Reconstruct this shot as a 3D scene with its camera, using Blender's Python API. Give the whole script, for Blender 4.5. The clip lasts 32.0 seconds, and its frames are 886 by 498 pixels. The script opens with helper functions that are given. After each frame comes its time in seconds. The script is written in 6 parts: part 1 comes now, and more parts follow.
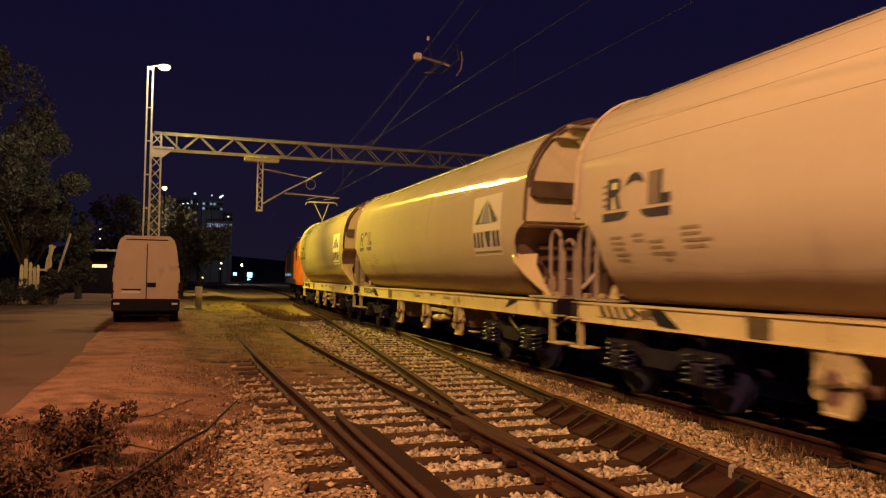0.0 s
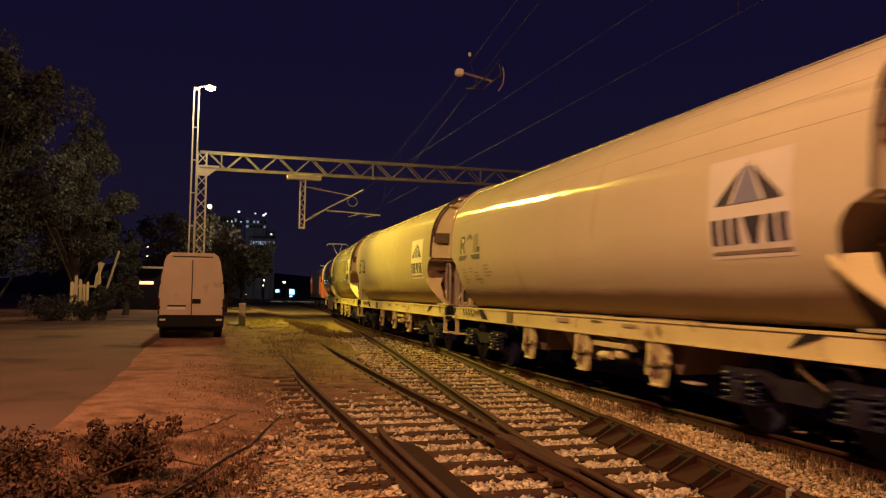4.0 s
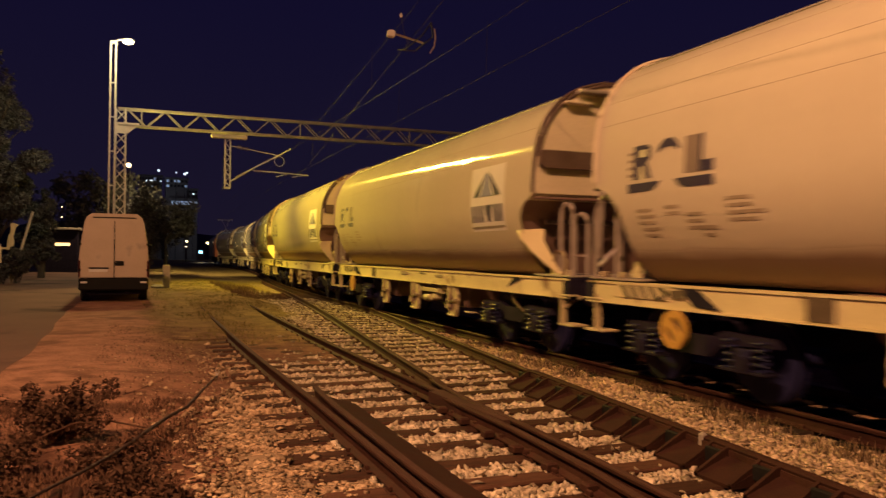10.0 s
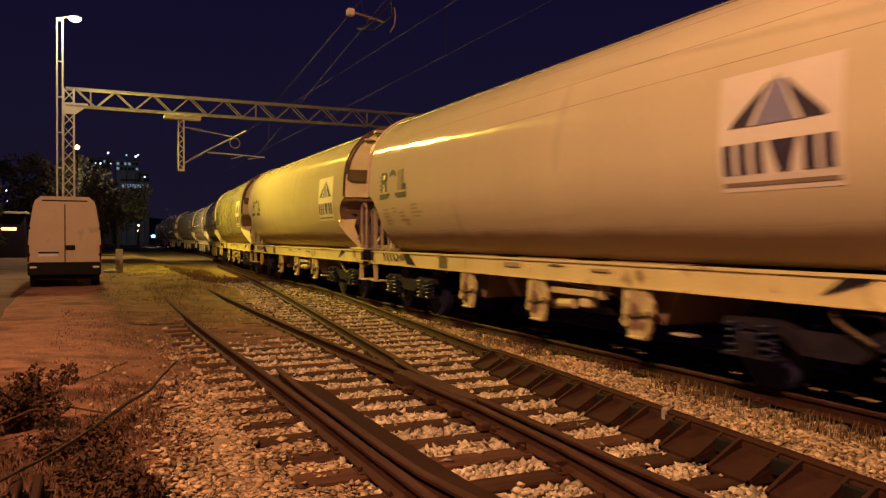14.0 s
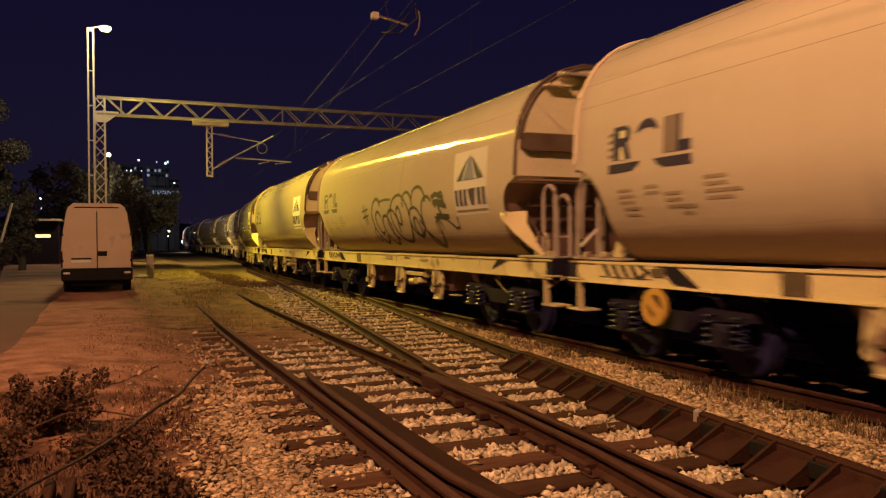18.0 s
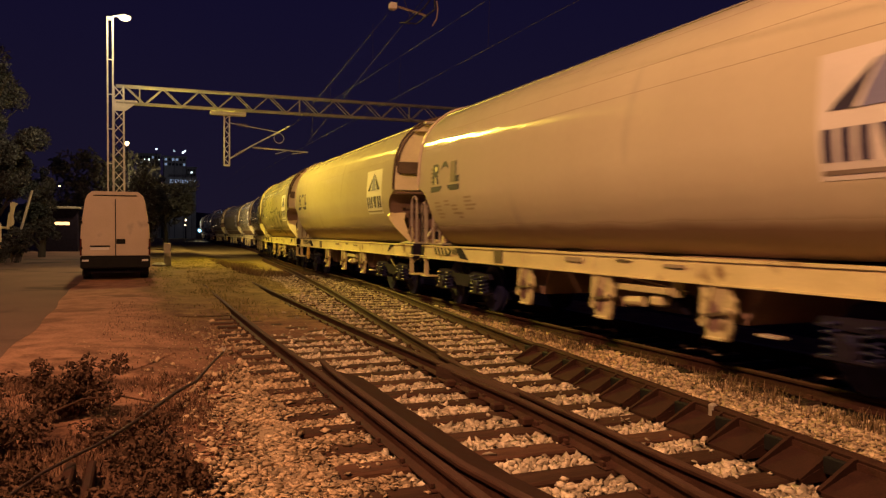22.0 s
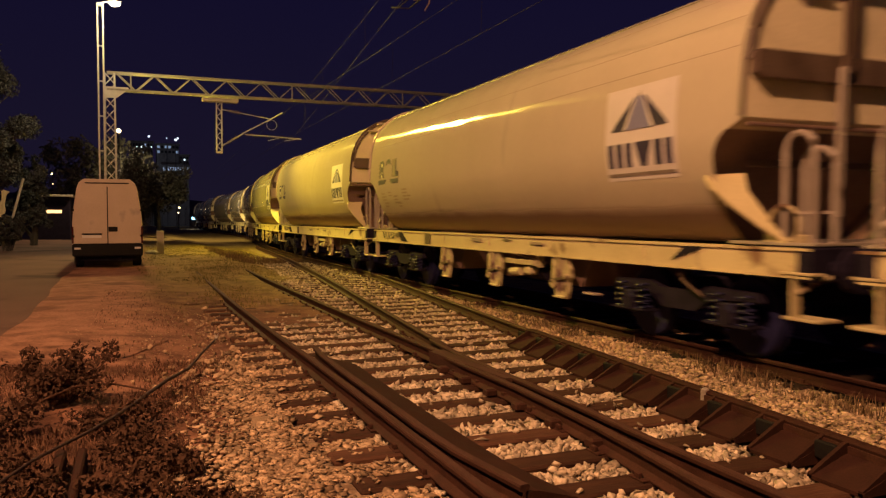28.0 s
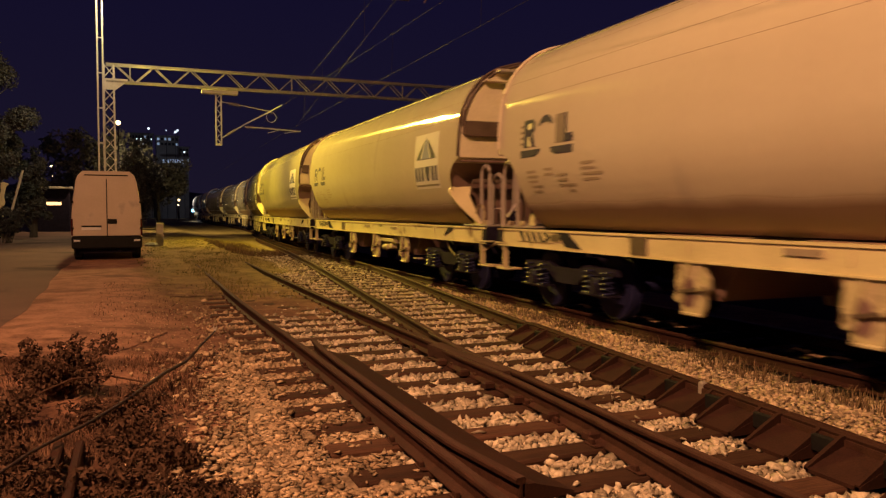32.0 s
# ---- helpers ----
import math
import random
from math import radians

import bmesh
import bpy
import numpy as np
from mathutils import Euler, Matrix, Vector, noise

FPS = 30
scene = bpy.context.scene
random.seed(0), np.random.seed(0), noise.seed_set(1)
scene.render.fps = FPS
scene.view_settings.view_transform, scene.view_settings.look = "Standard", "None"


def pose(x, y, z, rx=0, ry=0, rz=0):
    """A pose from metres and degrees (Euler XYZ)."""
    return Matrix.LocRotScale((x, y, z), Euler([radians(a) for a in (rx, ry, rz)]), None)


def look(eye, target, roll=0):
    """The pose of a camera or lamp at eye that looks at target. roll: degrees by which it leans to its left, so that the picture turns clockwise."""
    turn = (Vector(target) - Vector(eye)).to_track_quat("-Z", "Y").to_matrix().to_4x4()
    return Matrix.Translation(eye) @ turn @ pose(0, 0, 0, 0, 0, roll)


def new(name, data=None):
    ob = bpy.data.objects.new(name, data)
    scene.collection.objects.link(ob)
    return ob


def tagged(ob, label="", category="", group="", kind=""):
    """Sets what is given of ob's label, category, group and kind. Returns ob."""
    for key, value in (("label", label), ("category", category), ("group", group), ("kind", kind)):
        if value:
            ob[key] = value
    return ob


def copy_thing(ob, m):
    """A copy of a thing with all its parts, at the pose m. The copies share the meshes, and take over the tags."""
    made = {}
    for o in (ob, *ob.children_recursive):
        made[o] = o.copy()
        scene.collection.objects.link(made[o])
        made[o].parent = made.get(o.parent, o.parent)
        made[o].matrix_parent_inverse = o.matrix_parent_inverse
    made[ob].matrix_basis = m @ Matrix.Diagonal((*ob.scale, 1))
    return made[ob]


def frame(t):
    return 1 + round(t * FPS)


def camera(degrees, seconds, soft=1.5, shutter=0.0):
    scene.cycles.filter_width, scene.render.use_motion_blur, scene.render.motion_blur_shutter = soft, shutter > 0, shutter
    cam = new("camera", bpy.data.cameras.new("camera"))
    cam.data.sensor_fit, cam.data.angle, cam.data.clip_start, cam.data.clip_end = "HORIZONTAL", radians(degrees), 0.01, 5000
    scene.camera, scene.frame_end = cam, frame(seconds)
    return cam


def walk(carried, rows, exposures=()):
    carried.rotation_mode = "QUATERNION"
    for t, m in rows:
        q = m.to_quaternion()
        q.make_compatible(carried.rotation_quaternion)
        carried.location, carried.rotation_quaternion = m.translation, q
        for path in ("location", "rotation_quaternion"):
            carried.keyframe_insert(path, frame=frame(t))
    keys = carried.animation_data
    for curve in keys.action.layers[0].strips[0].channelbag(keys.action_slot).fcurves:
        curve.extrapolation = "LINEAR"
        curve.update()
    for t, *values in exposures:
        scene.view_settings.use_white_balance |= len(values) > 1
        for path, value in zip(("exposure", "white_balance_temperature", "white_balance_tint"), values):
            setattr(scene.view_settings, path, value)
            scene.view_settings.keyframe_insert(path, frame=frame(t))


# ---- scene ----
cam = camera(60.1, 32.0, soft=1.3, shutter=0.7)
PATH = [
    (0, (0.167, 0.067, 1.612), (0.822, 1.956, 1.686), 0.8),
    (0.5, (0.154, 0.062, 1.621), (0.798, 1.953, 1.706), 0.7),
    (1, (0.145, 0.055, 1.621), (0.775, 1.951, 1.715), 0.7),
    (1.5, (0.146, 0.068, 1.608), (0.761, 1.969, 1.705), 0.7),
    (2, (0.151, 0.092, 1.588), (0.754, 1.996, 1.69), 0.8),
    (2.5, (0.156, 0.105, 1.595), (0.742, 2.014, 1.7), 0.7),
    (3, (0.154, 0.121, 1.59), (0.727, 2.034, 1.701), 0.8),
    (3.5, (0.162, 0.141, 1.596), (0.725, 2.056, 1.711), 0.8),
    (5.5, (0.148, 0.164, 1.581), (0.674, 2.09, 1.704), 1.2),
    (6, (0.137, 0.156, 1.589), (0.655, 2.084, 1.715), 1.3),
    (6.5, (0.124, 0.154, 1.595), (0.632, 2.085, 1.718), 1.6),
    (7, (0.114, 0.139, 1.594), (0.611, 2.073, 1.709), 1.7),
    (7.5, (0.11, 0.158, 1.59), (0.596, 2.095, 1.689), 1.9),
    (8, (0.096, 0.169, 1.584), (0.591, 2.106, 1.665), 1.9),
    (8.5, (0.032, 0.13, 1.601), (0.628, 2.038, 1.665), 1.3),
    (9, (-0.011, 0.09, 1.608), (0.628, 1.984, 1.659), 0.4),
    (9.5, (0.0, 0.032, 1.606), (0.68, 1.912, 1.641), 0.5),
    (10, (0.021, -0.01, 1.605), (0.756, 1.85, 1.621), 0.6),
    (10.5, (0.013, 0.0, 1.591), (0.822, 1.829, 1.603), 0.7),
    (11, (0.008, 0.05, 1.584), (0.848, 1.865, 1.588), 0.6),
    (11.5, (-0.002, 0.066, 1.581), (0.845, 1.878, 1.579), 0.7),
    (12, (-0.034, 0.04, 1.58), (0.826, 1.846, 1.565), 0.8),
    (12.5, (-0.043, 0.04, 1.581), (0.815, 1.847, 1.564), 0.7),
    (13, (-0.043, 0.048, 1.582), (0.811, 1.856, 1.558), 0.5),
    (13.5, (-0.039, 0.033, 1.582), (0.807, 1.845, 1.557), 0.2),
    (14, (-0.041, 0.043, 1.578), (0.796, 1.859, 1.549), 0.2),
    (14.5, (-0.04, 0.047, 1.578), (0.787, 1.867, 1.549), -0.0),
    (16.5, (-0.041, 0.044, 1.578), (0.749, 1.881, 1.558), -0.5),
    (17, (-0.039, 0.057, 1.565), (0.744, 1.897, 1.545), -0.4),
    (17.5, (-0.035, 0.059, 1.575), (0.743, 1.901, 1.553), -0.5),
    (18, (-0.026, 0.07, 1.571), (0.747, 1.914, 1.549), -0.4),
    (18.5, (-0.037, 0.063, 1.572), (0.729, 1.911, 1.547), -0.3),
    (19, (-0.044, 0.053, 1.567), (0.719, 1.902, 1.542), -0.1),
    (19.5, (-0.025, 0.063, 1.567), (0.731, 1.915, 1.537), -0.1),
    (20, (-0.035, 0.057, 1.559), (0.716, 1.91, 1.525), 0.0),
    (20.5, (-0.043, 0.053, 1.576), (0.703, 1.908, 1.537), 0.0),
    (21, (-0.05, 0.06, 1.565), (0.693, 1.917, 1.526), 0.2),
    (21.5, (-0.051, 0.054, 1.566), (0.691, 1.911, 1.526), 0.3),
    (22, (-0.042, 0.061, 1.565), (0.695, 1.92, 1.521), 0.2),
    (22.5, (-0.036, 0.064, 1.568), (0.697, 1.924, 1.524), 0.2),
    (23, (-0.031, 0.061, 1.564), (0.707, 1.919, 1.52), 0.3),
    (23.5, (-0.037, 0.054, 1.568), (0.705, 1.911, 1.523), 0.3),
    (24, (-0.032, 0.057, 1.574), (0.709, 1.914, 1.526), 0.2),
    (24.5, (-0.025, 0.067, 1.562), (0.717, 1.923, 1.51), 0.2),
    (25, (-0.037, 0.063, 1.56), (0.706, 1.919, 1.503), 0.2),
    (25.5, (-0.026, 0.064, 1.562), (0.717, 1.92, 1.502), 0.1),
    (27.5, (-0.024, 0.069, 1.559), (0.727, 1.922, 1.485), 0.0),
    (28, (-0.013, 0.079, 1.554), (0.737, 1.931, 1.476), -0.0),
    (28.5, (-0.011, 0.072, 1.555), (0.739, 1.924, 1.475), -0.0),
    (29, (-0.006, 0.084, 1.554), (0.743, 1.936, 1.47), -0.1),
    (29.5, (0.005, 0.078, 1.553), (0.756, 1.929, 1.465), -0.1),
    (30, (0.014, 0.085, 1.546), (0.765, 1.937, 1.453), -0.2),
    (30.5, (0.024, 0.1, 1.549), (0.77, 1.953, 1.452), -0.3),
    (31, (0.006, 0.097, 1.549), (0.749, 1.951, 1.452), -0.2),
    (31.5, (-0.003, 0.081, 1.558), (0.74, 1.935, 1.461), -0.0),
    (32, (0.004, 0.077, 1.556), (0.754, 1.929, 1.459), 0.1),
]
walk(cam, [(t, look(eye, target, roll)) for t, eye, target, roll in PATH])

# ---- light: night sky, two yard lamps, far street lights, added fill spots ----
world = bpy.data.worlds.new("night_sky")
scene.world = world
world.use_nodes = True
bg = world.node_tree.nodes["Background"]
wn, wl = world.node_tree.nodes, world.node_tree.links
sky_at, sky_sep, sky_ramp = wn.new("ShaderNodeTexCoord"), wn.new("ShaderNodeSeparateXYZ"), wn.new("ShaderNodeValToRGB")
wl.new(sky_at.outputs["Generated"], sky_sep.inputs["Vector"])
wl.new(sky_sep.outputs["Z"], sky_ramp.inputs["Fac"])
sky_ramp.color_ramp.elements[0].color, sky_ramp.color_ramp.elements[1].color = (0.0098, 0.0072, 0.0190, 1), (0.0058, 0.0043, 0.0215, 1)
sky_ramp.color_ramp.elements[0].position, sky_ramp.color_ramp.elements[1].position = 0.0, 0.30
wl.new(sky_ramp.outputs["Color"], bg.inputs["Color"])
bg.inputs["Strength"].default_value = 1.0
scene.view_settings.exposure = 0.0

LAMP_FAR = (-0.62, 37.9, 11.05)
# near lamp is out of view; its place is tuned to the light it gives
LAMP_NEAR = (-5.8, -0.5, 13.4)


def lamp(name, at, colour, watts, radius):
    data = bpy.data.lights.new(name, "POINT")
    data.color, data.energy, data.shadow_soft_size = colour, watts, radius
    ob = new(name, data)
    ob.location = at
    return ob


# one mast lamp, split into aimed lights, each added to brighten one area
flood = bpy.data.lights.new("mast_lamp_light", "SPOT")
flood.color, flood.energy, flood.shadow_soft_size = (1.0, 0.70, 0.06), 50000, 0.3
flood.spot_size, flood.spot_blend = radians(63), 1.0
flood_ob = new("mast_lamp_light", flood)
flood_ob.matrix_basis = look(LAMP_FAR, (14.0, 17.0, 5.0))
side = bpy.data.lights.new("mast_side_light", "SPOT")
side.color, side.energy, side.shadow_soft_size = (1.0, 0.72, 0.06), 15500, 0.6
side.spot_size, side.spot_blend = radians(96), 1.0
side_ob = new("mast_side_light", side)
side_ob.matrix_basis = look(LAMP_FAR, (9.0, 40.0, 2.0))
# extra point set forward of the lamp to brighten the mast's front
lamp("mast_lamp_spill", (-0.2, 36.5, 10.9), (1.0, 0.80, 0.40), 900, 0.14)
down = bpy.data.lights.new("mast_down_light", "SPOT")
down.color, down.energy, down.shadow_soft_size = (1.0, 0.66, 0.20), 4200, 0.3
down.spot_size, down.spot_blend = radians(92), 1.0
down_ob = new("mast_down_light", down)
down_ob.matrix_basis = look((-0.5, 37.2, 10.9), (0.8, 28.0, 0.0))
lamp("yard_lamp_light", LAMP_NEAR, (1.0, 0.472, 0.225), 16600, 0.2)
street = bpy.data.lights.new("street_lamp_light", "SPOT")
street.color, street.energy, street.shadow_soft_size = (1.0, 0.72, 0.28), 9000, 0.16
street.spot_size, street.spot_blend = radians(130), 1.0
street_ob = new("street_lamp_light", street)
street_ob.matrix_basis = look((0.3, 61.2, 7.9), (10.0, 76.0, 1.0))
# extra spot from the mast lamp, added to brighten fence and trees
lawn = bpy.data.lights.new("mast_fence_light", "SPOT")
lawn.color, lawn.energy, lawn.shadow_soft_size = (1.0, 0.80, 0.42), 2500, 0.2
lawn.spot_size, lawn.spot_blend = radians(62), 0.6
lawn_ob = new("mast_fence_light", lawn)
lawn_ob.matrix_basis = look((-0.95, 37.7, 11.0), (-7.5, 43.5, 5.0))
# added fill, away from the hillside lamps, that lifts the dark building walls
slope = bpy.data.lights.new("hillside_lamp_light", "SPOT")
slope.color, slope.energy, slope.shadow_soft_size = (0.80, 0.88, 1.0), 1400, 0.3
slope.spot_size, slope.spot_blend = radians(150), 0.6
slope_ob = new("hillside_lamp_light", slope)
slope_ob.matrix_basis = look((6.0, 186.0, 11.0), (7.0, 203.0, 11.0))
# extra spot beside the street lamp, added to brighten the trees
kerb = bpy.data.lights.new("tree_street_light", "SPOT")
kerb.color, kerb.energy, kerb.shadow_soft_size = (1.0, 0.68, 0.34), 2600, 0.16
kerb.spot_size, kerb.spot_blend = radians(116), 0.3
kerb_ob = new("tree_street_light", kerb)
kerb_ob.matrix_basis = look((-0.88, 60.9, 8.0), (-3.0, 57.0, 0.0))
# unseen white lamp, inferred from the pale far end of the train
crossing = bpy.data.lights.new("crossing_lamp_light", "SPOT")
crossing.color, crossing.energy, crossing.shadow_soft_size = (0.92, 0.95, 1.0), 2800, 0.17
crossing.spot_size, crossing.spot_blend = radians(100), 0.7
crossing_ob = new("crossing_lamp_light", crossing)
crossing_ob.matrix_basis = look((7.6, 147.0, 4.2), (11.5, 144.5, 2.5))

# ---- materials ----


def material(name, a, b, rough=0.7, metal=0.0, scale=6.0, fine=60.0, bump=0.15, dist=0.01, stretch=(1, 1, 1), coat=0.0, vary=0.0, spots=None):
    """Two colours mixed by coarse and fine noise, with bump; vary: by piece; spots: a third colour in patches."""
    m = bpy.data.materials.new(name)
    m.use_nodes = True
    nt = m.node_tree
    nodes, links = nt.nodes, nt.links
    bsdf = nodes["Principled BSDF"]
    tc = nodes.new("ShaderNodeTexCoord")
    mp = nodes.new("ShaderNodeMapping")
    mp.inputs["Scale"].default_value = stretch
    links.new(tc.outputs["Object"], mp.inputs["Vector"])

    def noise_node(s, detail):
        n = nodes.new("ShaderNodeTexNoise")
        n.inputs["Scale"].default_value, n.inputs["Detail"].default_value = s, detail
        links.new(mp.outputs["Vector"], n.inputs["Vector"])
        return n

    coarse, small = noise_node(scale, 4), noise_node(fine, 3)
    mixf = nodes.new("ShaderNodeMath")
    mixf.operation = "MULTIPLY_ADD"
    mixf.inputs[1].default_value, mixf.inputs[2].default_value = 0.45, 0.0
    links.new(small.outputs["Fac"], mixf.inputs[0])
    add = nodes.new("ShaderNodeMath")
    add.operation = "MULTIPLY_ADD"
    add.inputs[1].default_value = 0.55
    links.new(coarse.outputs["Fac"], add.inputs[0])
    links.new(mixf.outputs[0], add.inputs[2])
    ramp = nodes.new("ShaderNodeValToRGB")
    ramp.color_ramp.elements[0].position, ramp.color_ramp.elements[1].position = 0.36, 0.64
    ramp.color_ramp.elements[0].color, ramp.color_ramp.elements[1].color = (*a, 1), (*b, 1)
    links.new(add.outputs[0], ramp.inputs["Fac"])
    colour = ramp.outputs["Color"]
    if spots:
        sp = noise_node(spots[1], 6)
        sr = nodes.new("ShaderNodeValToRGB")
        sr.color_ramp.elements[0].position, sr.color_ramp.elements[1].position = spots[2], spots[2] + 0.1
        links.new(sp.outputs["Fac"], sr.inputs["Fac"])
        mx = nodes.new("ShaderNodeMix")
        mx.data_type = "RGBA"
        links.new(sr.outputs["Color"], mx.inputs["Factor"])
        links.new(colour, mx.inputs["A"])
        mx.inputs["B"].default_value = (*spots[0], 1)
        colour = mx.outputs["Result"]
    if vary:
        info = nodes.new("ShaderNodeObjectInfo") if vary > 0 else nodes.new("ShaderNodeNewGeometry")
        out = info.outputs["Random"] if vary > 0 else info.outputs["Random Per Island"]
        rg = nodes.new("ShaderNodeMapRange")
        rg.inputs["To Min"].default_value, rg.inputs["To Max"].default_value = 1 - abs(vary), 1 + abs(vary)
        links.new(out, rg.inputs["Value"])
        hsv = nodes.new("ShaderNodeHueSaturation")
        links.new(rg.outputs["Result"], hsv.inputs["Value"])
        links.new(colour, hsv.inputs["Color"])
        colour = hsv.outputs["Color"]
    links.new(colour, bsdf.inputs["Base Color"])
    rr = nodes.new("ShaderNodeMapRange")
    rr.inputs["To Min"].default_value, rr.inputs["To Max"].default_value = max(rough - 0.2 * rough, 0.03), min(rough + 0.2 * rough, 1)
    links.new(coarse.outputs["Fac"], rr.inputs["Value"])
    links.new(rr.outputs["Result"], bsdf.inputs["Roughness"])
    bsdf.inputs["Metallic"].default_value = metal
    bsdf.inputs["Coat Weight"].default_value = coat
    if bump:
        bp = nodes.new("ShaderNodeBump")
        bp.inputs["Strength"].default_value, bp.inputs["Distance"].default_value = bump, dist
        links.new(add.outputs[0], bp.inputs["Height"])
        links.new(bp.outputs["Normal"], bsdf.inputs["Normal"])
    return m


def add_dust_and_shade(m, colour, z0, z1, amount):
    """Uneven dust and painted shade darkening the lower skin, with a ragged upper edge."""
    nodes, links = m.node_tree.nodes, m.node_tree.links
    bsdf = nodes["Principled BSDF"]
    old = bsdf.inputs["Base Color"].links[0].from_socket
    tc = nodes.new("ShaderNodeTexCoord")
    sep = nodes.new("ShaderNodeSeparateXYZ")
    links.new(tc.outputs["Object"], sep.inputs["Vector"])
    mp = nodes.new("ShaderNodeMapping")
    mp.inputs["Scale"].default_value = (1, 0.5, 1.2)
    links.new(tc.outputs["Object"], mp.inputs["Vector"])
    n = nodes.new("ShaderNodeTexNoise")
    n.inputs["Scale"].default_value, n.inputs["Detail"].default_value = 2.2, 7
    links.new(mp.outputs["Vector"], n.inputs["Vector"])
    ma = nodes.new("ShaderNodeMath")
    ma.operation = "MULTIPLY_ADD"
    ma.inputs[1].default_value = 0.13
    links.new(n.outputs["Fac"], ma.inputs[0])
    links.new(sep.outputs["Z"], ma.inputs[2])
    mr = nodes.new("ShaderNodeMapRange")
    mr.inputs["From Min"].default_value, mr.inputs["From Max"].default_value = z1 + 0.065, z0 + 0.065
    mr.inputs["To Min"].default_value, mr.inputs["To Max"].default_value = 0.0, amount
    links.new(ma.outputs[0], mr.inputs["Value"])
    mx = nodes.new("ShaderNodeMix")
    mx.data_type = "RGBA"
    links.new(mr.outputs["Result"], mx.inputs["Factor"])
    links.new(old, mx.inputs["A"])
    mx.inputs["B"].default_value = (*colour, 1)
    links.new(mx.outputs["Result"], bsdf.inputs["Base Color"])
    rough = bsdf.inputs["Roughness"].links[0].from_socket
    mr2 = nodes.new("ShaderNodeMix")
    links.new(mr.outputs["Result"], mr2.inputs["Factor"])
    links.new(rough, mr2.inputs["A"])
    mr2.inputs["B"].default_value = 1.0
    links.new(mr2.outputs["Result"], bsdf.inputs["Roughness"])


def glow(name, colour, strength):
    m = bpy.data.materials.new(name)
    m.use_nodes = True
    b = m.node_tree.nodes["Principled BSDF"]
    b.inputs["Base Color"].default_value = (*colour, 1)
    b.inputs["Emission Color"].default_value = (*colour, 1)
    b.inputs["Emission Strength"].default_value = strength
    return m


M = {}
M["asphalt"] = material("asphalt", (0.122, 0.070, 0.054), (0.205, 0.122, 0.095), 0.88, 0, 0.5, 70, 0.35, 0.006, spots=((0.0793, 0.0448, 0.0344), 0.3, 0.55))
M["ballast_bed"] = material("ballast_bed", (0.16, 0.110, 0.070), (0.38, 0.275, 0.180), 0.95, 0, 4.0, 30, 1.0, 0.05)
M["sand"] = material("sand", (0.20, 0.135, 0.075), (0.30, 0.215, 0.13), 0.95, 0, 6.0, 60, 0.5, 0.01)
M["ballast"] = material("ballast", (0.33, 0.265, 0.185), (0.58, 0.49, 0.36), 0.9, 0, 4.0, 40, 0.4, 0.01, vary=-0.5)
M["ballast_tan"] = material("ballast_tan", (0.285, 0.205, 0.132), (0.53, 0.41, 0.275), 0.92, 0, 4.0, 40, 0.4, 0.01, vary=-0.5)
# browner, darker copy of ballast for the banks and loose chips
M["ballast_brown"] = material("ballast_brown", (0.255, 0.170, 0.103), (0.52, 0.385, 0.245), 0.95, 0, 4.0, 40, 0.4, 0.01, vary=-0.5)
M["timber"] = material("timber", (0.0351, 0.0156, 0.0097), (0.0927, 0.0449, 0.0273), 0.85, 0, 3.0, 18, 0.7, 0.014, stretch=(0.35, 4, 4), vary=0.35)
# main-track sleepers: the train's shadow is put into this near-black timber colour
M["timber_shaded"] = material("timber_shaded", (0.010, 0.0062, 0.0050), (0.026, 0.016, 0.012), 0.85, 0, 3.0, 18, 0.7, 0.014, stretch=(0.35, 4, 4), vary=0.35)
M["rail_rust"] = material("rail_rust", (0.0330, 0.0140, 0.0095), (0.0690, 0.0305, 0.0200), 0.75, 0.0, 5, 70, 0.35, 0.005)
M["rail_head"] = material("rail_head", (0.0450, 0.0215, 0.0150), (0.0900, 0.0480, 0.0350), 0.72, 0.1, 4, 60, 0.15, 0.002, stretch=(3, 0.3, 3))
M["handrail_grey"] = material("handrail_grey", (0.30, 0.255, 0.21), (0.42, 0.365, 0.31), 0.5, 0.0, 4, 50, 0.1, 0.003)
M["paint"] = material("paint", (0.55, 0.485, 0.365), (0.60, 0.535, 0.405), 0.085, 0, 0.5, 22, 0.006, 0.002, stretch=(1, 1.6, 0.35), coat=0.0, vary=0.05, spots=((0.47, 0.41, 0.33), 0.8, 0.66))
skin = M["paint"].node_tree
along = skin.nodes.new("ShaderNodeCombineXYZ")
along.inputs["Y"].default_value = 1.0
skin.links.new(along.outputs["Vector"], skin.nodes["Principled BSDF"].inputs["Tangent"])
skin.nodes["Principled BSDF"].inputs["Anisotropic"].default_value = 0.8
skin.nodes["Principled BSDF"].inputs["Specular IOR Level"].default_value = 0.6
sway_map, sway, dent = skin.nodes.new("ShaderNodeMapping"), skin.nodes.new("ShaderNodeTexNoise"), skin.nodes.new("ShaderNodeBump")
sway_map.inputs["Scale"].default_value = (1, 0.7, 1.6)
skin.links.new(skin.nodes["Texture Coordinate"].outputs["Object"], sway_map.inputs["Vector"])
skin.links.new(sway_map.outputs["Vector"], sway.inputs["Vector"])
sway.inputs["Scale"].default_value, sway.inputs["Detail"].default_value = 1.7, 2.0
dent.inputs["Strength"].default_value, dent.inputs["Distance"].default_value = 0.5, 0.02
skin.links.new(sway.outputs["Fac"], dent.inputs["Height"])
skin.links.new(dent.outputs["Normal"], skin.nodes["Bump"].inputs["Normal"])
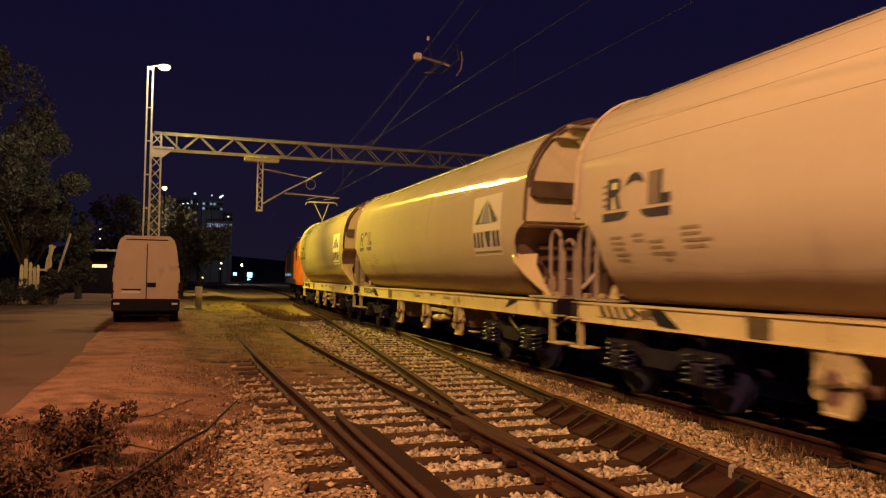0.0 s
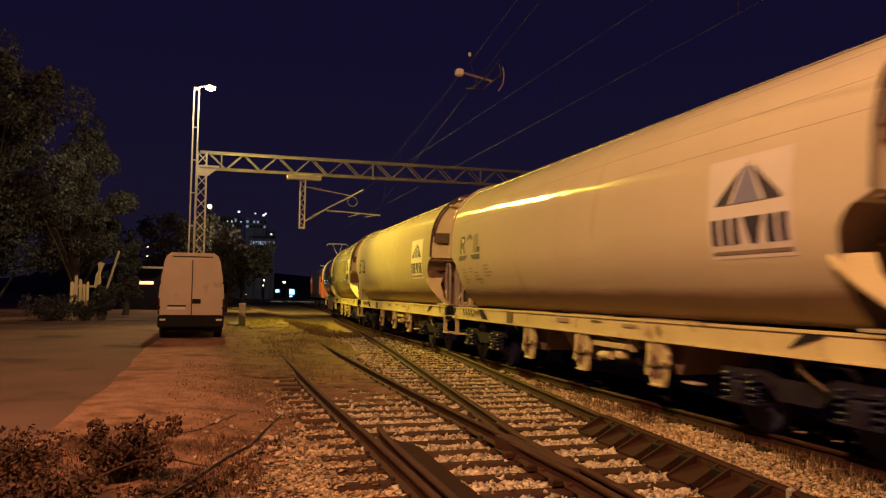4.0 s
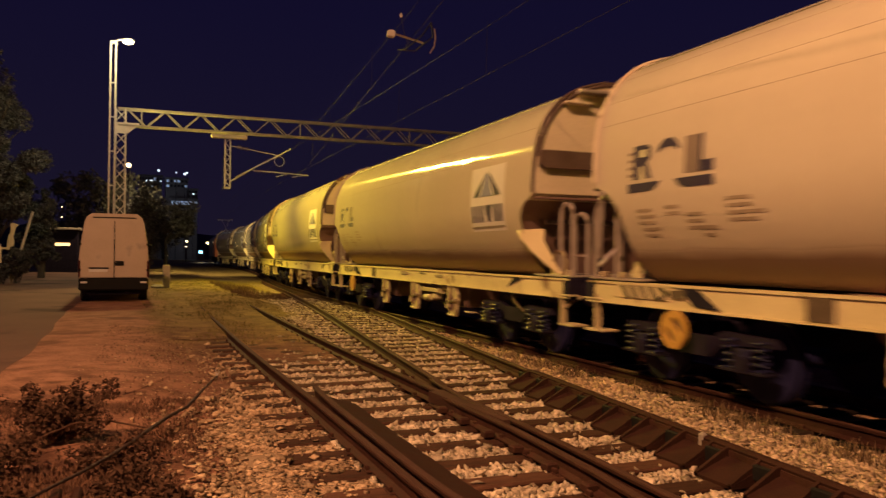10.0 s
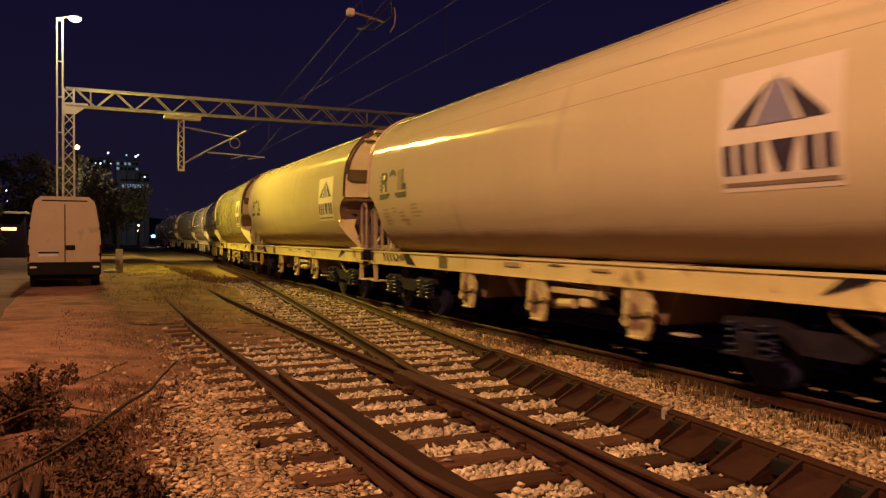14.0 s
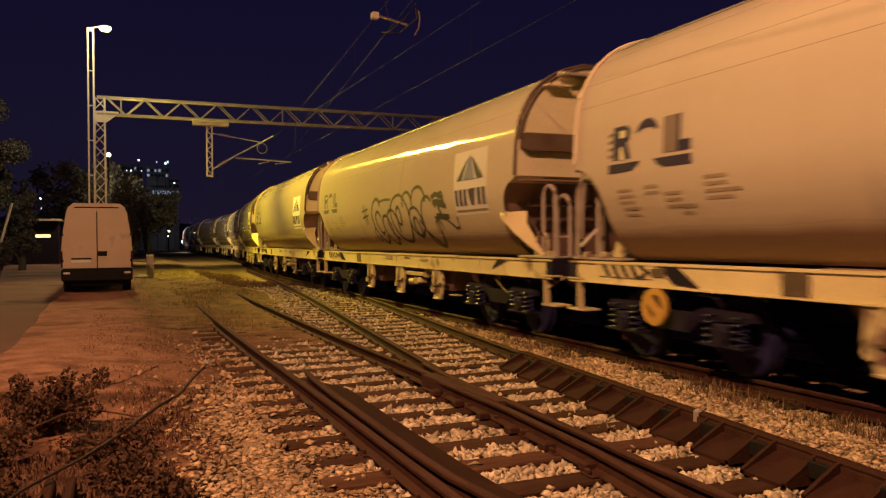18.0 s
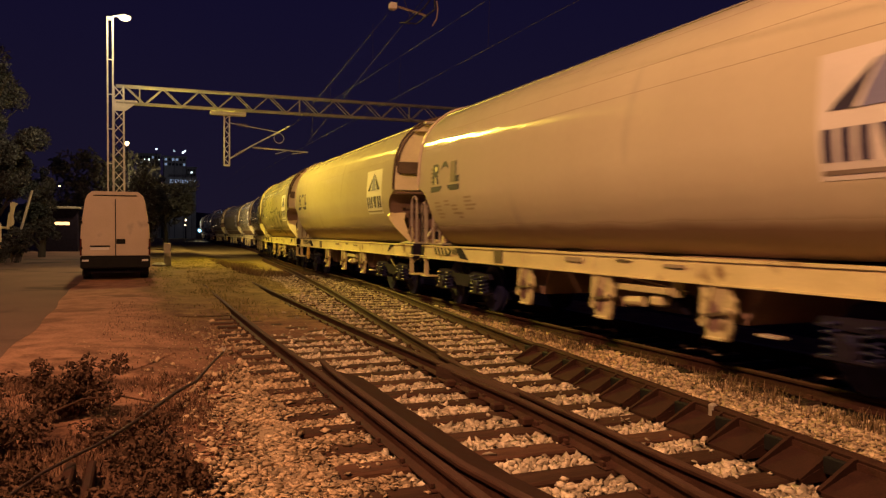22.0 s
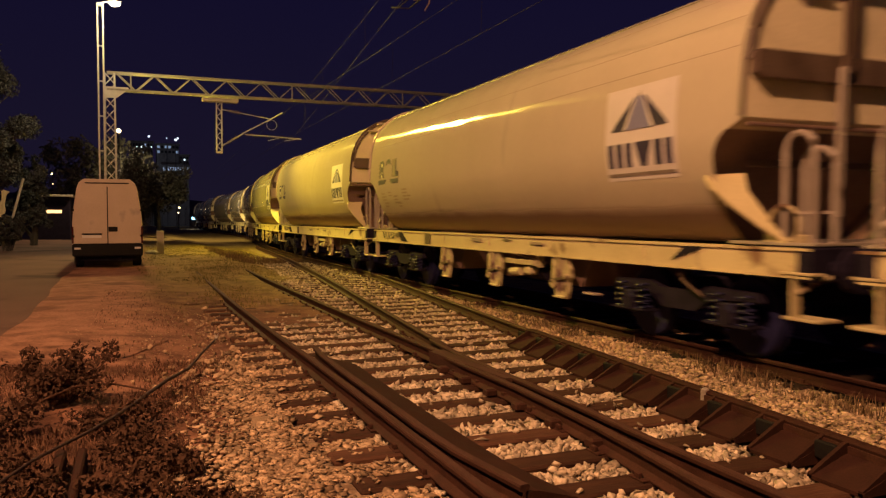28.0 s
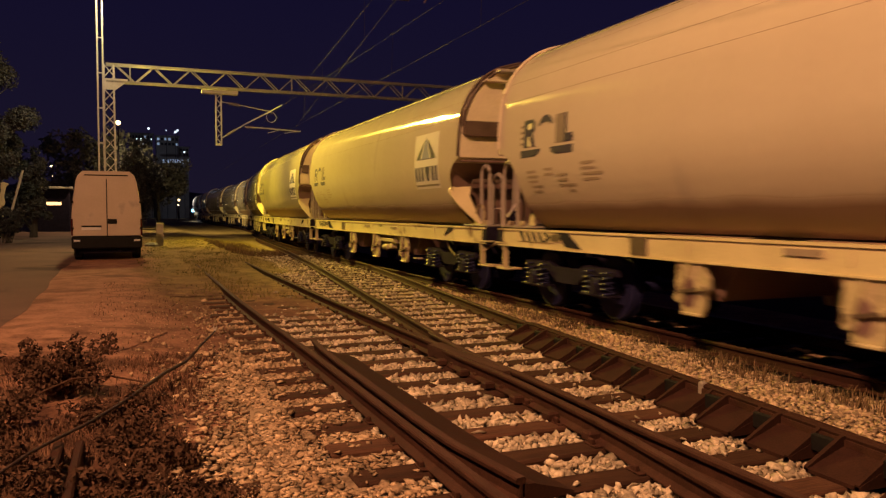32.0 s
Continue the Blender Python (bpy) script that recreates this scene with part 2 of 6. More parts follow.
# brown band: dust, plus the belly's shade put into the colour
add_dust_and_shade(M["paint"], (0.205, 0.118, 0.076), 1.60, 1.74, 0.84)
# body paint lightened for the end walls, making up for weaker light there
M["paint_end"] = material("paint_end", (0.60, 0.525, 0.36), (0.72, 0.635, 0.45), 0.5, 0, 1.2, 30, 0.06, 0.004, vary=0.06)
M["end_brown"] = material("end_brown", (0.165, 0.100, 0.082), (0.240, 0.150, 0.125), 0.7, 0.0, 2, 30, 0.1, 0.003)
M["sole_paint"] = material("sole_paint", (0.57, 0.490, 0.26), (0.71, 0.62, 0.35), 0.5, 0, 1.4, 40, 0.08, 0.004, vary=0.06, spots=((0.24, 0.145, 0.085), 2.2, 0.60))
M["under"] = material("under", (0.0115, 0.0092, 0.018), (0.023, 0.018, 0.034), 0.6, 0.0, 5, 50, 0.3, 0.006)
M["dead_grass"] = material("dead_grass", (0.085, 0.045, 0.029), (0.165, 0.092, 0.058), 0.9, 0, 2, 14, 0.1, 0.004, vary=-0.5)
M["brown_steel"] = material("brown_steel", (0.075, 0.048, 0.034), (0.14, 0.095, 0.07), 0.6, 0.1, 3, 40, 0.15, 0.004)
M["rail_grey"] = material("rail_grey", (0.25, 0.22, 0.18), (0.37, 0.33, 0.28), 0.5, 0.0, 4, 50, 0.1, 0.003)
M["hopper_paint"] = material("hopper_paint", (0.40, 0.34, 0.195), (0.60, 0.51, 0.30), 0.6, 0, 2.5, 40, 0.12, 0.004, spots=((0.17, 0.11, 0.07), 5.0, 0.55))
# blue in this base stands in for cool glints on wheels and springs
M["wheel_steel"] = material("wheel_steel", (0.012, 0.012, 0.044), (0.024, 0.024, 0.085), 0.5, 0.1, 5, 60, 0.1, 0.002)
M["logo_white"] = material("logo_white", (0.60, 0.550, 0.535), (0.665, 0.61, 0.60), 0.85, 0, 2, 30, 0.02, 0.001)
M["logo_blue"] = material("logo_blue", (0.018, 0.010, 0.040), (0.028, 0.017, 0.060), 0.85, 0, 2, 30, 0.02, 0.001)
M["logo_pale_blue"] = material("logo_pale_blue", (0.16, 0.16, 0.30), (0.21, 0.21, 0.37), 0.85, 0, 2, 30, 0.02, 0.001)
M["logo_grey"] = material("logo_grey", (0.16, 0.12, 0.10), (0.23, 0.18, 0.15), 0.85, 0, 2, 30, 0.02, 0.001)
M["text_brown"] = material("text_brown", (0.27, 0.21, 0.15), (0.36, 0.29, 0.21), 0.85, 0, 3, 30, 0.02, 0.001)
M["hazard_black"] = material("hazard_black", (0.012, 0.009, 0.007), (0.03, 0.022, 0.016), 0.8, 0, 3, 40, 0.05, 0.002)
M["wheel_yellow"] = material("wheel_yellow", (0.46, 0.27, 0.05), (0.58, 0.36, 0.08), 0.55, 0, 3, 40, 0.05, 0.002)
M["hazard_yellow"] = material("hazard_yellow", (0.60, 0.49, 0.27), (0.70, 0.58, 0.35), 0.55, 0, 3, 40, 0.05, 0.002)
M["spray"] = material("spray", (0.018, 0.011, 0.011), (0.034, 0.022, 0.022), 0.85, 0, 4, 40, 0.02, 0.001)
M["galvanised"] = material("galvanised", (0.36, 0.36, 0.34), (0.54, 0.53, 0.50), 0.55, 0.2, 3, 40, 0.08, 0.003)
# darker copy of galvanised: the beam's weaker light is put into the colour
M["galvanised_dim"] = material("galvanised_dim", (0.17, 0.165, 0.155), (0.27, 0.26, 0.24), 0.55, 0.2, 3, 40, 0.08, 0.003)
M["wire"] = material("wire", (0.012, 0.011, 0.014), (0.022, 0.020, 0.024), 0.95, 0.0, 3, 40, 0, 0)
M["porcelain"] = material("porcelain", (0.12, 0.09, 0.075), (0.20, 0.16, 0.13), 0.3, 0, 4, 40, 0.05, 0.002)
M["van_paint"] = material("van_paint", (0.45, 0.365, 0.275), (0.53, 0.435, 0.335), 0.4, 0, 1.5, 30, 0.03, 0.002, coat=0.1, spots=((0.3294, 0.2745, 0.2306), 1.5, 0.60))
M["plastic_black"] = material("plastic_black", (0.006, 0.0055, 0.0055), (0.014, 0.013, 0.012), 0.7, 0, 4, 60, 0.1, 0.002)
M["rubber"] = material("rubber", (0.012, 0.011, 0.011), (0.03, 0.028, 0.027), 0.85, 0, 6, 60, 0.2, 0.003)
M["lens_red"] = material("lens_red", (0.055, 0.008, 0.007), (0.085, 0.012, 0.010), 0.2, 0, 6, 60, 0.05, 0.001, coat=0.5)
M["plate_white"] = material("plate_white", (0.62, 0.60, 0.56), (0.70, 0.68, 0.64), 0.4, 0, 4, 40, 0.02, 0.001)
M["bark"] = material("bark", (0.018, 0.014, 0.011), (0.045, 0.036, 0.028), 0.95, 0, 3, 30, 0.9, 0.03, stretch=(2, 2, 0.4))
# darker copy of rail_rust; shade on the guard is put into its colour
M["rust_dark"] = material("rust_dark", (0.023, 0.0092, 0.0062), (0.045, 0.0180, 0.0120), 0.8, 0.0, 5, 70, 0.35, 0.005)
M["leaf"] = material("leaf", (0.030, 0.031, 0.032), (0.078, 0.079, 0.080), 0.8, 0, 1.2, 12, 0.1, 0.004, vary=-0.5)
M["weed"] = material("weed", (0.056, 0.030, 0.0195), (0.112, 0.061, 0.0385), 0.9, 0, 2, 14, 0.1, 0.004, vary=-0.4)
M["grass"] = material("grass", (0.120, 0.105, 0.034), (0.240, 0.190, 0.072), 0.9, 0, 0.6, 8, 0, 0, vary=-0.4)
M["dry_grass"] = material("dry_grass", (0.10, 0.066, 0.035), (0.19, 0.13, 0.075), 0.9, 0, 0.6, 8, 0, 0, vary=-0.4)
M["concrete"] = material("concrete", (0.30, 0.27, 0.23), (0.45, 0.41, 0.36), 0.9, 0, 3, 40, 0.4, 0.008)
M["wood_pale"] = material("wood_pale", (0.42, 0.34, 0.19), (0.62, 0.52, 0.32), 0.8, 0, 3, 22, 0.5, 0.01, stretch=(4, 4, 0.4), vary=0.25)
M["loco_blue"] = material("loco_blue", (0.010, 0.011, 0.026), (0.018, 0.019, 0.042), 0.4, 0, 1.5, 30, 0.04, 0.002, coat=0.2)
M["loco_orange"] = material("loco_orange", (0.46, 0.11, 0.03), (0.56, 0.15, 0.045), 0.4, 0, 1.5, 30, 0.04, 0.002, coat=0.2)
M["wall_dark"] = material("wall_dark", (0.055, 0.052, 0.058), (0.095, 0.090, 0.098), 0.95, 0, 0.4, 6, 0.2, 0.02)
M["hill"] = material("hill", (0.012, 0.012, 0.011), (0.026, 0.026, 0.021), 1.0, 0, 0.06, 0.6, 0.9, 0.6)
M["cable"] = material("cable", (0.018, 0.009, 0.0065), (0.040, 0.021, 0.015), 0.7, 0, 6, 60, 0.3, 0.004)
M["glass_dark"] = material("glass_dark", (0.012, 0.014, 0.018), (0.02, 0.022, 0.026), 0.08, 0, 2, 20, 0, 0)
M["lamp_glow"] = glow("lamp_glow", (1.0, 0.80, 0.32), 22)
M["street_glow"] = glow("street_glow", (1.0, 0.72, 0.36), 7)
M["white_glow"] = glow("white_glow", (0.80, 0.90, 1.0), 2.0)
M["window_glow"] = glow("window_glow", (0.50, 0.66, 0.95), 0.24)
M["blue_glow"] = glow("blue_glow", (0.25, 0.62, 1.0), 6)
M["warm_glow"] = glow("warm_glow", (1.0, 0.6, 0.25), 2.2)

for dull in ("asphalt", "ballast_bed", "ballast", "ballast_tan", "ballast_brown", "timber", "timber_shaded", "rail_rust", "rail_head", "rust_dark", "dead_grass", "weed", "plastic_black", "rubber", "leaf", "grass", "dry_grass", "wire", "under"):
    M[dull].node_tree.nodes["Principled BSDF"].inputs["Specular IOR Level"].default_value = 0.05 if dull == "under" else 0.15
M["wheel_steel"].node_tree.nodes["Principled BSDF"].inputs["Specular IOR Level"].default_value = 0.2


def earth_material():
    """One ground cover: red-brown soil, paler packed dirt on the lane, olive turf farther on, worn into one another."""
    m = bpy.data.materials.new("earth")
    m.use_nodes = True
    nodes, links = m.node_tree.nodes, m.node_tree.links
    bsdf = nodes["Principled BSDF"]
    tc = nodes.new("ShaderNodeTexCoord")
    sep = nodes.new("ShaderNodeSeparateXYZ")
    links.new(tc.outputs["Object"], sep.inputs["Vector"])

    def noise_node(scale, detail):
        n = nodes.new("ShaderNodeTexNoise")
        n.inputs["Scale"].default_value, n.inputs["Detail"].default_value = scale, detail
        links.new(tc.outputs["Object"], n.inputs["Vector"])
        return n.outputs["Fac"]

    def maths(op, a, b):
        n = nodes.new("ShaderNodeMath")
        n.operation = op
        for i, v in enumerate((a, b)):
            if isinstance(v, (int, float)):
                n.inputs[i].default_value = v
            else:
                links.new(v, n.inputs[i])
        return n.outputs[0]

    def ramp(value, lo, hi):
        n = nodes.new("ShaderNodeMapRange")
        n.interpolation_type = "SMOOTHSTEP"
        n.inputs["From Min"].default_value, n.inputs["From Max"].default_value = lo, hi
        links.new(value, n.inputs["Value"])
        return n.outputs["Result"]

    def blend(fac, a, b):
        n = nodes.new("ShaderNodeMix")
        n.data_type = "RGBA"
        links.new(fac, n.inputs["Factor"])
        for key, v in (("A", a), ("B", b)):
            if isinstance(v, tuple):
                n.inputs[key].default_value = (*v, 1)
            else:
                links.new(v, n.inputs[key])
        return n.outputs["Result"]

    broad, mid, fine = noise_node(0.45, 5), noise_node(2.6, 6), noise_node(26, 4)
    grain = ramp(maths("ADD", maths("MULTIPLY", mid, 0.55), maths("MULTIPLY", fine, 0.45)), 0.34, 0.66)
    x = maths("ADD", sep.outputs["X"], maths("MULTIPLY", maths("SUBTRACT", broad, 0.5), 2.6))
    y = maths("ADD", sep.outputs["Y"], maths("MULTIPLY", maths("SUBTRACT", mid, 0.5), 9.0))
    soil = blend(grain, (0.115, 0.058, 0.037), (0.275, 0.140, 0.088))
    dirt = blend(grain, (0.255, 0.132, 0.084), (0.430, 0.236, 0.152))
    stain = ramp(noise_node(0.8, 5), 0.56, 0.66)
    dirt = blend(maths("MULTIPLY", stain, 0.65), dirt, (0.135, 0.070, 0.046))
    turf = blend(grain, (0.150, 0.112, 0.040), (0.330, 0.235, 0.090))
    turf = blend(maths("MULTIPLY", ramp(broad, 0.50, 0.68), 0.6), turf, (0.185, 0.118, 0.062))
    lane = maths("MULTIPLY", maths("MULTIPLY", ramp(x, 0.9, -0.3), ramp(x, -4.2, -3.2)), ramp(y, 8.0, 12.5))
    green = maths("MULTIPLY", ramp(x, -0.2, 1.2), ramp(y, 12.5, 20.0))
    # soil turns darker towards the near left corner
    near_left = maths("MULTIPLY", ramp(y, 8.5, 5.5), ramp(x, 0.7, -0.4))
    soil = blend(maths("MULTIPLY", near_left, 0.7), soil, (0.050, 0.024, 0.017))
    colour = blend(green, blend(lane, soil, dirt), turf)
    links.new(colour, bsdf.inputs["Base Color"])
    bsdf.inputs["Roughness"].default_value = 0.95
    bsdf.inputs["Specular IOR Level"].default_value = 0.15
    bp = nodes.new("ShaderNodeBump")
    bp.inputs["Strength"].default_value, bp.inputs["Distance"].default_value = 0.7, 0.035
    links.new(maths("ADD", mid, maths("MULTIPLY", fine, 0.5)), bp.inputs["Height"])
    links.new(bp.outputs["Normal"], bsdf.inputs["Normal"])
    return m


M["earth"] = earth_material()

# ---- mesh building ----


class Build:
    """Collects vertices and faces for one mesh."""

    def __init__(self):
        self.v, self.f = [], []

    def add(self, verts, faces):
        n = len(self.v)
        self.v += [tuple(p) for p in verts]
        self.f += [tuple(i + n for i in q) for q in faces]
        return self

    def box(self, x0, x1, y0, y1, z0, z1, bevel=0.0):
        if bevel <= 0:
            return self.add([(x0, y0, z0), (x1, y0, z0), (x1, y1, z0), (x0, y1, z0), (x0, y0, z1), (x1, y0, z1), (x1, y1, z1), (x0, y1, z1)],
                            [(0, 3, 2, 1), (4, 5, 6, 7), (0, 1, 5, 4), (1, 2, 6, 5), (2, 3, 7, 6), (3, 0, 4, 7)])
        b = min(bevel, (x1 - x0) / 2.2, (y1 - y0) / 2.2, (z1 - z0) / 2.2)
        rings = []
        for z, k in ((z0, b), (z0 + b, 0), (z1 - b, 0), (z1, b)):
            c = b * 0.6
            a0, a1, c0, c1 = x0 + k, x1 - k, y0 + k, y1 - k
            rings.append([(a0 + c, c0, z), (a1 - c, c0, z), (a1, c0 + c, z), (a1, c1 - c, z), (a1 - c, c1, z), (a0 + c, c1, z), (a0, c1 - c, z), (a0, c0 + c, z)])
        return self.loft(rings)

    def loft(self, rings, caps=True, closed=True):
        n = len(rings[0])
        verts = [p for r in rings for p in r]
        faces = []
        for i in range(len(rings) - 1):
            for j in range(n if closed else n - 1):
                k = (j + 1) % n
                faces.append((i * n + j, i * n + k, (i + 1) * n + k, (i + 1) * n + j))
        if caps:
            faces.append(tuple(reversed(range(n))))
            faces.append(tuple(range((len(rings) - 1) * n, len(rings) * n)))
        return self.add(verts, faces)

    def tube(self, points, radius, sides=6, caps=True):
        rings = []
        pts = [Vector(p) for p in points]
        for i, p in enumerate(pts):
            d = (pts[min(i + 1, len(pts) - 1)] - pts[max(i - 1, 0)]).normalized()
            up = Vector((0, 0, 1)) if abs(d.z) < 0.95 else Vector((0, 1, 0))
            a = d.cross(up).normalized()
            b = a.cross(d)
            r = radius[i] if isinstance(radius, (list, tuple)) else radius
            rings.append([p + r * (math.cos(6.28318 * j / sides) * a + math.sin(6.28318 * j / sides) * b) for j in range(sides)])
        return self.loft(rings, caps)

    def bar(self, a, b, w, h=None):
        """A square bar from a to b."""
        a, b = Vector(a), Vector(b)
        d = (b - a).normalized()
        up = Vector((0, 0, 1)) if abs(d.z) < 0.9 else Vector((0, 1, 0))
        s = d.cross(up).normalized() * w / 2
        u = s.cross(d).normalized() * (h or w) / 2
        return self.loft([[p - s - u, p + s - u, p + s + u, p - s + u] for p in (a, b)])

    def disc(self, c, axis, r, t, sides=20, inner=0.0):
        """A disc or ring of thickness t about an axis 'x', 'y' or 'z'."""
        def at(rad, ang, off):
            u, w = rad * math.cos(ang), rad * math.sin(ang)
            x, y, z = c
            return {"x": (x + off, y + u, z + w), "y": (x + u, y + off, z + w), "z": (x + u, y + w, z + off)}[axis]
        angs = [2 * math.pi * j / sides for j in range(sides)]
        if inner <= 0:
            return self.loft([[at(r * k, g, o) for g in angs] for o, k in ((-t / 2, 0.96), (-t / 2 + t * 0.15, 1), (t / 2 - t * 0.15, 1), (t / 2, 0.96))])
        rings = [[at(rad, g, off) for g in angs] for rad, off in ((inner, -t / 2), (r, -t / 2), (r, t / 2), (inner, t / 2), (inner, -t / 2))]
        return self.loft(rings, caps=False)

    def prism(self, poly, axis, a, b):
        """A polygon pushed along an axis from a to b. Axis x: (y, z); y: (x, z); z: (x, y)."""
        def at(p, o):
            return {"x": (o, p[0], p[1]), "y": (p[0], o, p[1]), "z": (p[0], p[1], o)}[axis]
        return self.loft([[at(p, a) for p in poly], [at(p, b) for p in poly]])

    def mesh(self, name, mat, smooth=False):
        me = bpy.data.meshes.new(name)
        me.from_pydata(self.v, [], self.f)
        if smooth:
            me.polygons.foreach_set("use_smooth", [True] * len(me.polygons))
        me.materials.append(mat)
        bm = bmesh.new()
        bm.from_mesh(me)
        bmesh.ops.recalc_face_normals(bm, faces=bm.faces)
        bm.to_mesh(me)
        bm.free()
        me.update()
        return me


def part(name, b, mat, parent=None, label="", smooth=False):
    ob = new(name, b.mesh(name, M[mat], smooth) if isinstance(b, Build) else b)
    ob.parent = parent
    if label:
        ob["label"] = label
    return ob


def thing(name, label, category, group="", kind="", at=None):
    ob = new(name)
    ob.empty_display_size = 0.2
    if at is not None:
        ob.matrix_basis = at
    return tagged(ob, label, category, group, kind)


def big_mesh(name, verts, faces, mat):
    """A mesh from arrays; faces all of one size."""
    me = bpy.data.meshes.new(name)
    n, k = faces.shape
    me.vertices.add(len(verts))
    me.vertices.foreach_set("co", verts.astype(np.float32).ravel())
    me.loops.add(n * k)
    me.loops.foreach_set("vertex_index", faces.astype(np.int32).ravel())
    me.polygons.add(n)
    me.polygons.foreach_set("loop_start", np.arange(0, n * k, k, dtype=np.int32))
    me.update(calc_edges=True)
    me.validate()
    me.materials.append(M[mat])
    return me


# ---- plan: tracks ----
X_LEFT, X_TRAIN, HALF = 2.485, 7.23, 0.7525
TRACK_CURVE = [(-90, 7.23), (-40, 7.23), (0, 7.23), (15, 7.23), (28, 7.27), (40, 7.68), (50, 8.5), (63, 9.62), (78, 10.4), (90, 10.4), (100, 10.2), (115, 10.7), (130, 11.25), (147, 11.75), (165, 14.2), (190, 21.5), (230, 36.0), (280, 54.0), (330, 74.0)]


def hermite(table, y):
    for i in range(len(table) - 1):
        if y <= table[i + 1][0] or i == len(table) - 2:
            break

    def slope(j):
        j0, j1 = max(j - 1, 0), min(j + 1, len(table) - 1)
        return (table[j1][1] - table[j0][1]) / (table[j1][0] - table[j0][0])
    (a, p), (b, q) = table[i], table[i + 1]
    h = b - a
    u = (y - a) / h
    return (2 * u**3 - 3 * u**2 + 1) * p + (u**3 - 2 * u**2 + u) * h * slope(i) + (-2 * u**3 + 3 * u**2) * q + (u**3 - u**2) * h * slope(i + 1)


def train_x(y):
    return hermite(TRACK_CURVE, y)


CROSS = [(-24, 2.485), (-16, 2.56), (-8, 2.87), (0, 3.49), (4, 3.86), (9, 4.335), (14, 4.86), (20, 5.50), (26, 6.06), (32, 6.55), (38, 6.95), (44, 7.32), (50, 7.95)]


def cross_x(y):
    return hermite(CROSS, y)


DRIFT = [(-24, 0.36), (0, 0.15), (4, 0.12), (6.4, 0.105), (8.1, 0.09), (9.6, 0.065), (11, 0.03), (12.5, 0.01), (14, -0.01), (18, -0.02), (50, -0.02)]


def siding_x(y):
    """Centre line of the siding, which bears slightly right near the points; offsets fitted to the camera's view."""
    return X_LEFT + hermite(DRIFT, y)


def ground_z(x, y):
    """The ground: ballast level between the tracks, built up with soil and grass over the left track farther on."""
    z = -0.20 + 0.04 * min(max((0.9 - x) / 0.5, 0), 1)
    lift = min(max((y - 13.5) / 7.0, 0), 1) * min(max((3.1 - x) / 1.2, 0), 1)
    lift = max(lift, min(max((y - 20.5) / 4.0, 0), 1) * min(max((4.3 - x) / 0.8, 0), 1) * 1.05)
    z += 0.205 * lift
    z += 0.10 * min(max((0.9 - x) / 1.2, 0), 1) * (1 - lift)
    z += 0.10 * min(max((y - 24) / 8, 0), 1) * min(max((5.2 - x) / 1.5, 0), 1) * (1 - lift)
    return z + 0.015 * math.sin(1.7 * x + 0.6 * y) * math.sin(0.9 * y)

# ---- ground ----


def sheet(name, xs, ys, height, mat, label, category):
    verts = [(x, y, height(x, y)) for y in ys for x in xs]
    n = len(xs)
    faces = [(j * n + i, j * n + i + 1, (j + 1) * n + i + 1, (j + 1) * n + i) for j in range(len(ys) - 1) for i in range(n - 1)]
    b = Build().add(verts, faces)
    ob = part(name, b, mat, smooth=True)
    return tagged(ob, label, category, kind="structure")


near_xs = [-600, -200, -80, -30, -14] + [-8 + 0.5 * i for i in range(46)] + [17, 22, 30, 60, 150, 600]
near_ys = [-400, -120, -50, -25] + [-12 + 0.6 * i for i in range(110)] + [60, 75, 95, 130, 180, 300, 700, 1500]
sheet("ground", near_xs, near_ys, lambda x, y: ground_z(x, y) - 0.015, "earth", "brown trodden earth with stones beside the railway", "ground")


def lane_edge(y):
    return -1.72 + 0.05 * math.sin(0.5 * y) + 0.03 * math.sin(1.9 * y)


def strip(name, left, right, ys, lift, mat, label, category, across=6):
    b = Build()
    rings = []
    for y in ys:
        l, r = left(y), right(y)
        rings.append([(l + (r - l) * i / across, y, ground_z(l + (r - l) * i / across, y) + lift) for i in range(across + 1)])
    b.loft(rings, caps=False, closed=False)
    return tagged(part(name, b, mat, smooth=True), label, category, kind="structure")


ys_long = [-30, -15, -6] + [0.7 * i for i in range(100)] + [80, 100, 130]
strip("road", lambda y: -9.0 - max(y - 30, 0) * 0.02, lambda y: lane_edge(y) + 0.04, ys_long, 0.0, "asphalt", "worn dark asphalt service road along the tracks", "road", 12)
strip("dirt_lane", lane_edge, lambda y: min(0.45 + 0.25 * math.sin(0.5 * y) + 0.12 * math.sin(2.3 * y), -1.3 + 0.9 * (y - 8.6)), [8.6 + 0.7 * i for i in range(88)] + [80, 100, 130], -0.004, "earth", "strip of bare packed dirt beside the road", "ground", 6)
strip("grass_verge", lambda y: 0.30 + 0.12 * math.sin(0.7 * y), lambda y: min(cross_x(y) - 1.1, 5.4) + 0.15 * math.sin(1.3 * y), [16 + 0.6 * i for i in range(70)] + [62, 70, 85, 110, 140], 0.003, "earth", "patchy green grass grown over the old track", "grass", 8)

def bed_left(y):
    """The ballast's ragged left edge; it draws in to the crossover and then to the main track."""
    near = min(0.35 + 0.19 * (y - 4.4), 1.45) + 0.12 * math.sin(1.3 * y)
    far = min(cross_x(min(y, 38)) - 1.15, train_x(y) - 1.9) + 0.12 * math.sin(1.1 * y)
    u = min(max((y - 13.0) / 4.0, 0), 1)
    return near + (far - near) * u


strip("ballast_bed", lambda y: bed_left(y), lambda y: train_x(y) + 1.9, [-12 + 0.5 * i for i in range(64)] + [21, 23, 26, 30, 35, 41, 46], 0.004, "ballast_bed", "pale crushed stone ballast under the tracks", "ballast", 16)

# earth trodden in between the siding's rails
fill = []
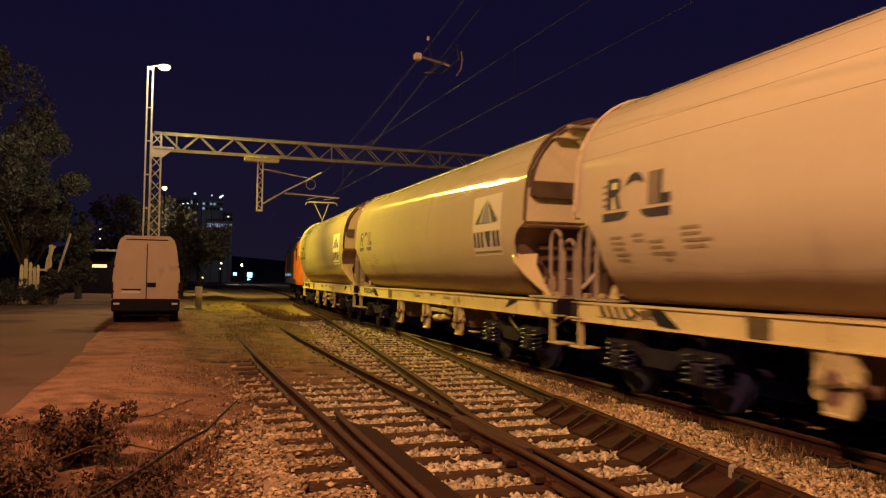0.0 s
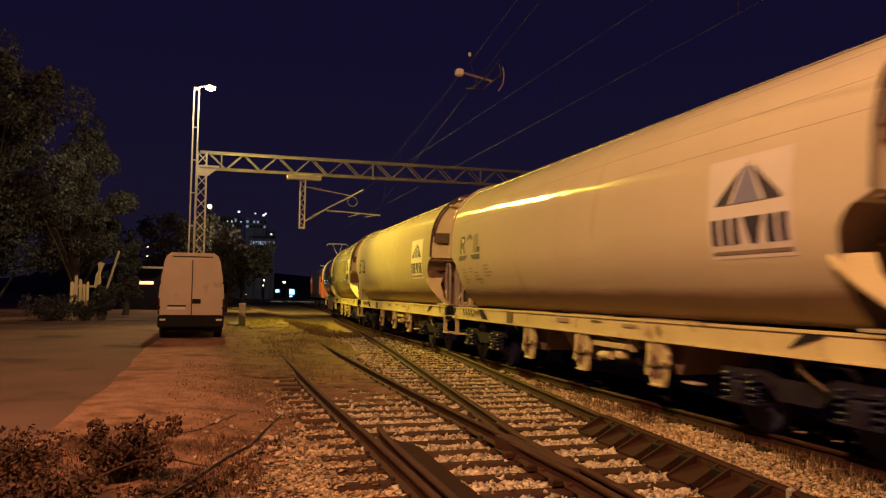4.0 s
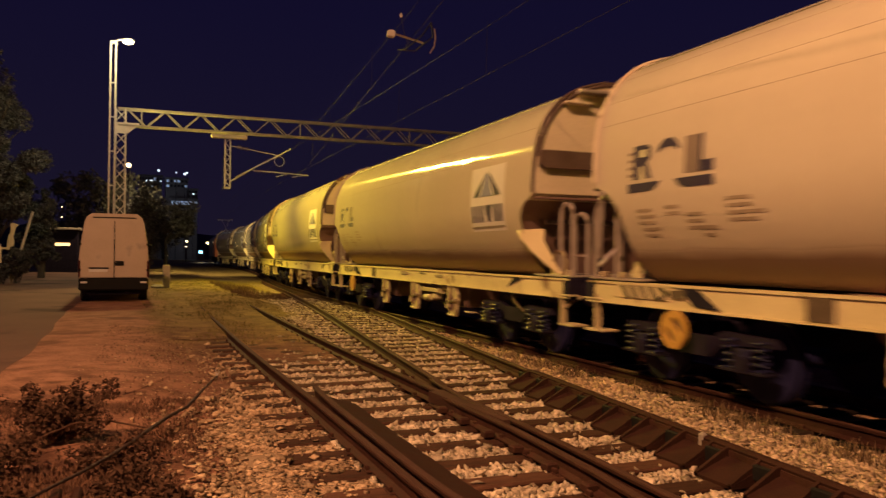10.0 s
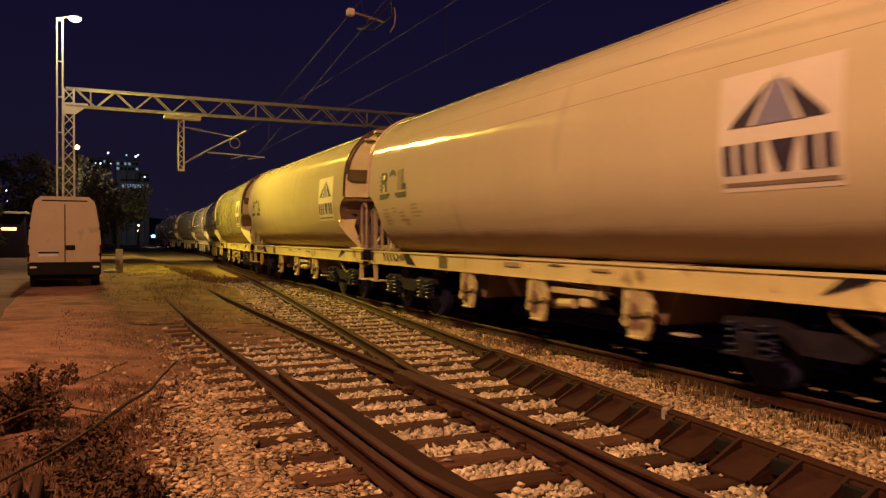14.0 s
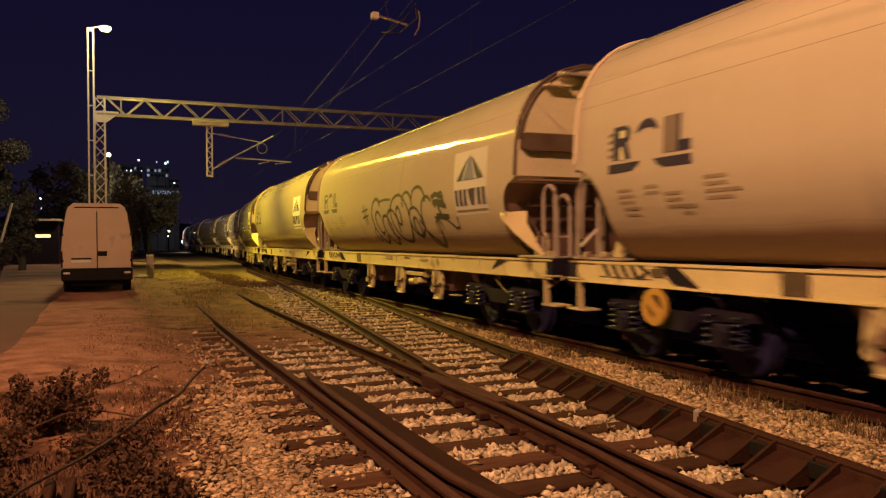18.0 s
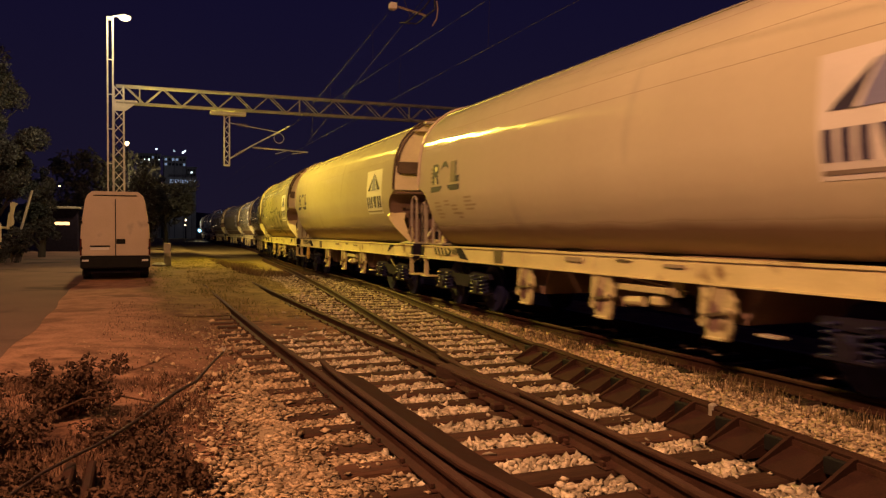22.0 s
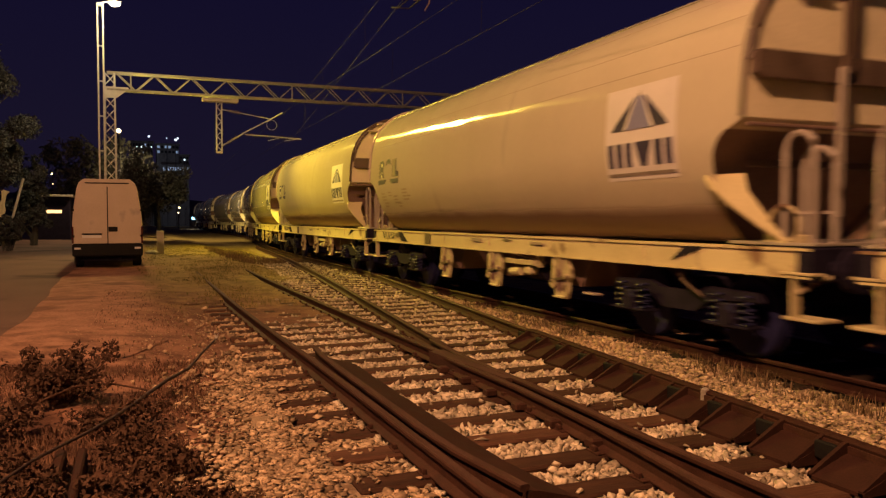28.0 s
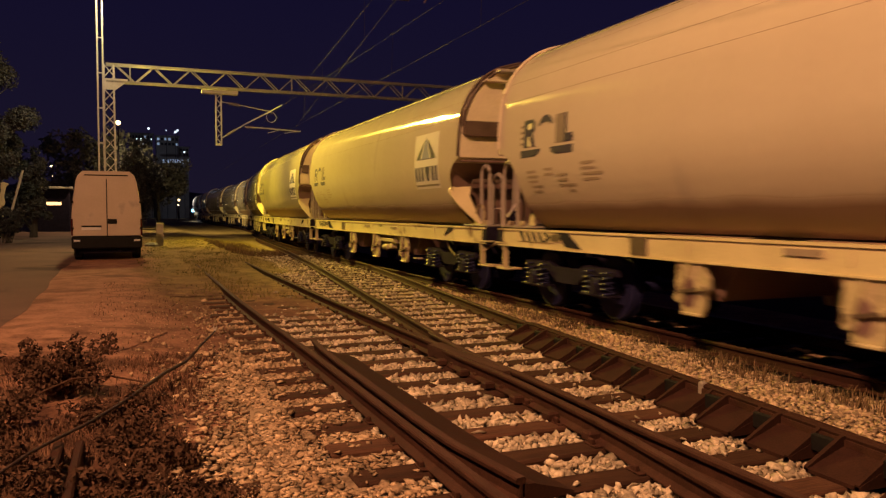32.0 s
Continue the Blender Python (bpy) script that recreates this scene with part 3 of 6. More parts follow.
for i in range(34):
    y = 11.2 + 0.5 * i
    u = min(max((y - 11.2) / 13.0, 0), 1)
    fill.append([(1.80 + 1.36 * k / 8, y, -0.176 + 0.02 * min(max((y - 11.2) / 2.0, 0), 1) + 0.12 * u * u + 0.012 * math.sin(2.3 * y + k) + 0.008 * math.sin(5.1 * y - 2 * k)) for k in range(9)])
tagged(part("earth_fill", Build().loft(fill, caps=False, closed=False), "earth", smooth=True), "brown earth silted up between the siding rails", "ground", kind="structure")

# ---- tracks ----
RAIL = [(-0.070, -0.150), (0.070, -0.150), (0.070, -0.138), (0.012, -0.118), (0.010, -0.045), (0.034, -0.034), (0.036, -0.010), (0.028, -0.001),
        (-0.028, -0.001), (-0.036, -0.010), (-0.034, -0.034), (-0.010, -0.045), (-0.012, -0.118), (-0.070, -0.138)]


def rail_mesh(path, profile=RAIL):
    rings = []
    for i, (x, y) in enumerate(path):
        x0, y0 = path[max(i - 1, 0)]
        x1, y1 = path[min(i + 1, len(path) - 1)]
        d = Vector((x1 - x0, y1 - y0)).normalized()
        rings.append([(x + p * d.y, y - p * d.x, z) for p, z in profile])
    return Build().loft(rings)


HEAD = [(-0.030, -0.004), (0.030, -0.004), (0.026, 0.0015), (-0.026, 0.0015)]


def rail(parent, path, label="", mat="rail_rust"):
    ob = part("rail", rail_mesh(path), mat, parent, label)
    part("running_surface", rail_mesh(path, profile=HEAD), "rail_head", ob)
    return ob


def line(fx, y0, y1, step=1.0, off=0.0):
    n = max(2, int(abs(y1 - y0) / step) + 1)
    return [(fx(y0 + (y1 - y0) * i / (n - 1)) + off, y0 + (y1 - y0) * i / (n - 1)) for i in range(n)]


track_left = thing("siding_track", "rusty siding track on dark timber sleepers, sinking into grass", "railway track", kind="structure")
track_cross = thing("crossover_track", "rusty crossover track with frog and guard rails on long timbers", "railway track", kind="structure")
track_train = thing("main_track", "main line track under the passing freight train", "railway track", kind="structure")

rail(track_left, line(lambda y: siding_x(y) - HALF, -20, 46, 1.5), "rusty rail vanishing under soil")
rail(track_left, line(lambda y: siding_x(y) + HALF, 8.3, 46, 1.5), "rusty rail vanishing under grass")
rail(track_cross, line(cross_x, 8.75, 47, 1.5, -HALF))
rail(track_cross, line(cross_x, -14, 47, 1.5, HALF))
rail(track_train, line(train_x, -80, 200, 2.5, -HALF), mat="rust_dark")
rail(track_train, line(train_x, -80, 200, 2.5, HALF))
# the frog: point, wing rails and closure rails
part("frog_point", Build().prism([(3.325, 6.7), (3.40, 6.7), (3.385, 8.47), (3.19, 8.42)], "z", -0.12, 0.006), "rail_head", track_cross, "worn steel frog point")
rail(track_cross, [(3.245, 8.4), (3.27, 7.3), (3.285, 6.4), (3.25, 5.5), (3.225, 5.0), (3.18, 4.5), (3.05, 3.3), (2.79, 0.5), (2.35, -5.0)], "rusty wing rail of the frog")
rail(track_cross, [(3.56, 9.3), (3.47, 8.2), (3.445, 7.2), (3.455, 6.5), (3.43, 5.6), (3.405, 5.0), (3.385, 4.6), (3.38, 3.0), (3.39, 0.0), (3.50, -12.0)], "rusty wing rail of the frog")
for y in (4.9, 5.5, 6.1, 6.7, 7.3, 7.9):
    part("spacer_block", Build().box(3.10, 3.21, y - 0.055, y + 0.055, -0.15, -0.075, 0.015), "rail_rust", track_cross)
# guard rail beside the siding's left rail, with a dark sloping strip added behind it
check = [(2.02, 9.2), (1.99, 8.7), (1.975, 7.9), (1.975, 5.4), (1.99, 4.8), (2.09, 4.0)]
rail(track_cross, check, "rusty guard rail with flared ends")
part("guard_plate", rail_mesh(check[:0:-1], profile=[(0.03, -0.152), (0.39, -0.165), (0.40, -0.145), (0.10, -0.05), (0.03, -0.045)]), "rust_dark", track_cross, "dark sloping strip behind the guard rail")
# raised guard beam on brackets beside the crossover's right rail
GUARD = [(-0.035, -0.02), (0.035, -0.02), (0.05, 0.05), (0.03, 0.065), (-0.03, 0.065), (-0.05, 0.05)]
guard_path = line(lambda y: cross_x(y) + HALF - 0.115, 1.6, 9.0, 0.8)
guard_path = [(guard_path[0][0] - 0.05, 1.2)] + guard_path + [(guard_path[-1][0] - 0.01, 9.25)]
part("guard_beam", rail_mesh(guard_path, profile=GUARD), "rust_dark", track_cross, "raised dark steel guard rail")
part("guard_web", rail_mesh(line(lambda y: cross_x(y) + HALF - 0.165, 1.6, 9.15, 0.8), profile=[(-0.012, -0.15), (0.012, -0.15), (0.012, 0.03), (-0.012, 0.03)]), "rail_rust", track_cross)
y = 1.8
while y < 9.2:
    x = cross_x(y) + HALF
    w = Build()
    w.prism([(x - 0.16, -0.02), (x - 0.18, -0.02), (x - 0.48, -0.128), (x - 0.48, -0.153), (x - 0.16, -0.153)], "y", y - 0.21, y + 0.21)
    for d in (-0.19, 0.19):
        w.prism([(x - 0.12, 0.055), (x - 0.18, 0.05), (x - 0.48, -0.115), (x - 0.48, -0.15), (x - 0.12, -0.15)], "y", y + d - 0.016, y + d + 0.016)
    part("guard_bracket", w, "rust_dark", track_cross)
    # solid black block stands in for the shade inside an open pocket
    part("bracket_pocket", Build().box(x - 0.215, x - 0.17, y + 0.225, y + 0.40, -0.10, 0.022, 0.008), "plastic_black", track_cross, "black block painted for the shade in a guard rail pocket")
    o = Build().box(x + 0.05, x + 0.24, y - 0.09, y + 0.09, -0.16, -0.125, 0.01)
    part("base_plate", o, "rail_rust", track_cross)
    y += 0.60
part("tie_bolt", Build().box(4.56, 4.62, 5.33, 5.39, -0.05, 0.085, 0.015), "rail_grey", track_cross, "pale bolt head standing on the guard rail")

# sleepers and rail chairs: pieces on shared meshes
timber_short = [Build().box(-1.30 + a, 1.30 + b, -0.125, 0.125, -0.34, -0.152, 0.018).mesh("sleeper", M["timber"]) for a, b in ((0, 0), (-0.06, 0.04), (0.05, -0.05))]
chair = Build().box(-0.11, 0.11, -0.08, 0.08, -0.152, -0.138, 0.004)
chair.box(-0.105, -0.075, -0.03, 0.03, -0.14, -0.10, 0.006)
chair.box(0.075, 0.105, -0.03, 0.03, -0.14, -0.10, 0.006)
chair_mesh = chair.mesh("rail_chair", M["rail_rust"])
rng = random.Random(5)


def piece(name, mesh, parent, m):
    ob = new(name, mesh)
    ob.parent = parent
    ob.matrix_basis = m
    return ob


def timber_row(parent, xc, y, width):
    b = Build().box(-width / 2, width / 2, -0.125, 0.125, -0.34, -0.152, 0.018)
    return piece("sleeper", b.mesh("sleeper", M["timber"]), parent, pose(xc, y, rng.uniform(-0.006, 0.004), 0, 0, rng.uniform(-0.8, 0.8)))


y = -3.0
while y < 15.6:
    left_end, right_end = X_LEFT - 1.24 + rng.uniform(-0.08, 0.08), cross_x(y) + 1.10 + rng.uniform(-0.08, 0.08)
    timber_row(track_cross, (left_end + right_end) / 2, y, right_end - left_end)
    for xx in (siding_x(y) - HALF, siding_x(y) + HALF, cross_x(y) - HALF, cross_x(y) + HALF):
        piece("rail_chair", chair_mesh, track_cross, pose(xx, y, 0))
    y += 0.60
while y < 34:
    piece("sleeper", timber_short[rng.randrange(3)], track_left, pose(X_LEFT, y, -0.004, 0, 0, rng.uniform(-1, 1)))
    piece("sleeper", timber_short[rng.randrange(3)], track_cross, pose(cross_x(y), y + 0.2, 0, 0, 0, rng.uniform(-1, 1) - 6))
    for xx in (siding_x(y) - HALF, siding_x(y) + HALF):
        piece("rail_chair", chair_mesh, track_left, pose(xx, y, 0))
    for xx in (cross_x(y) - HALF, cross_x(y) + HALF):
        piece("rail_chair", chair_mesh, track_cross, pose(xx, y + 0.2, 0))
    y += 0.62
timber_main = Build().box(-1.00, 1.30, -0.125, 0.125, -0.34, -0.152, 0.018).mesh("sleeper", M["timber_shaded"])
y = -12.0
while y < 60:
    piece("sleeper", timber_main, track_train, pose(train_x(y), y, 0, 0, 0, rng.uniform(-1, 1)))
    if y < 30:
        piece("rail_chair", chair_mesh, track_train, pose(train_x(y) - HALF, y, 0))
    y += 0.62

# ---- loose ballast stones ----
box_v = np.array([(-1, -1, -1), (1, -1, -1), (1, 1, -1), (-1, 1, -1), (-1, -1, 1), (1, -1, 1), (1, 1, 1), (-1, 1, 1)]) * 0.68
box_f = np.array([(0, 2, 1), (0, 3, 2), (4, 5, 6), (4, 6, 7), (0, 1, 5), (0, 5, 4), (1, 2, 6), (1, 6, 5), (2, 3, 7), (2, 7, 6), (3, 0, 4), (3, 4, 7)])


def stones(name, places, sizes, mat, label, flat=0.8):
    r = np.random.RandomState(11)
    n = len(places)
    q = r.normal(size=(n, 4))
    q /= np.linalg.norm(q, axis=1)[:, None]
    w, x, y, z = q.T
    rot = np.stack([1 - 2 * (y * y + z * z), 2 * (x * y - z * w), 2 * (x * z + y * w), 2 * (x * y + z * w), 1 - 2 * (x * x + z * z), 2 * (y * z - x * w), 2 * (x * z - y * w), 2 * (y * z + x * w), 1 - 2 * (x * x + y * y)], 1).reshape(n, 3, 3)
    shape = box_v[None] * r.uniform(0.3, 1.45, (n, 8, 1)) * r.uniform(0.38, 1.35, (n, 1, 3)) + r.normal(0, 0.14, (n, 8, 3))
    pts = np.einsum("nij,nkj->nki", rot, shape) * sizes[:, None, None]
    pts[:, :, 2] *= flat
    pts += places[:, None, :]
    faces = (box_f[None] + 8 * np.arange(n)[:, None, None]).reshape(-1, 3)
    ob = new(name, big_mesh(name, pts.reshape(-1, 3), faces, mat))
    return tagged(ob, label, "gravel", kind="stuff")


def ballast_places(count, x0, x1, y0, y1, seed, small, large):
    r = np.random.RandomState(seed)
    out, size = [], []
    while len(out) < count:
        x, y, s = r.uniform(x0, x1), r.uniform(y0, y1), r.uniform(small, large)
        edge = min(0.35 + 0.19 * (y - 4.4), 1.45) + 0.12 * math.sin(1.3 * y) + 0.10 * math.sin(3.1 * y)
        if x < edge and r.rand() > 0.5 * math.exp((x - edge) * 4.5):
            continue
        cx = cross_x(y)
        if x < min(X_LEFT + HALF, cx - HALF) and r.rand() < 0.93 * min(max((y - 11.2) / 3.0, 0), 1):
            continue
        near_rail = siding_x(y) - HALF
        if abs(x - near_rail) < 0.075 or (3.9 < y < 9.2 and near_rail < x < 2.30 + 0.10 * r.rand()):
            continue
        if y > 8.3 and min(abs(x - siding_x(y) - HALF), abs(x - cx + HALF)) < 0.075:
            continue
        if y <= 9.4 and 3.14 - 0.1 * max(4.4 - y, 0) < x < 3.45 + 0.03 * (y - 4):
            continue
        if abs(x - cx - HALF) < 0.09 or abs(x - X_TRAIN + HALF) < 0.08 or (y < 9.2 and cx + HALF - 0.36 < x < cx + HALF + 0.16):
            continue
        z = ground_z(x, y)
        on_timber = False
        if X_LEFT - 1.3 < x < cx + 1.1 and y < 15.6:
            on_timber = abs(((y + 3.0 + 0.3) % 0.60) - 0.3) < 0.155
        if y >= 15.6:
            if x < X_LEFT + 1.15 and x < cx - 1.1:
                on_timber = abs(((y - 15.6 + 0.31) % 0.62) - 0.31) < 0.155
            elif x < cx + 1.3:
                on_timber = abs(((y - 15.8 + (x - cx) * 0.105 + 0.31) % 0.62) - 0.31) < 0.155
        if on_timber:
            outer = x < X_LEFT - HALF - 0.15
            if r.rand() > (0.045 if outer else 0.012):
                continue
            z = -0.15
        elif X_LEFT - 1.3 < x < cx + 1.1:
            z = -0.215 + 0.04 * r.rand()
        else:
            z = z + 0.03 * r.rand() - 0.01
        out.append((x, y, z + 0.25 * s))
        size.append(s)
    return np.array(out), np.array(size)


p1, s1 = ballast_places(25000, -0.1, 6.45, 2.2, 8.5, 3, 0.016, 0.045)
bank = (p1[:, 0] < X_LEFT - HALF) | (p1[:, 0] > 0.105 * p1[:, 1] + 4.55)
stones("ballast_stones", p1[~bank], s1[~bank], "ballast", "pale angular crushed stones lying between dark sleepers")
left_bank, right_bank = p1[:, 0] < X_LEFT - HALF, p1[:, 0] > 0.105 * p1[:, 1] + 4.55
stones("bank_stones", p1[left_bank], s1[left_bank], "ballast_brown", "tan crushed stones spilling down beside the siding", 0.45)
stones("ballast_stones", p1[right_bank], s1[right_bank] * 0.85, "ballast_tan", "pale crushed stones between the guard rail and main track", 0.6)
p5, s5 = ballast_places(8000, -0.1, 1.75, 2.6, 10.5, 8, 0.012, 0.028)
stones("bank_stones", p5, s5, "ballast_brown", "small tan stone chips between the larger stones", 0.5)
p2, s2 = ballast_places(20000, -0.1, 6.45, 8.5, 16.5, 4, 0.018, 0.046)
bank = (p2[:, 0] < X_LEFT - HALF) | (p2[:, 0] > 0.105 * p2[:, 1] + 4.55)
stones("ballast_stones", p2[~bank], s2[~bank], "ballast", "pale angular crushed stones lying between the rails")
stones("bank_stones", p2[bank], s2[bank], "ballast_brown", "tan crushed stones thinning out into the dirt")
p3, s3 = ballast_places(9000, 2.6, 6.6, 16.5, 30, 6, 0.025, 0.05)
stones("ballast_stones", p3, s3, "ballast", "scattered crushed stones between the farther rails")
p7, s7 = ballast_places(9000, -0.9, 6.45, -3.2, 2.2, 9, 0.022, 0.048)
stones("ballast_stones", p7, s7, "ballast_tan", "pale crushed stones among the nearest sleepers", 0.6)
p4, s4 = ballast_places(1500, 3.5, 5.3, 29, 36.5, 7, 0.02, 0.045)
stones("ballast_stones", p4, s4, "ballast", "pale patch of gravel on the grass between the lines")
rc = np.random.RandomState(19)
chips = np.stack([rc.uniform(-0.9, 1.25, 2000), rc.uniform(6.5, 15.0, 2000)], 1)
chips = chips[rc.rand(2000) < np.clip((chips[:, 0] + 1.2) / 2.2, 0.1, 1)]
p6 = np.array([(x, y, ground_z(x, y)) for x, y in chips])
stones("dirt_gravel", p6, rc.uniform(0.006, 0.015, len(p6)), "ballast_brown", "small stone chips trodden into the dirt", 0.6)
sand = []
for k, r in ((0, 1.0), (1, 0.55), (2, 0.0)):
    sand.append([(1.02 + r * (0.30 + 0.05 * math.sin(3 * a * 0.5236)) * math.cos(a * 0.5236), 6.75 + r * 0.55 * math.sin(a * 0.5236), -0.205 + 0.022 * k) for a in range(12)])
tagged(part("sand_patch", Build().loft(sand), "sand", smooth=True), "patch of fine tan sand among the stones", "sand", kind="structure")

# ---- the freight train ----
WAGON = 14.93
BODY_END, FRONT_END = 6.63, 6.60


def hull_profile():
    """Half the cross-section: a round belly, a nearly flat flank, a fold at 3.3 m and a round shoulder."""
    out = [(1.5 * math.sqrt(1 - ((2.5 - z) / 1.5) ** 2), z) for z in (1.30, 1.36, 1.44, 1.54, 1.66, 1.80, 1.96, 2.08, 2.18, 2.28, 2.36, 2.42, 2.47, 2.5)]
    lean = [(2.5, 0.0), (3.0, 5.0), (3.18, 7.2), (3.34, 13.5), (3.48, 19.5), (3.74, 33.0), (4.09, 55.0)]
    h, z = 1.5, 2.5
    for (z0, a0), (z1, a1) in zip(lean, lean[1:]):
        n = max(round((z1 - z0) / 0.045), 2)
        for i in range(n):
            a = a0 + (a1 - a0) * (i + 0.5) / n
            h -= (z1 - z0) / n * math.tan(radians(a))
            z += (z1 - z0) / n
            out.append((h, z))
    last = h
    out += [(last * k, zz) for k, zz in ((0.903, 4.15), (0.779, 4.21), (0.640, 4.26), (0.488, 4.30), (0.23, 4.36))]
    return [(hh, zz + 0.034 * max(zz - 2.5, 0)) for hh, zz in out]


PROFILE = hull_profile()


def rear_end(z):
    if z >= 2.56:
        return -BODY_END
    u = min((2.56 - z) / 0.44, 1)
    return -BODY_END + 0.50 * math.sqrt(1 - (1 - u) ** 2) + 0.08 * max(2.12 - z, 0)


def front_end(z):
    if z >= 2.52:
        return FRONT_END
    u = min((2.52 - z) / 0.55, 1)
    return FRONT_END - 0.58 * math.sqrt(1 - (1 - u) ** 2)


def skin_x(z):
    for (h0, z0), (h1, z1) in zip(PROFILE, PROFILE[1:]):
        if z <= z1:
            return h0 + (h1 - h0) * (z - z0) / (z1 - z0)
    return PROFILE[-1][0]


def fine_profile():
    out = []
    for (h0, z0), (h1, z1) in zip(PROFILE, PROFILE[1:]):
        k = 1 if z0 >= 2.5 else 2
        out += [(h0 + (h1 - h0) * i / k, z0 + (z1 - z0) * i / k) for i in range(k)]
    return out + [PROFILE[-1]]


def wagon_skin():
    prof = fine_profile()
    ring = [(-h, z) for h, z in prof] + [(h, z) for h, z in reversed(prof)]
    steps = [0, 0.06, 0.2, 0.4, 0.6, 0.8, 0.94, 1.0]
    rings = []
    for u in steps:
        rings.append([(x, rear_end(z) + (front_end(z) - rear_end(z)) * u, z) for x, z in ring])
    b = Build().loft(rings, caps=False, closed=False)
    return b


def wagon_bulkhead(which, upper):
    prof = [p for p in fine_profile() if (p[1] >= 2.5) == upper or abs(p[1] - 2.5) < 1e-6]
    inset = 0.02 if which > 0 else -0.02
    end = front_end if which > 0 else rear_end
    rows = []
    for h, z in prof:
        y = end(z) - inset
        if z < 2.5:
            y -= which * 0.30 * (2.5 - z)
        rows.append([(-h * 0.985, y, z), (-h * 0.5, y, z), (h * 0.5, y, z), (h * 0.985, y, z)])
    return Build().loft(rows, caps=False, closed=False)


def side_patch(y0, y1, z0, z1, off, rows=4):
    """A thin sheet on the near side of the skin."""
    b = Build()
    rings = []
    for i in range(rows + 1):
        z = z0 + (z1 - z0) * i / rows
        rings.append([(-skin_x(z) - off, y0, z), (-skin_x(z) - off, y1, z)])
    for i in range(rows):
        b.add([rings[i][0], rings[i][1], rings[i + 1][1], rings[i + 1][0]], [(0, 1, 2, 3)])
    return b


def cut(points, z, keep_above):
    out = []
    for (ya, za), (yb, zb) in zip(points, points[1:] + points[:1]):
        ina, inb = (za >= z) == keep_above or za == z, (zb >= z) == keep_above or zb == z
        if ina:
            out.append((ya, za))
        if ina != inb and za != zb:
            out.append((ya + (yb - ya) * (z - za) / (zb - za), z))
    return out


def side_poly(points, off):
    """A polygon (y, z) laid on the curved near skin, in narrow bands."""
    b = Build()
    z0, z1 = min(z for _, z in points), max(z for _, z in points)
    n = max(1, math.ceil((z1 - z0) / 0.07))
    for i in range(n):
        a, c = z0 + (z1 - z0) * i / n, z0 + (z1 - z0) * (i + 1) / n
        band = cut(cut(points, a, True) if i else points, c, False) if i < n - 1 else cut(points, a, True)
        if len(band) > 2:
            b.add([(-skin_x(z) - off, y, z) for y, z in band], [tuple(range(len(band)))])
    return b


def hoop(y0, y1, z0, z1, x, r=0.03):
    rad = (y1 - y0) / 2
    c = (y0 + y1) / 2
    pts = [(x, y0, z0), (x, y0, z1 - rad)] + [(x, c - rad * math.cos(a), z1 - rad + rad * math.sin(a)) for a in (0.5, 1.0, 1.571, 2.1, 2.6)] + [(x, y1, z1 - rad), (x, y1, z0)]
    return pts


def make_wheelset(parent, y):
    e = part("wheelset", Build().tube([(-0.95, 0, 0), (0.95, 0, 0)], 0.075, 8), "wheel_steel", parent)
    e.matrix_basis = pose(0, y, 0.46)
    for s in (-1, 1):
        w = Build().disc((s * 0.7525, 0, 0), "x", 0.46, 0.10, 24)
        w.disc((s * 0.69, 0, 0), "x", 0.485, 0.03, 24)
        w.disc((s * 0.80, 0, 0), "x", 0.13, 0.12, 12)
        for k in range(4):
            a = k * 1.5708
            w.box(s * 0.803 - 0.004, s * 0.803 + 0.004, 0.28 * math.cos(a) - 0.04, 0.28 * math.cos(a) + 0.04, 0.28 * math.sin(a) - 0.04, 0.28 * math.sin(a) + 0.04)
        part("wheel", w, "wheel_steel", e)
    return e


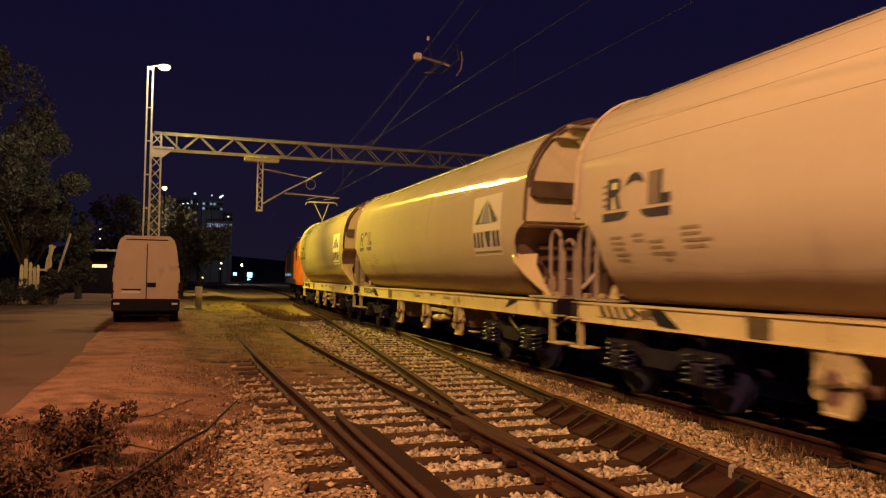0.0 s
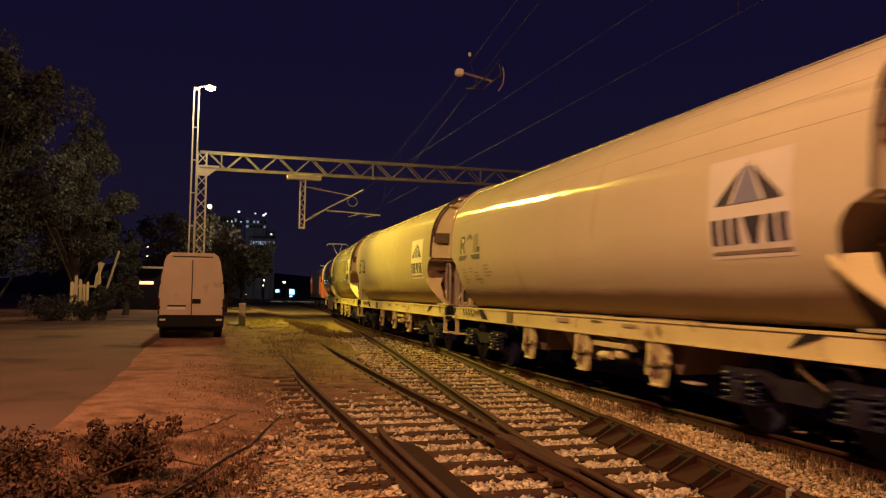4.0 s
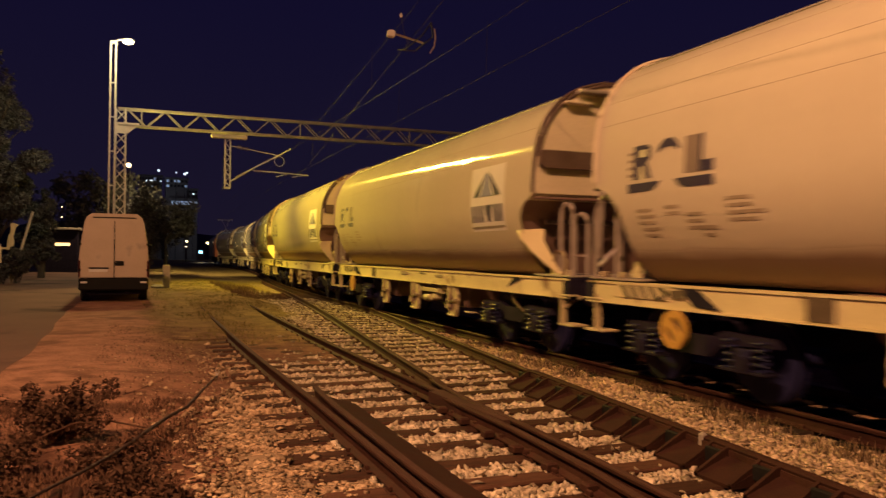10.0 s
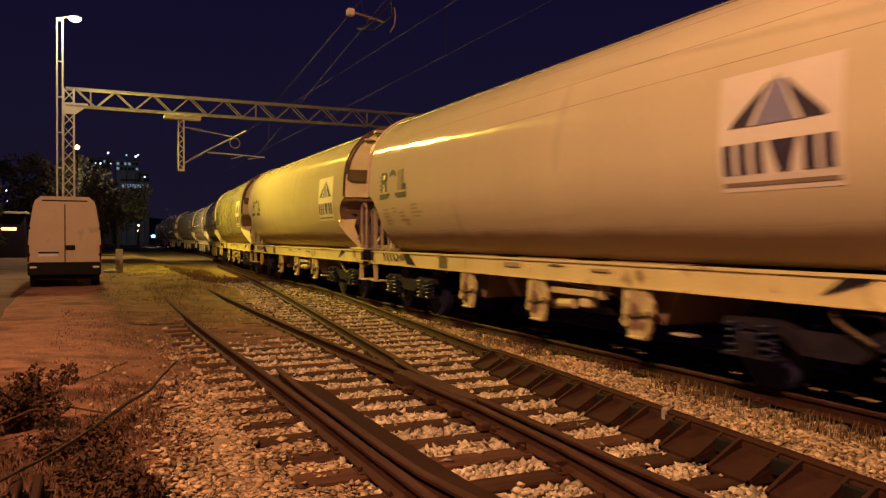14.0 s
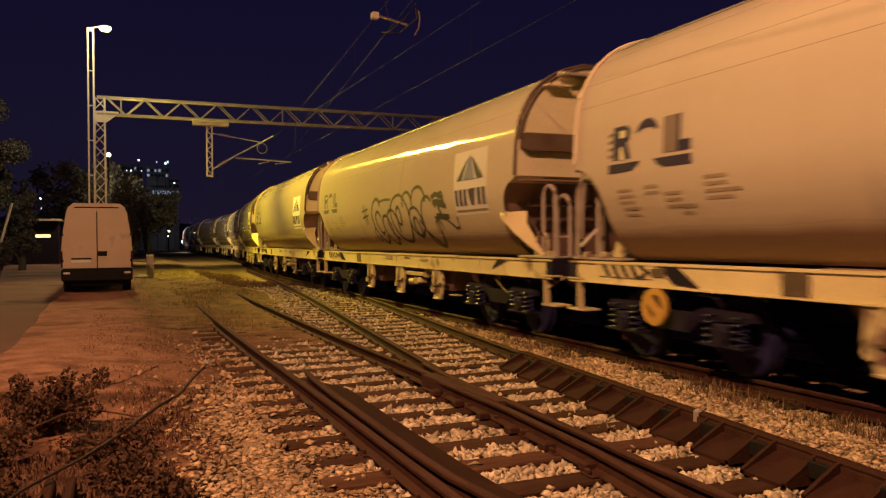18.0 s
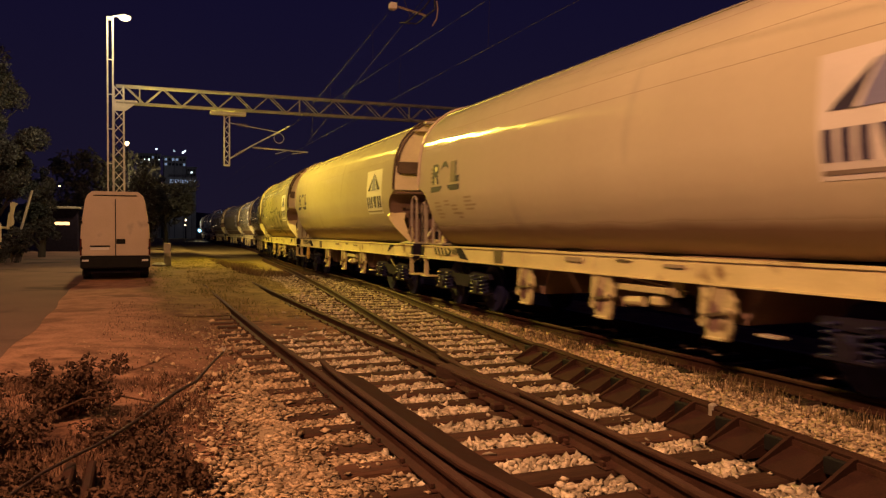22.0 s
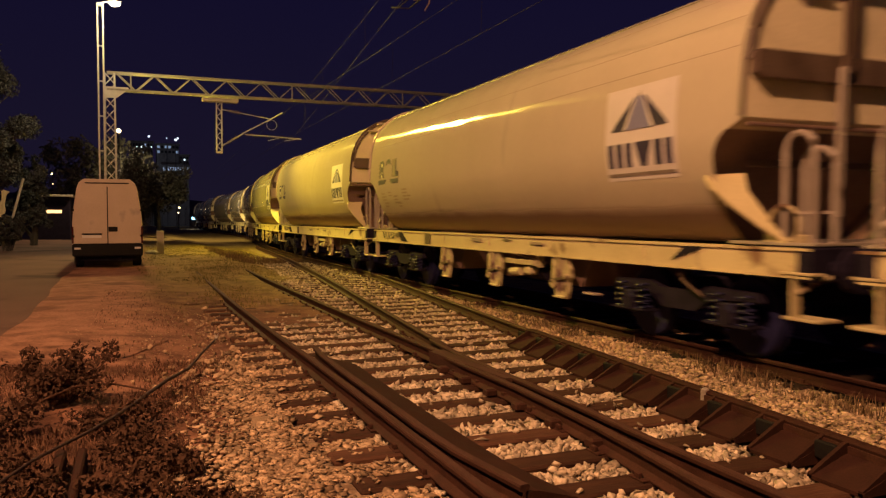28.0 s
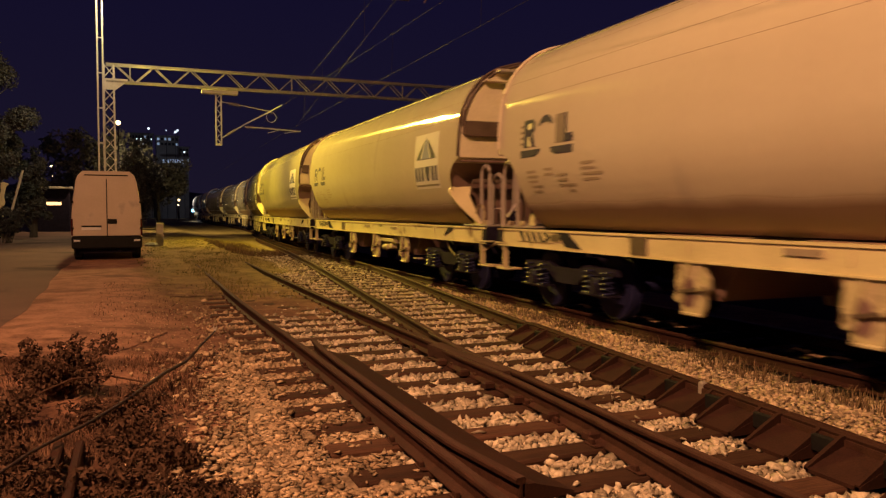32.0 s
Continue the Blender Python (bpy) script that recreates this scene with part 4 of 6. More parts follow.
def make_wagon():
    e = thing("grain_hopper_wagon", "pale grey grain hopper wagon with blue logo, rolling along", "rail wagon", "wagons of the freight train")
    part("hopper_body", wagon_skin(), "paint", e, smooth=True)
    for s in (-1, 1):
        part("end_wall", wagon_bulkhead(s, True), "paint_end", e, "upright cream end wall")
        part("end_slope", wagon_bulkhead(s, False), "end_brown", e, "dark lower end wall sloping inward")
    # roof rims at both ends, ridge walkway, hatches, seams
    for s, end in ((-1, BODY_END), (1, FRONT_END)):
        arch = [(h, z) for h, z in PROFILE if z > 2.55]
        pts = [(-h - 0.015, s * (end - 0.03), z + 0.012) for h, z in arch] + [(h + 0.015, s * (end - 0.03), z + 0.012) for h, z in reversed(arch)]
        part("end_rim", Build().tube(pts, 0.026, 6), "brown_steel" if s < 0 else "paint_end", e)
        if s < 0:
            inner = [(x * 0.955, y + s * 0.012, z - 0.045) for x, y, z in pts if z > 3.2]
            part("arch_band", Build().tube(inner, 0.034, 6), "brown_steel", e)
        beam = [(-1.42, 3.03), (-1.40, 3.24), (-1.36, 3.27), (1.36, 3.27), (1.40, 3.24), (1.42, 3.03), (1.34, 2.99), (-1.34, 2.99)]
        part("end_beam", Build().prism(beam, "y", s * (end + 0.005) - 0.09, s * (end + 0.005) + 0.09), "brown_steel", e, "dark brown cross beam")
        part("end_sill", Build().box(-1.47, 1.47, s * (end + 0.005) - 0.03, s * (end + 0.005) + 0.03, 2.50, 2.54, 0.01), "end_brown", e)
        part("slope_beam", Build().box(-1.05, 1.05, s * (end - 0.38) - 0.04, s * (end - 0.38) + 0.04, 2.12, 2.20, 0.01), "brown_steel", e)
        part("roof_step", Build().box(-0.75, 0.3, s * (end + 0.10) - 0.12, s * (end + 0.10) + 0.12, 4.20, 4.25, 0.01), "rail_grey", e)
        part("roof_step", Build().box(-1.0, -0.55, s * (end + 0.08) - 0.08, s * (end + 0.08) + 0.08, 4.02, 4.06, 0.01), "paint_end", e)
        part("lifting_lug", Build().box(-0.72, -0.42, s * (end - 0.02) - 0.05, s * (end - 0.02) + 0.05, 4.16, 4.30, 0.02), "paint_end", e)
    # bar added to draw a dark strip on the upper end wall
    part("end_ladder", Build().bar((-0.16, -BODY_END - 0.10, 4.22), (-0.22, -BODY_END - 0.13, 3.10), 0.14, 0.05), "brown_steel", e, "dark brown strip on the upper end wall")
    part("end_post", Build().bar((-0.33, -BODY_END - 0.16, 3.14), (-0.44, -BODY_END - 0.20, 1.50), 0.075, 0.05), "handrail_grey", e, "pale slanting steel post")
    part("post_foot", Build().bar((-0.435, -BODY_END - 0.20, 1.58), (-0.45, -BODY_END - 0.20, 1.32), 0.11, 0.07), "under", e)
    for s in (-1, 1):
        part("roof_rail", Build().bar((s * 0.86, -6.5, 4.155), (s * 0.86, 6.5, 4.155), 0.045, 0.045), "brown_steel", e, "thin steel strip along the roof edge")
        for zs in (3.34, 3.66, 4.00):
            part("roof_seam", Build().bar((s * (skin_x(zs) - 0.001), -6.55, zs), (s * (skin_x(zs) - 0.001), 6.6, zs), 0.004, 0.006), "text_brown", e)
    part("roof_walkway", Build().box(-0.28, 0.28, -6.5, 6.5, 4.375, 4.41, 0.01), "rail_grey", e)
    part("roof_hatch", Build().box(-0.33, 0.33, -5.8, 5.8, 4.30, 4.35, 0.02), "paint_end", e)
    # underframe
    for s in (-1, 1):
        sole = Build()
        xo, xi = s * 1.19, s * 1.12
        a0, a1 = min(xo, xi), max(xo, xi)
        sole.box(a0, a1, -7.2, 7.2, 0.982, 1.258, 0.01)
        sole.box(min(xo + s * 0.02, s * 1.0), max(xo + s * 0.02, s * 1.0), -7.2, 7.2, 1.240, 1.268)
        sole.box(min(xo + s * 0.02, s * 1.0), max(xo + s * 0.02, s * 1.0), -7.2, 7.2, 0.968, 0.990)
        part("solebar", sole, "sole_paint", e, "cream painted solebar with rust marks")
        for y in (-4.6, -2.2, 0.0, 2.2):
            part("side_rib", Build().box(min(s * 1.19, s * 1.20), max(s * 1.19, s * 1.20), y - 0.012, y + 0.012, 1.06, 1.27), "sole_paint", e)
        part("jacking_pocket", Build().prism([(-5.72, 1.258), (-5.40, 1.258), (-5.15, 1.065), (-5.62, 1.20)], "x", s * 1.183, s * 1.206), "under", e, "dark jacking bracket")
        part("jacking_pocket", Build().prism([(5.20, 1.255), (4.90, 1.255), (4.50, 1.01), (4.92, 1.03)], "x", s * 1.183, s * 1.206), "under", e, "dark jacking bracket")
        part("label_holder", Build().box(min(s * 1.185, s * 1.205), max(s * 1.185, s * 1.205), 2.97, 3.30, 1.00, 1.25, 0.005), "brown_steel", e, "brown document holder")
        panel = Build().box(min(s * 1.19, s * 1.204), max(s * 1.19, s * 1.204), 5.32, 6.50, 1.07, 1.235)
        part("hazard_panel", panel, "hazard_yellow", e, "yellow panel with dark slanting stripes")
        for i in range(4):
            y = 6.38 - 0.20 * i
            part("hazard_stripe", Build().prism([(y, 1.232), (y - 0.09, 1.232), (y - 0.21, 1.075), (y - 0.12, 1.075)], "x", s * 1.198, s * 1.213), "hazard_black", e)
        part("hazard_arrow", Build().prism([(5.60, 1.232), (5.50, 1.232), (5.36, 1.155), (5.50, 1.075), (5.60, 1.075), (5.46, 1.155)], "x", s * 1.198, s * 1.213), "hazard_black", e, "dark arrow point")
        part("bracket_plate", Build().prism([(5.36, 1.20), (5.06, 1.22), (5.10, 1.10), (5.34, 1.11)], "x", s * 1.199, s * 1.208), "brown_steel", e)
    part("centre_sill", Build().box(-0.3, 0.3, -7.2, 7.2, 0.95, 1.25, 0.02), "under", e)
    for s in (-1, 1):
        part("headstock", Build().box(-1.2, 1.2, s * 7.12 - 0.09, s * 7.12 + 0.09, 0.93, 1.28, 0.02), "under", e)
        part("end_platform", Build().box(-1.15, 1.15, min(s * 6.05, s * 7.2), max(s * 6.05, s * 7.2), 1.285, 1.32, 0.006), "rail_grey", e, "grey grating platform")
        for q in (-1, 1):
            bf = Build().tube([(q * 0.875, s * 7.15, 1.06), (q * 0.875, s * 7.40, 1.06)], 0.085, 10)
            bf.disc((q * 0.875, s * 7.42, 1.06), "y", 0.22, 0.05, 16)
            part("buffer", bf, "under", e)
            # foot step with hanger below the headstock
            x = q * 1.16
            st = Build().bar((x, s * 6.99, 1.10), (x, s * 6.99, 0.56), 0.10, 0.03)
            st.box(min(x + q * 0.04, x - q * 0.26), max(x + q * 0.04, x - q * 0.26), s * 7.08 - 0.21, s * 7.08 + 0.21, 0.545, 0.58, 0.008)
            st.box(min(x + q * 0.06, x - q * 0.10), max(x + q * 0.06, x - q * 0.10), s * 7.06 - 0.20, s * 7.06 + 0.20, 1.00, 1.03, 0.006)
            st.bar((x, s * 6.99, 0.82), (x - q * 0.16, s * 7.26, 1.0), 0.035)
            part("foot_step", st, "hopper_paint", e, "grey shunter's step")
        hk = Build().bar((0, s * 7.2, 1.03), (0, s * 7.46, 1.0), 0.08, 0.12)
        part("coupling", hk, "under", e)
    # handrails and ladder on the end platforms
    for q in (-1, 1):
        x = q * 1.08
        part("handrail", Build().tube(hoop(-7.12, -6.76, 1.3, 2.42, x), 0.034, 6), "handrail_grey", e)
        part("handrail", Build().tube(hoop(-7.16, -6.78, 1.3, 2.27, x - q * 0.24), 0.034, 6), "handrail_grey", e)
        part("grip_bar", Build().bar((x - q * 0.24, -7.14, 1.62), (x - q * 0.24, -6.70, 1.62), 0.03), "handrail_grey", e)
        part("handrail", Build().tube(hoop(6.50, 7.02, 1.3, 2.44, x + q * 0.10), 0.032, 6), "handrail_grey", e)
        part("handrail", Build().tube([(x - q * 0.15, 6.75, 1.3), (x - q * 0.15, 6.75, 2.3), (x - q * 0.6, 6.75, 2.3), (x - q * 0.6, 6.75, 1.3)], 0.028, 6), "handrail_grey", e)
        # pale leaf-shaped corner plates
        strut = [[(q * x, -6.04 - 0.95 * (1.95 - z) - 0.42 * (1.44 - x) - d, z) for x, z in ((1.46, 1.88), (1.455, 1.98), (1.42, 2.04), (1.35, 2.055), (1.29, 2.03), (1.22, 2.05), (1.04, 2.055), (1.13, 1.86), (1.11, 1.45), (1.06, 1.33), (1.14, 1.325), (1.24, 1.45), (1.38, 1.68))] for d in (0.0, 0.05)]
        part("corner_strut", Build().loft(strut), "sole_paint", e, "pale leaf-shaped corner plate")
        ring = [(q * 1.13, -6.80 + 0.19 * math.cos(k * 0.3142), 1.50 + 0.19 * math.sin(k * 0.3142)) for k in range(21)]
        part("brake_wheel", Build().tube(ring, 0.022, 6), "hopper_paint", e, "pale ring of the brake wheel")
        part("corner_plate", Build().prism([(6.14, 1.33), (6.36, 1.33), (6.32, 1.40), (6.24, 1.54), (6.15, 1.54)], "x", q * 1.02, q * 1.06), "hopper_paint", e, "pale corner gusset")
        part("sloping_grip", Build().bar((q * 1.10, 7.05, 1.48), (q * 1.10, 6.58, 1.75), 0.03, 0.045), "logo_white", e, "white sloping grip plate")
        for y in (-7.0, -6.62, 6.5, 6.9):
            part("platform_bracket", Build().box(q * 1.10 - 0.04, q * 1.10 + 0.04, y - 0.06, y + 0.06, 1.31, 1.40, 0.01), "hopper_paint", e)
    # discharge chutes
    for y in (2.18, -0.15, -2.48):
        for q in (-1, 1):
            c = Build().prism([(y + 0.22, 0.985), (y - 0.24, 0.985), (y - 0.27, 0.86), (y - 0.33, 0.80), (y - 0.33, 0.68), (y - 0.27, 0.60), (y - 0.26, 0.45), (y - 0.22, 0.35), (y + 0.10, 0.36), (y + 0.14, 0.48), (y + 0.20, 0.58), (y + 0.24, 0.66), (y + 0.22, 0.80)], "x", q * 1.15 - 0.03, q * 1.15 + 0.03)
            p = part("chute_plate", c, "hopper_paint", e, "cream discharge plate with rusty mechanism")
            # solid brown pieces on the plate's face draw the dark hole and slot
            part("chute_hole", Build().disc((q * 1.182, y + 0.02, 0.95), "x", 0.035, 0.012, 10), "brown_steel", p)
            part("chute_slot", Build().prism([(y - 0.12, 0.60), (y - 0.07, 0.74), (y + 0.02, 0.80), (y + 0.08, 0.72), (y + 0.04, 0.58), (y + 0.08, 0.47), (y, 0.43), (y - 0.08, 0.48)], "x", q * 1.175, q * 1.186), "end_brown", p)
            part("chute_hook", Build().disc((q * 1.20, y + 0.13, 0.56), "x", 0.075, 0.05, 14, 0.03), "hopper_paint", p)
            part("chute_lever", Build().bar((q * 1.21, y - 0.30, 0.69), (q * 1.21, y + 0.20, 0.60), 0.03, 0.04), "brown_steel", p)
            part("chute_arm", Build().bar((q * 1.20, y - 0.02, 0.98), (q * 1.20, y + 0.12, 0.58), 0.03, 0.035), "hopper_paint", p)
            part("chute_pin", Build().disc((q * 1.21, y - 0.25, 0.69), "x", 0.04, 0.06, 10), "hopper_paint", p)
            part("chute_foot", Build().box(q * 1.18 - 0.04, q * 1.18 + 0.04, y - 0.22, y + 0.10, 0.345, 0.385, 0.01), "hopper_paint", p)
        part("hopper_mouth", Build().loft([[(-1.0, y - 0.8, 1.28), (1.0, y - 0.8, 1.28), (1.0, y + 0.8, 1.28), (-1.0, y + 0.8, 1.28)], [(-0.9, y - 0.22, 0.52), (0.9, y - 0.22, 0.52), (0.9, y + 0.22, 0.52), (-0.9, y + 0.22, 0.52)]]), "end_brown", e)
    for q in (-1, 1):
        part("brake_channel", Build().box(min(q * 1.06, q * 1.15), max(q * 1.06, q * 1.15), -1.62, -0.55, 0.785, 0.875, 0.01), "hopper_paint", e, "cream steel channel under the frame")
        part("brake_rod", Build().tube([(q * 1.08, -1.75, 0.975), (q * 1.08, -0.50, 0.975)], 0.016, 6), "hopper_paint", e)
        part("brake_bracket", Build().box(min(q * 1.0, q * 1.13), max(q * 1.0, q * 1.13), -1.74, -1.66, 0.76, 0.98, 0.01), "hopper_paint", e)
        part("brake_cylinder", Build().tube([(q * 1.08, -1.05, 0.66), (q * 1.08, -0.70, 0.64)], 0.07, 10), "hopper_paint", e)
        part("brake_rod", Build().tube([(q * 1.06, -1.9, 0.85), (q * 1.06, -0.5, 0.97)], 0.012, 6), "hopper_paint", e)
        part("brake_valve", Build().box(min(q * 0.95, q * 1.13), max(q * 0.95, q * 1.13), -1.46, -1.22, 0.62, 0.76, 0.03), "hopper_paint", e)
        part("air_tank", Build().tube([(q * 0.85, -1.65, 0.66), (q * 0.85, -1.0, 0.66)], 0.13, 12), "under", e)
        part("step_rail", Build().box(min(q * 1.0, q * 1.15), max(q * 1.0, q * 1.15), -3.40, -3.10, 0.46, 0.49, 0.005), "handrail_grey", e)
    # bogies
    for yb in (-5.12, 5.12):
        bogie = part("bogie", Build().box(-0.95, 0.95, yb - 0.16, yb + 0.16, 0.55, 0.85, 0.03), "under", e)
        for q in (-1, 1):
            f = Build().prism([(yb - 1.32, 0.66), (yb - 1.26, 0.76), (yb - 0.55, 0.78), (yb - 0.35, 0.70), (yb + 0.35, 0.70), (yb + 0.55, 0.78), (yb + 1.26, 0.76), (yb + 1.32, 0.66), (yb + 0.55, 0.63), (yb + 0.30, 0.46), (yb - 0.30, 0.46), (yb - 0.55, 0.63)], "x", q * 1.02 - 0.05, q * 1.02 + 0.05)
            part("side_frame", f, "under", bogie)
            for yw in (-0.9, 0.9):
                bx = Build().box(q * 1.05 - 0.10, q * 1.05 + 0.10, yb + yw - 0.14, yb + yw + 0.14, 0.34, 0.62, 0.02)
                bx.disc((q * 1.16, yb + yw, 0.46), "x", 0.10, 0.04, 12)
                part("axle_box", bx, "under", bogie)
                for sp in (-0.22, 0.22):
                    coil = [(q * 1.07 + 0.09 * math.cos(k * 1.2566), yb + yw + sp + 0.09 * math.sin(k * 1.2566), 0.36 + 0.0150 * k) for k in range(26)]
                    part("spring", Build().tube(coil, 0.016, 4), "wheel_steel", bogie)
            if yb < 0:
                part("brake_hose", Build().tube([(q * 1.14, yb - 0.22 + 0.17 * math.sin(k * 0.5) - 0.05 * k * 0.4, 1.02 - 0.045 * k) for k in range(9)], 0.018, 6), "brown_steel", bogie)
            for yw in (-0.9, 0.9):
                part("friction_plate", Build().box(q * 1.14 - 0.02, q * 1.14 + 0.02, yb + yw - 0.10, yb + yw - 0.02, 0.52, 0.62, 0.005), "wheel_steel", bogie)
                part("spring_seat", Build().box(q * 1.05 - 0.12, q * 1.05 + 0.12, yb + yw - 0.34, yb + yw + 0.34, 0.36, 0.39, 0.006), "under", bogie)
    # logo panel near the rear end
    y0, y1 = -5.58, -4.18
    part("logo_panel", side_patch(y0, y1, 2.04, 3.19, 0.004, 8), "logo_white", e, "white panel with blue house-shaped emblem")
    ym = (y0 + y1) / 2
    part("emblem", side_poly([(ym + 0.56, 2.66), (ym + 0.50, 2.73), (ym + 0.10, 3.06), (ym - 0.10, 3.06), (ym - 0.50, 2.73), (ym - 0.56, 2.66)], 0.009), "logo_blue", e, "dark blue roof shape")
    part("emblem_stripe", side_poly([(ym + 0.30, 2.66), (ym + 0.06, 3.065), (ym - 0.06, 3.065), (ym - 0.30, 2.66)], 0.013), "logo_pale_blue", e, "pale blue middle stripe")
    for d in (1, -1):
        part("emblem_line", side_poly([(ym + d * 0.31, 2.66), (ym + d * 0.07, 3.065), (ym + d * 0.045, 3.065), (ym + d * 0.25, 2.66)], 0.016), "logo_white", e)
    part("emblem_peak", side_poly([(ym + 0.03, 3.05), (ym, 3.13), (ym - 0.03, 3.05)], 0.013), "logo_grey", e)
    part("panel_line", side_patch(y0 + 0.04, y1 - 0.04, 2.09, 2.13, 0.008, 1), "logo_grey", e)

    def strokes(name, quads, mat, off, label=""):
        for i, pts in enumerate(quads):
            part(name, side_poly(pts, off), mat, e, label)

    def bar(ya, yb_, za, zb):
        return [(ya, za), (yb_, za), (yb_, zb), (ya, zb)]
    zt, zb = 2.50, 2.20
    a = y1 - 0.06
    # three dark blue block shapes on the panel
    strokes("logo_block", [bar(a - 0.12, a, zb, zt), bar(a - 0.31, a - 0.19, zb, zt), bar(a - 0.50, a - 0.38, zb, zt)], "logo_blue", 0.010)
    strokes("logo_block", [[(a - 0.57, zt), (a - 0.89, zt), (a - 0.79, zb), (a - 0.67, zb)]], "logo_blue", 0.010)
    strokes("logo_block", [bar(a - 1.09, a - 0.95, zb, zt), bar(a - 1.27, a - 1.15, zb, zt)], "logo_blue", 0.010)
    # dark blue shapes near the front end
    f = 5.80
    strokes("mark_block", [[(f - 0.11, 2.56), (f - 0.11, 2.98), (f - 0.37, 2.98), (f - 0.44, 2.93), (f - 0.44, 2.80), (f - 0.38, 2.76), (f - 0.46, 2.56)]], "logo_blue", 0.006)
    strokes("mark_hole", [bar(f - 0.35, f - 0.24, 2.83, 2.92), [(f - 0.24, 2.56), (f - 0.24, 2.72), (f - 0.29, 2.72), (f - 0.35, 2.56)]], "paint_end", 0.010)
    strokes("mark_line", [bar(f - 0.10, f, 2.60 + 0.09 * i, 2.64 + 0.09 * i) for i in range(4)], "logo_grey", 0.006)
    strokes("mark_bar", [[(f, 2.40), (f, 2.515), (f - 0.64, 2.515), (f - 0.58, 2.46), (f - 0.47, 2.41)], [(f - 0.90, 2.515), (f - 1.54, 2.515), (f - 1.54, 2.40), (f - 1.10, 2.40), (f - 0.96, 2.44)]], "logo_blue", 0.006)
    arch = []
    for i in range(9):
        ang = math.pi * (0.06 + 0.88 * i / 8)
        arch.append((f - 0.77 + 0.21 * math.cos(ang), 2.81 + 0.20 * math.sin(ang)))
    arch += [(f - 0.77 + 0.16 * math.cos(math.pi * (0.9 - 0.8 * i / 6)), 2.84 + 0.06 * math.sin(math.pi * (0.9 - 0.8 * i / 6))) for i in range(7)]
    part("mark_arch", side_poly(arch, 0.006), "logo_blue", e)
    strokes("mark_block", [bar(f - 1.31, f - 1.07, 2.56, 2.98)], "logo_grey", 0.006)
    strokes("mark_block", [bar(f - 1.37, f - 1.315, 2.56, 2.98), bar(f - 1.54, f - 1.372, 2.56, 2.68)], "logo_blue", 0.007)
    # small unreadable lettering as bars
    r = random.Random(3)
    for ya, za, n, w in ((5.66, 2.16, 3, 0.42), (5.12, 2.18, 2, 0.30), (4.78, 2.08, 3, 0.5), (4.10, 2.22, 4, 0.52), (5.60, 1.93, 2, 0.36), (4.55, 1.92, 2, 0.30)):
        for i in range(n):
            ww = w * r.uniform(0.55, 1.0)
            part("lettering_bar", side_poly(bar(ya - ww, ya, za - 0.075 * i, za - 0.075 * i + 0.036), 0.005), "text_brown", e)
    part("plate", Build().box(-1.212, -1.192, 0.3, 0.75, 1.13, 1.20), "text_brown", e)
    part("plate", Build().box(-1.212, -1.192, -2.0, -1.6, 1.14, 1.18), "text_brown", e)
    part("solebar_stain", Build().prism([(-0.95, 1.19), (-0.7, 1.21), (-0.55, 1.19), (-0.72, 1.17)], "x", -1.208, -1.192), "brown_steel", e)
    return e


first = make_wagon()
wheelsets = []
wagons = [first] + [copy_thing(first, pose(0, 0, 0)) for _ in range(15)]
# numbers run from the wagon behind the locomotive; index 2 passes the camera at the start
for yb in (-5.12, 5.12):
    for yw in (-0.9, 0.9):
        wheelsets.append((make_wheelset(first, yb + yw), 0))
base_sets = [ob for ob, _ in wheelsets]
for n, w in enumerate(wagons[1:], 1):
    for ob in base_sets:
        c = ob.copy()
        scene.collection.objects.link(c)
        c.parent = w
        wheelsets.append((c, n))
        for child in ob.children:
            d = child.copy()
            scene.collection.objects.link(d)
            d.parent = c


def hand_wheel(w):
    b = Build().disc((-1.24, 5.22, 0.74), "x", 0.23, 0.05, 22, 0.155)
    b.add([(-1.26, 5.22 + r * math.cos(a), 0.74 + r * math.sin(a)) for k in range(2) for r, a in ((0.17, 0.5 + 3.1416 * k), (0.17, 1.5 + 3.1416 * k), (0.03, 1.0 + 3.1416 * k))], [(0, 1, 2), (3, 4, 5)])
    b.bar((-1.25, 5.22 - 0.14, 0.74 - 0.12), (-1.25, 5.22 + 0.14, 0.74 + 0.12), 0.04, 0.09)
    h = part("hand_wheel", b, "wheel_yellow", w, "yellow brake wheel with open sectors")
    part("wheel_backing", Build().disc((-1.20, 5.22, 0.74), "x", 0.17, 0.03, 18), "brown_steel", h)


for n in (5, 6, 9):
    hand_wheel(wagons[n])

# looping spray-paint strokes on one wagon


def spray_line(points, width):
    fine = []
    for (ya, za), (yb, zb) in zip(points, points[1:]):
        k = max(1, math.ceil(abs(zb - za) / 0.06))
        fine += [(ya + (yb - ya) * i / k, za + (zb - za) * i / k) for i in range(k)]
    fine.append(points[-1])
    rows = []
    for i, (y, z) in enumerate(fine):
        (ya, za), (yb, zb) = fine[max(i - 1, 0)], fine[min(i + 1, len(fine) - 1)]
        d = Vector((yb - ya, zb - za)).normalized() * width
        rows.append([(-skin_x(z - s * d.x) - 0.005, y + s * d.y, z - s * d.x) for s in (-1, 1)])
    b = Build().loft(rows, caps=False, closed=False)
    part("spray_stroke", b, "spray", wagons[8], "black looping spray paint")


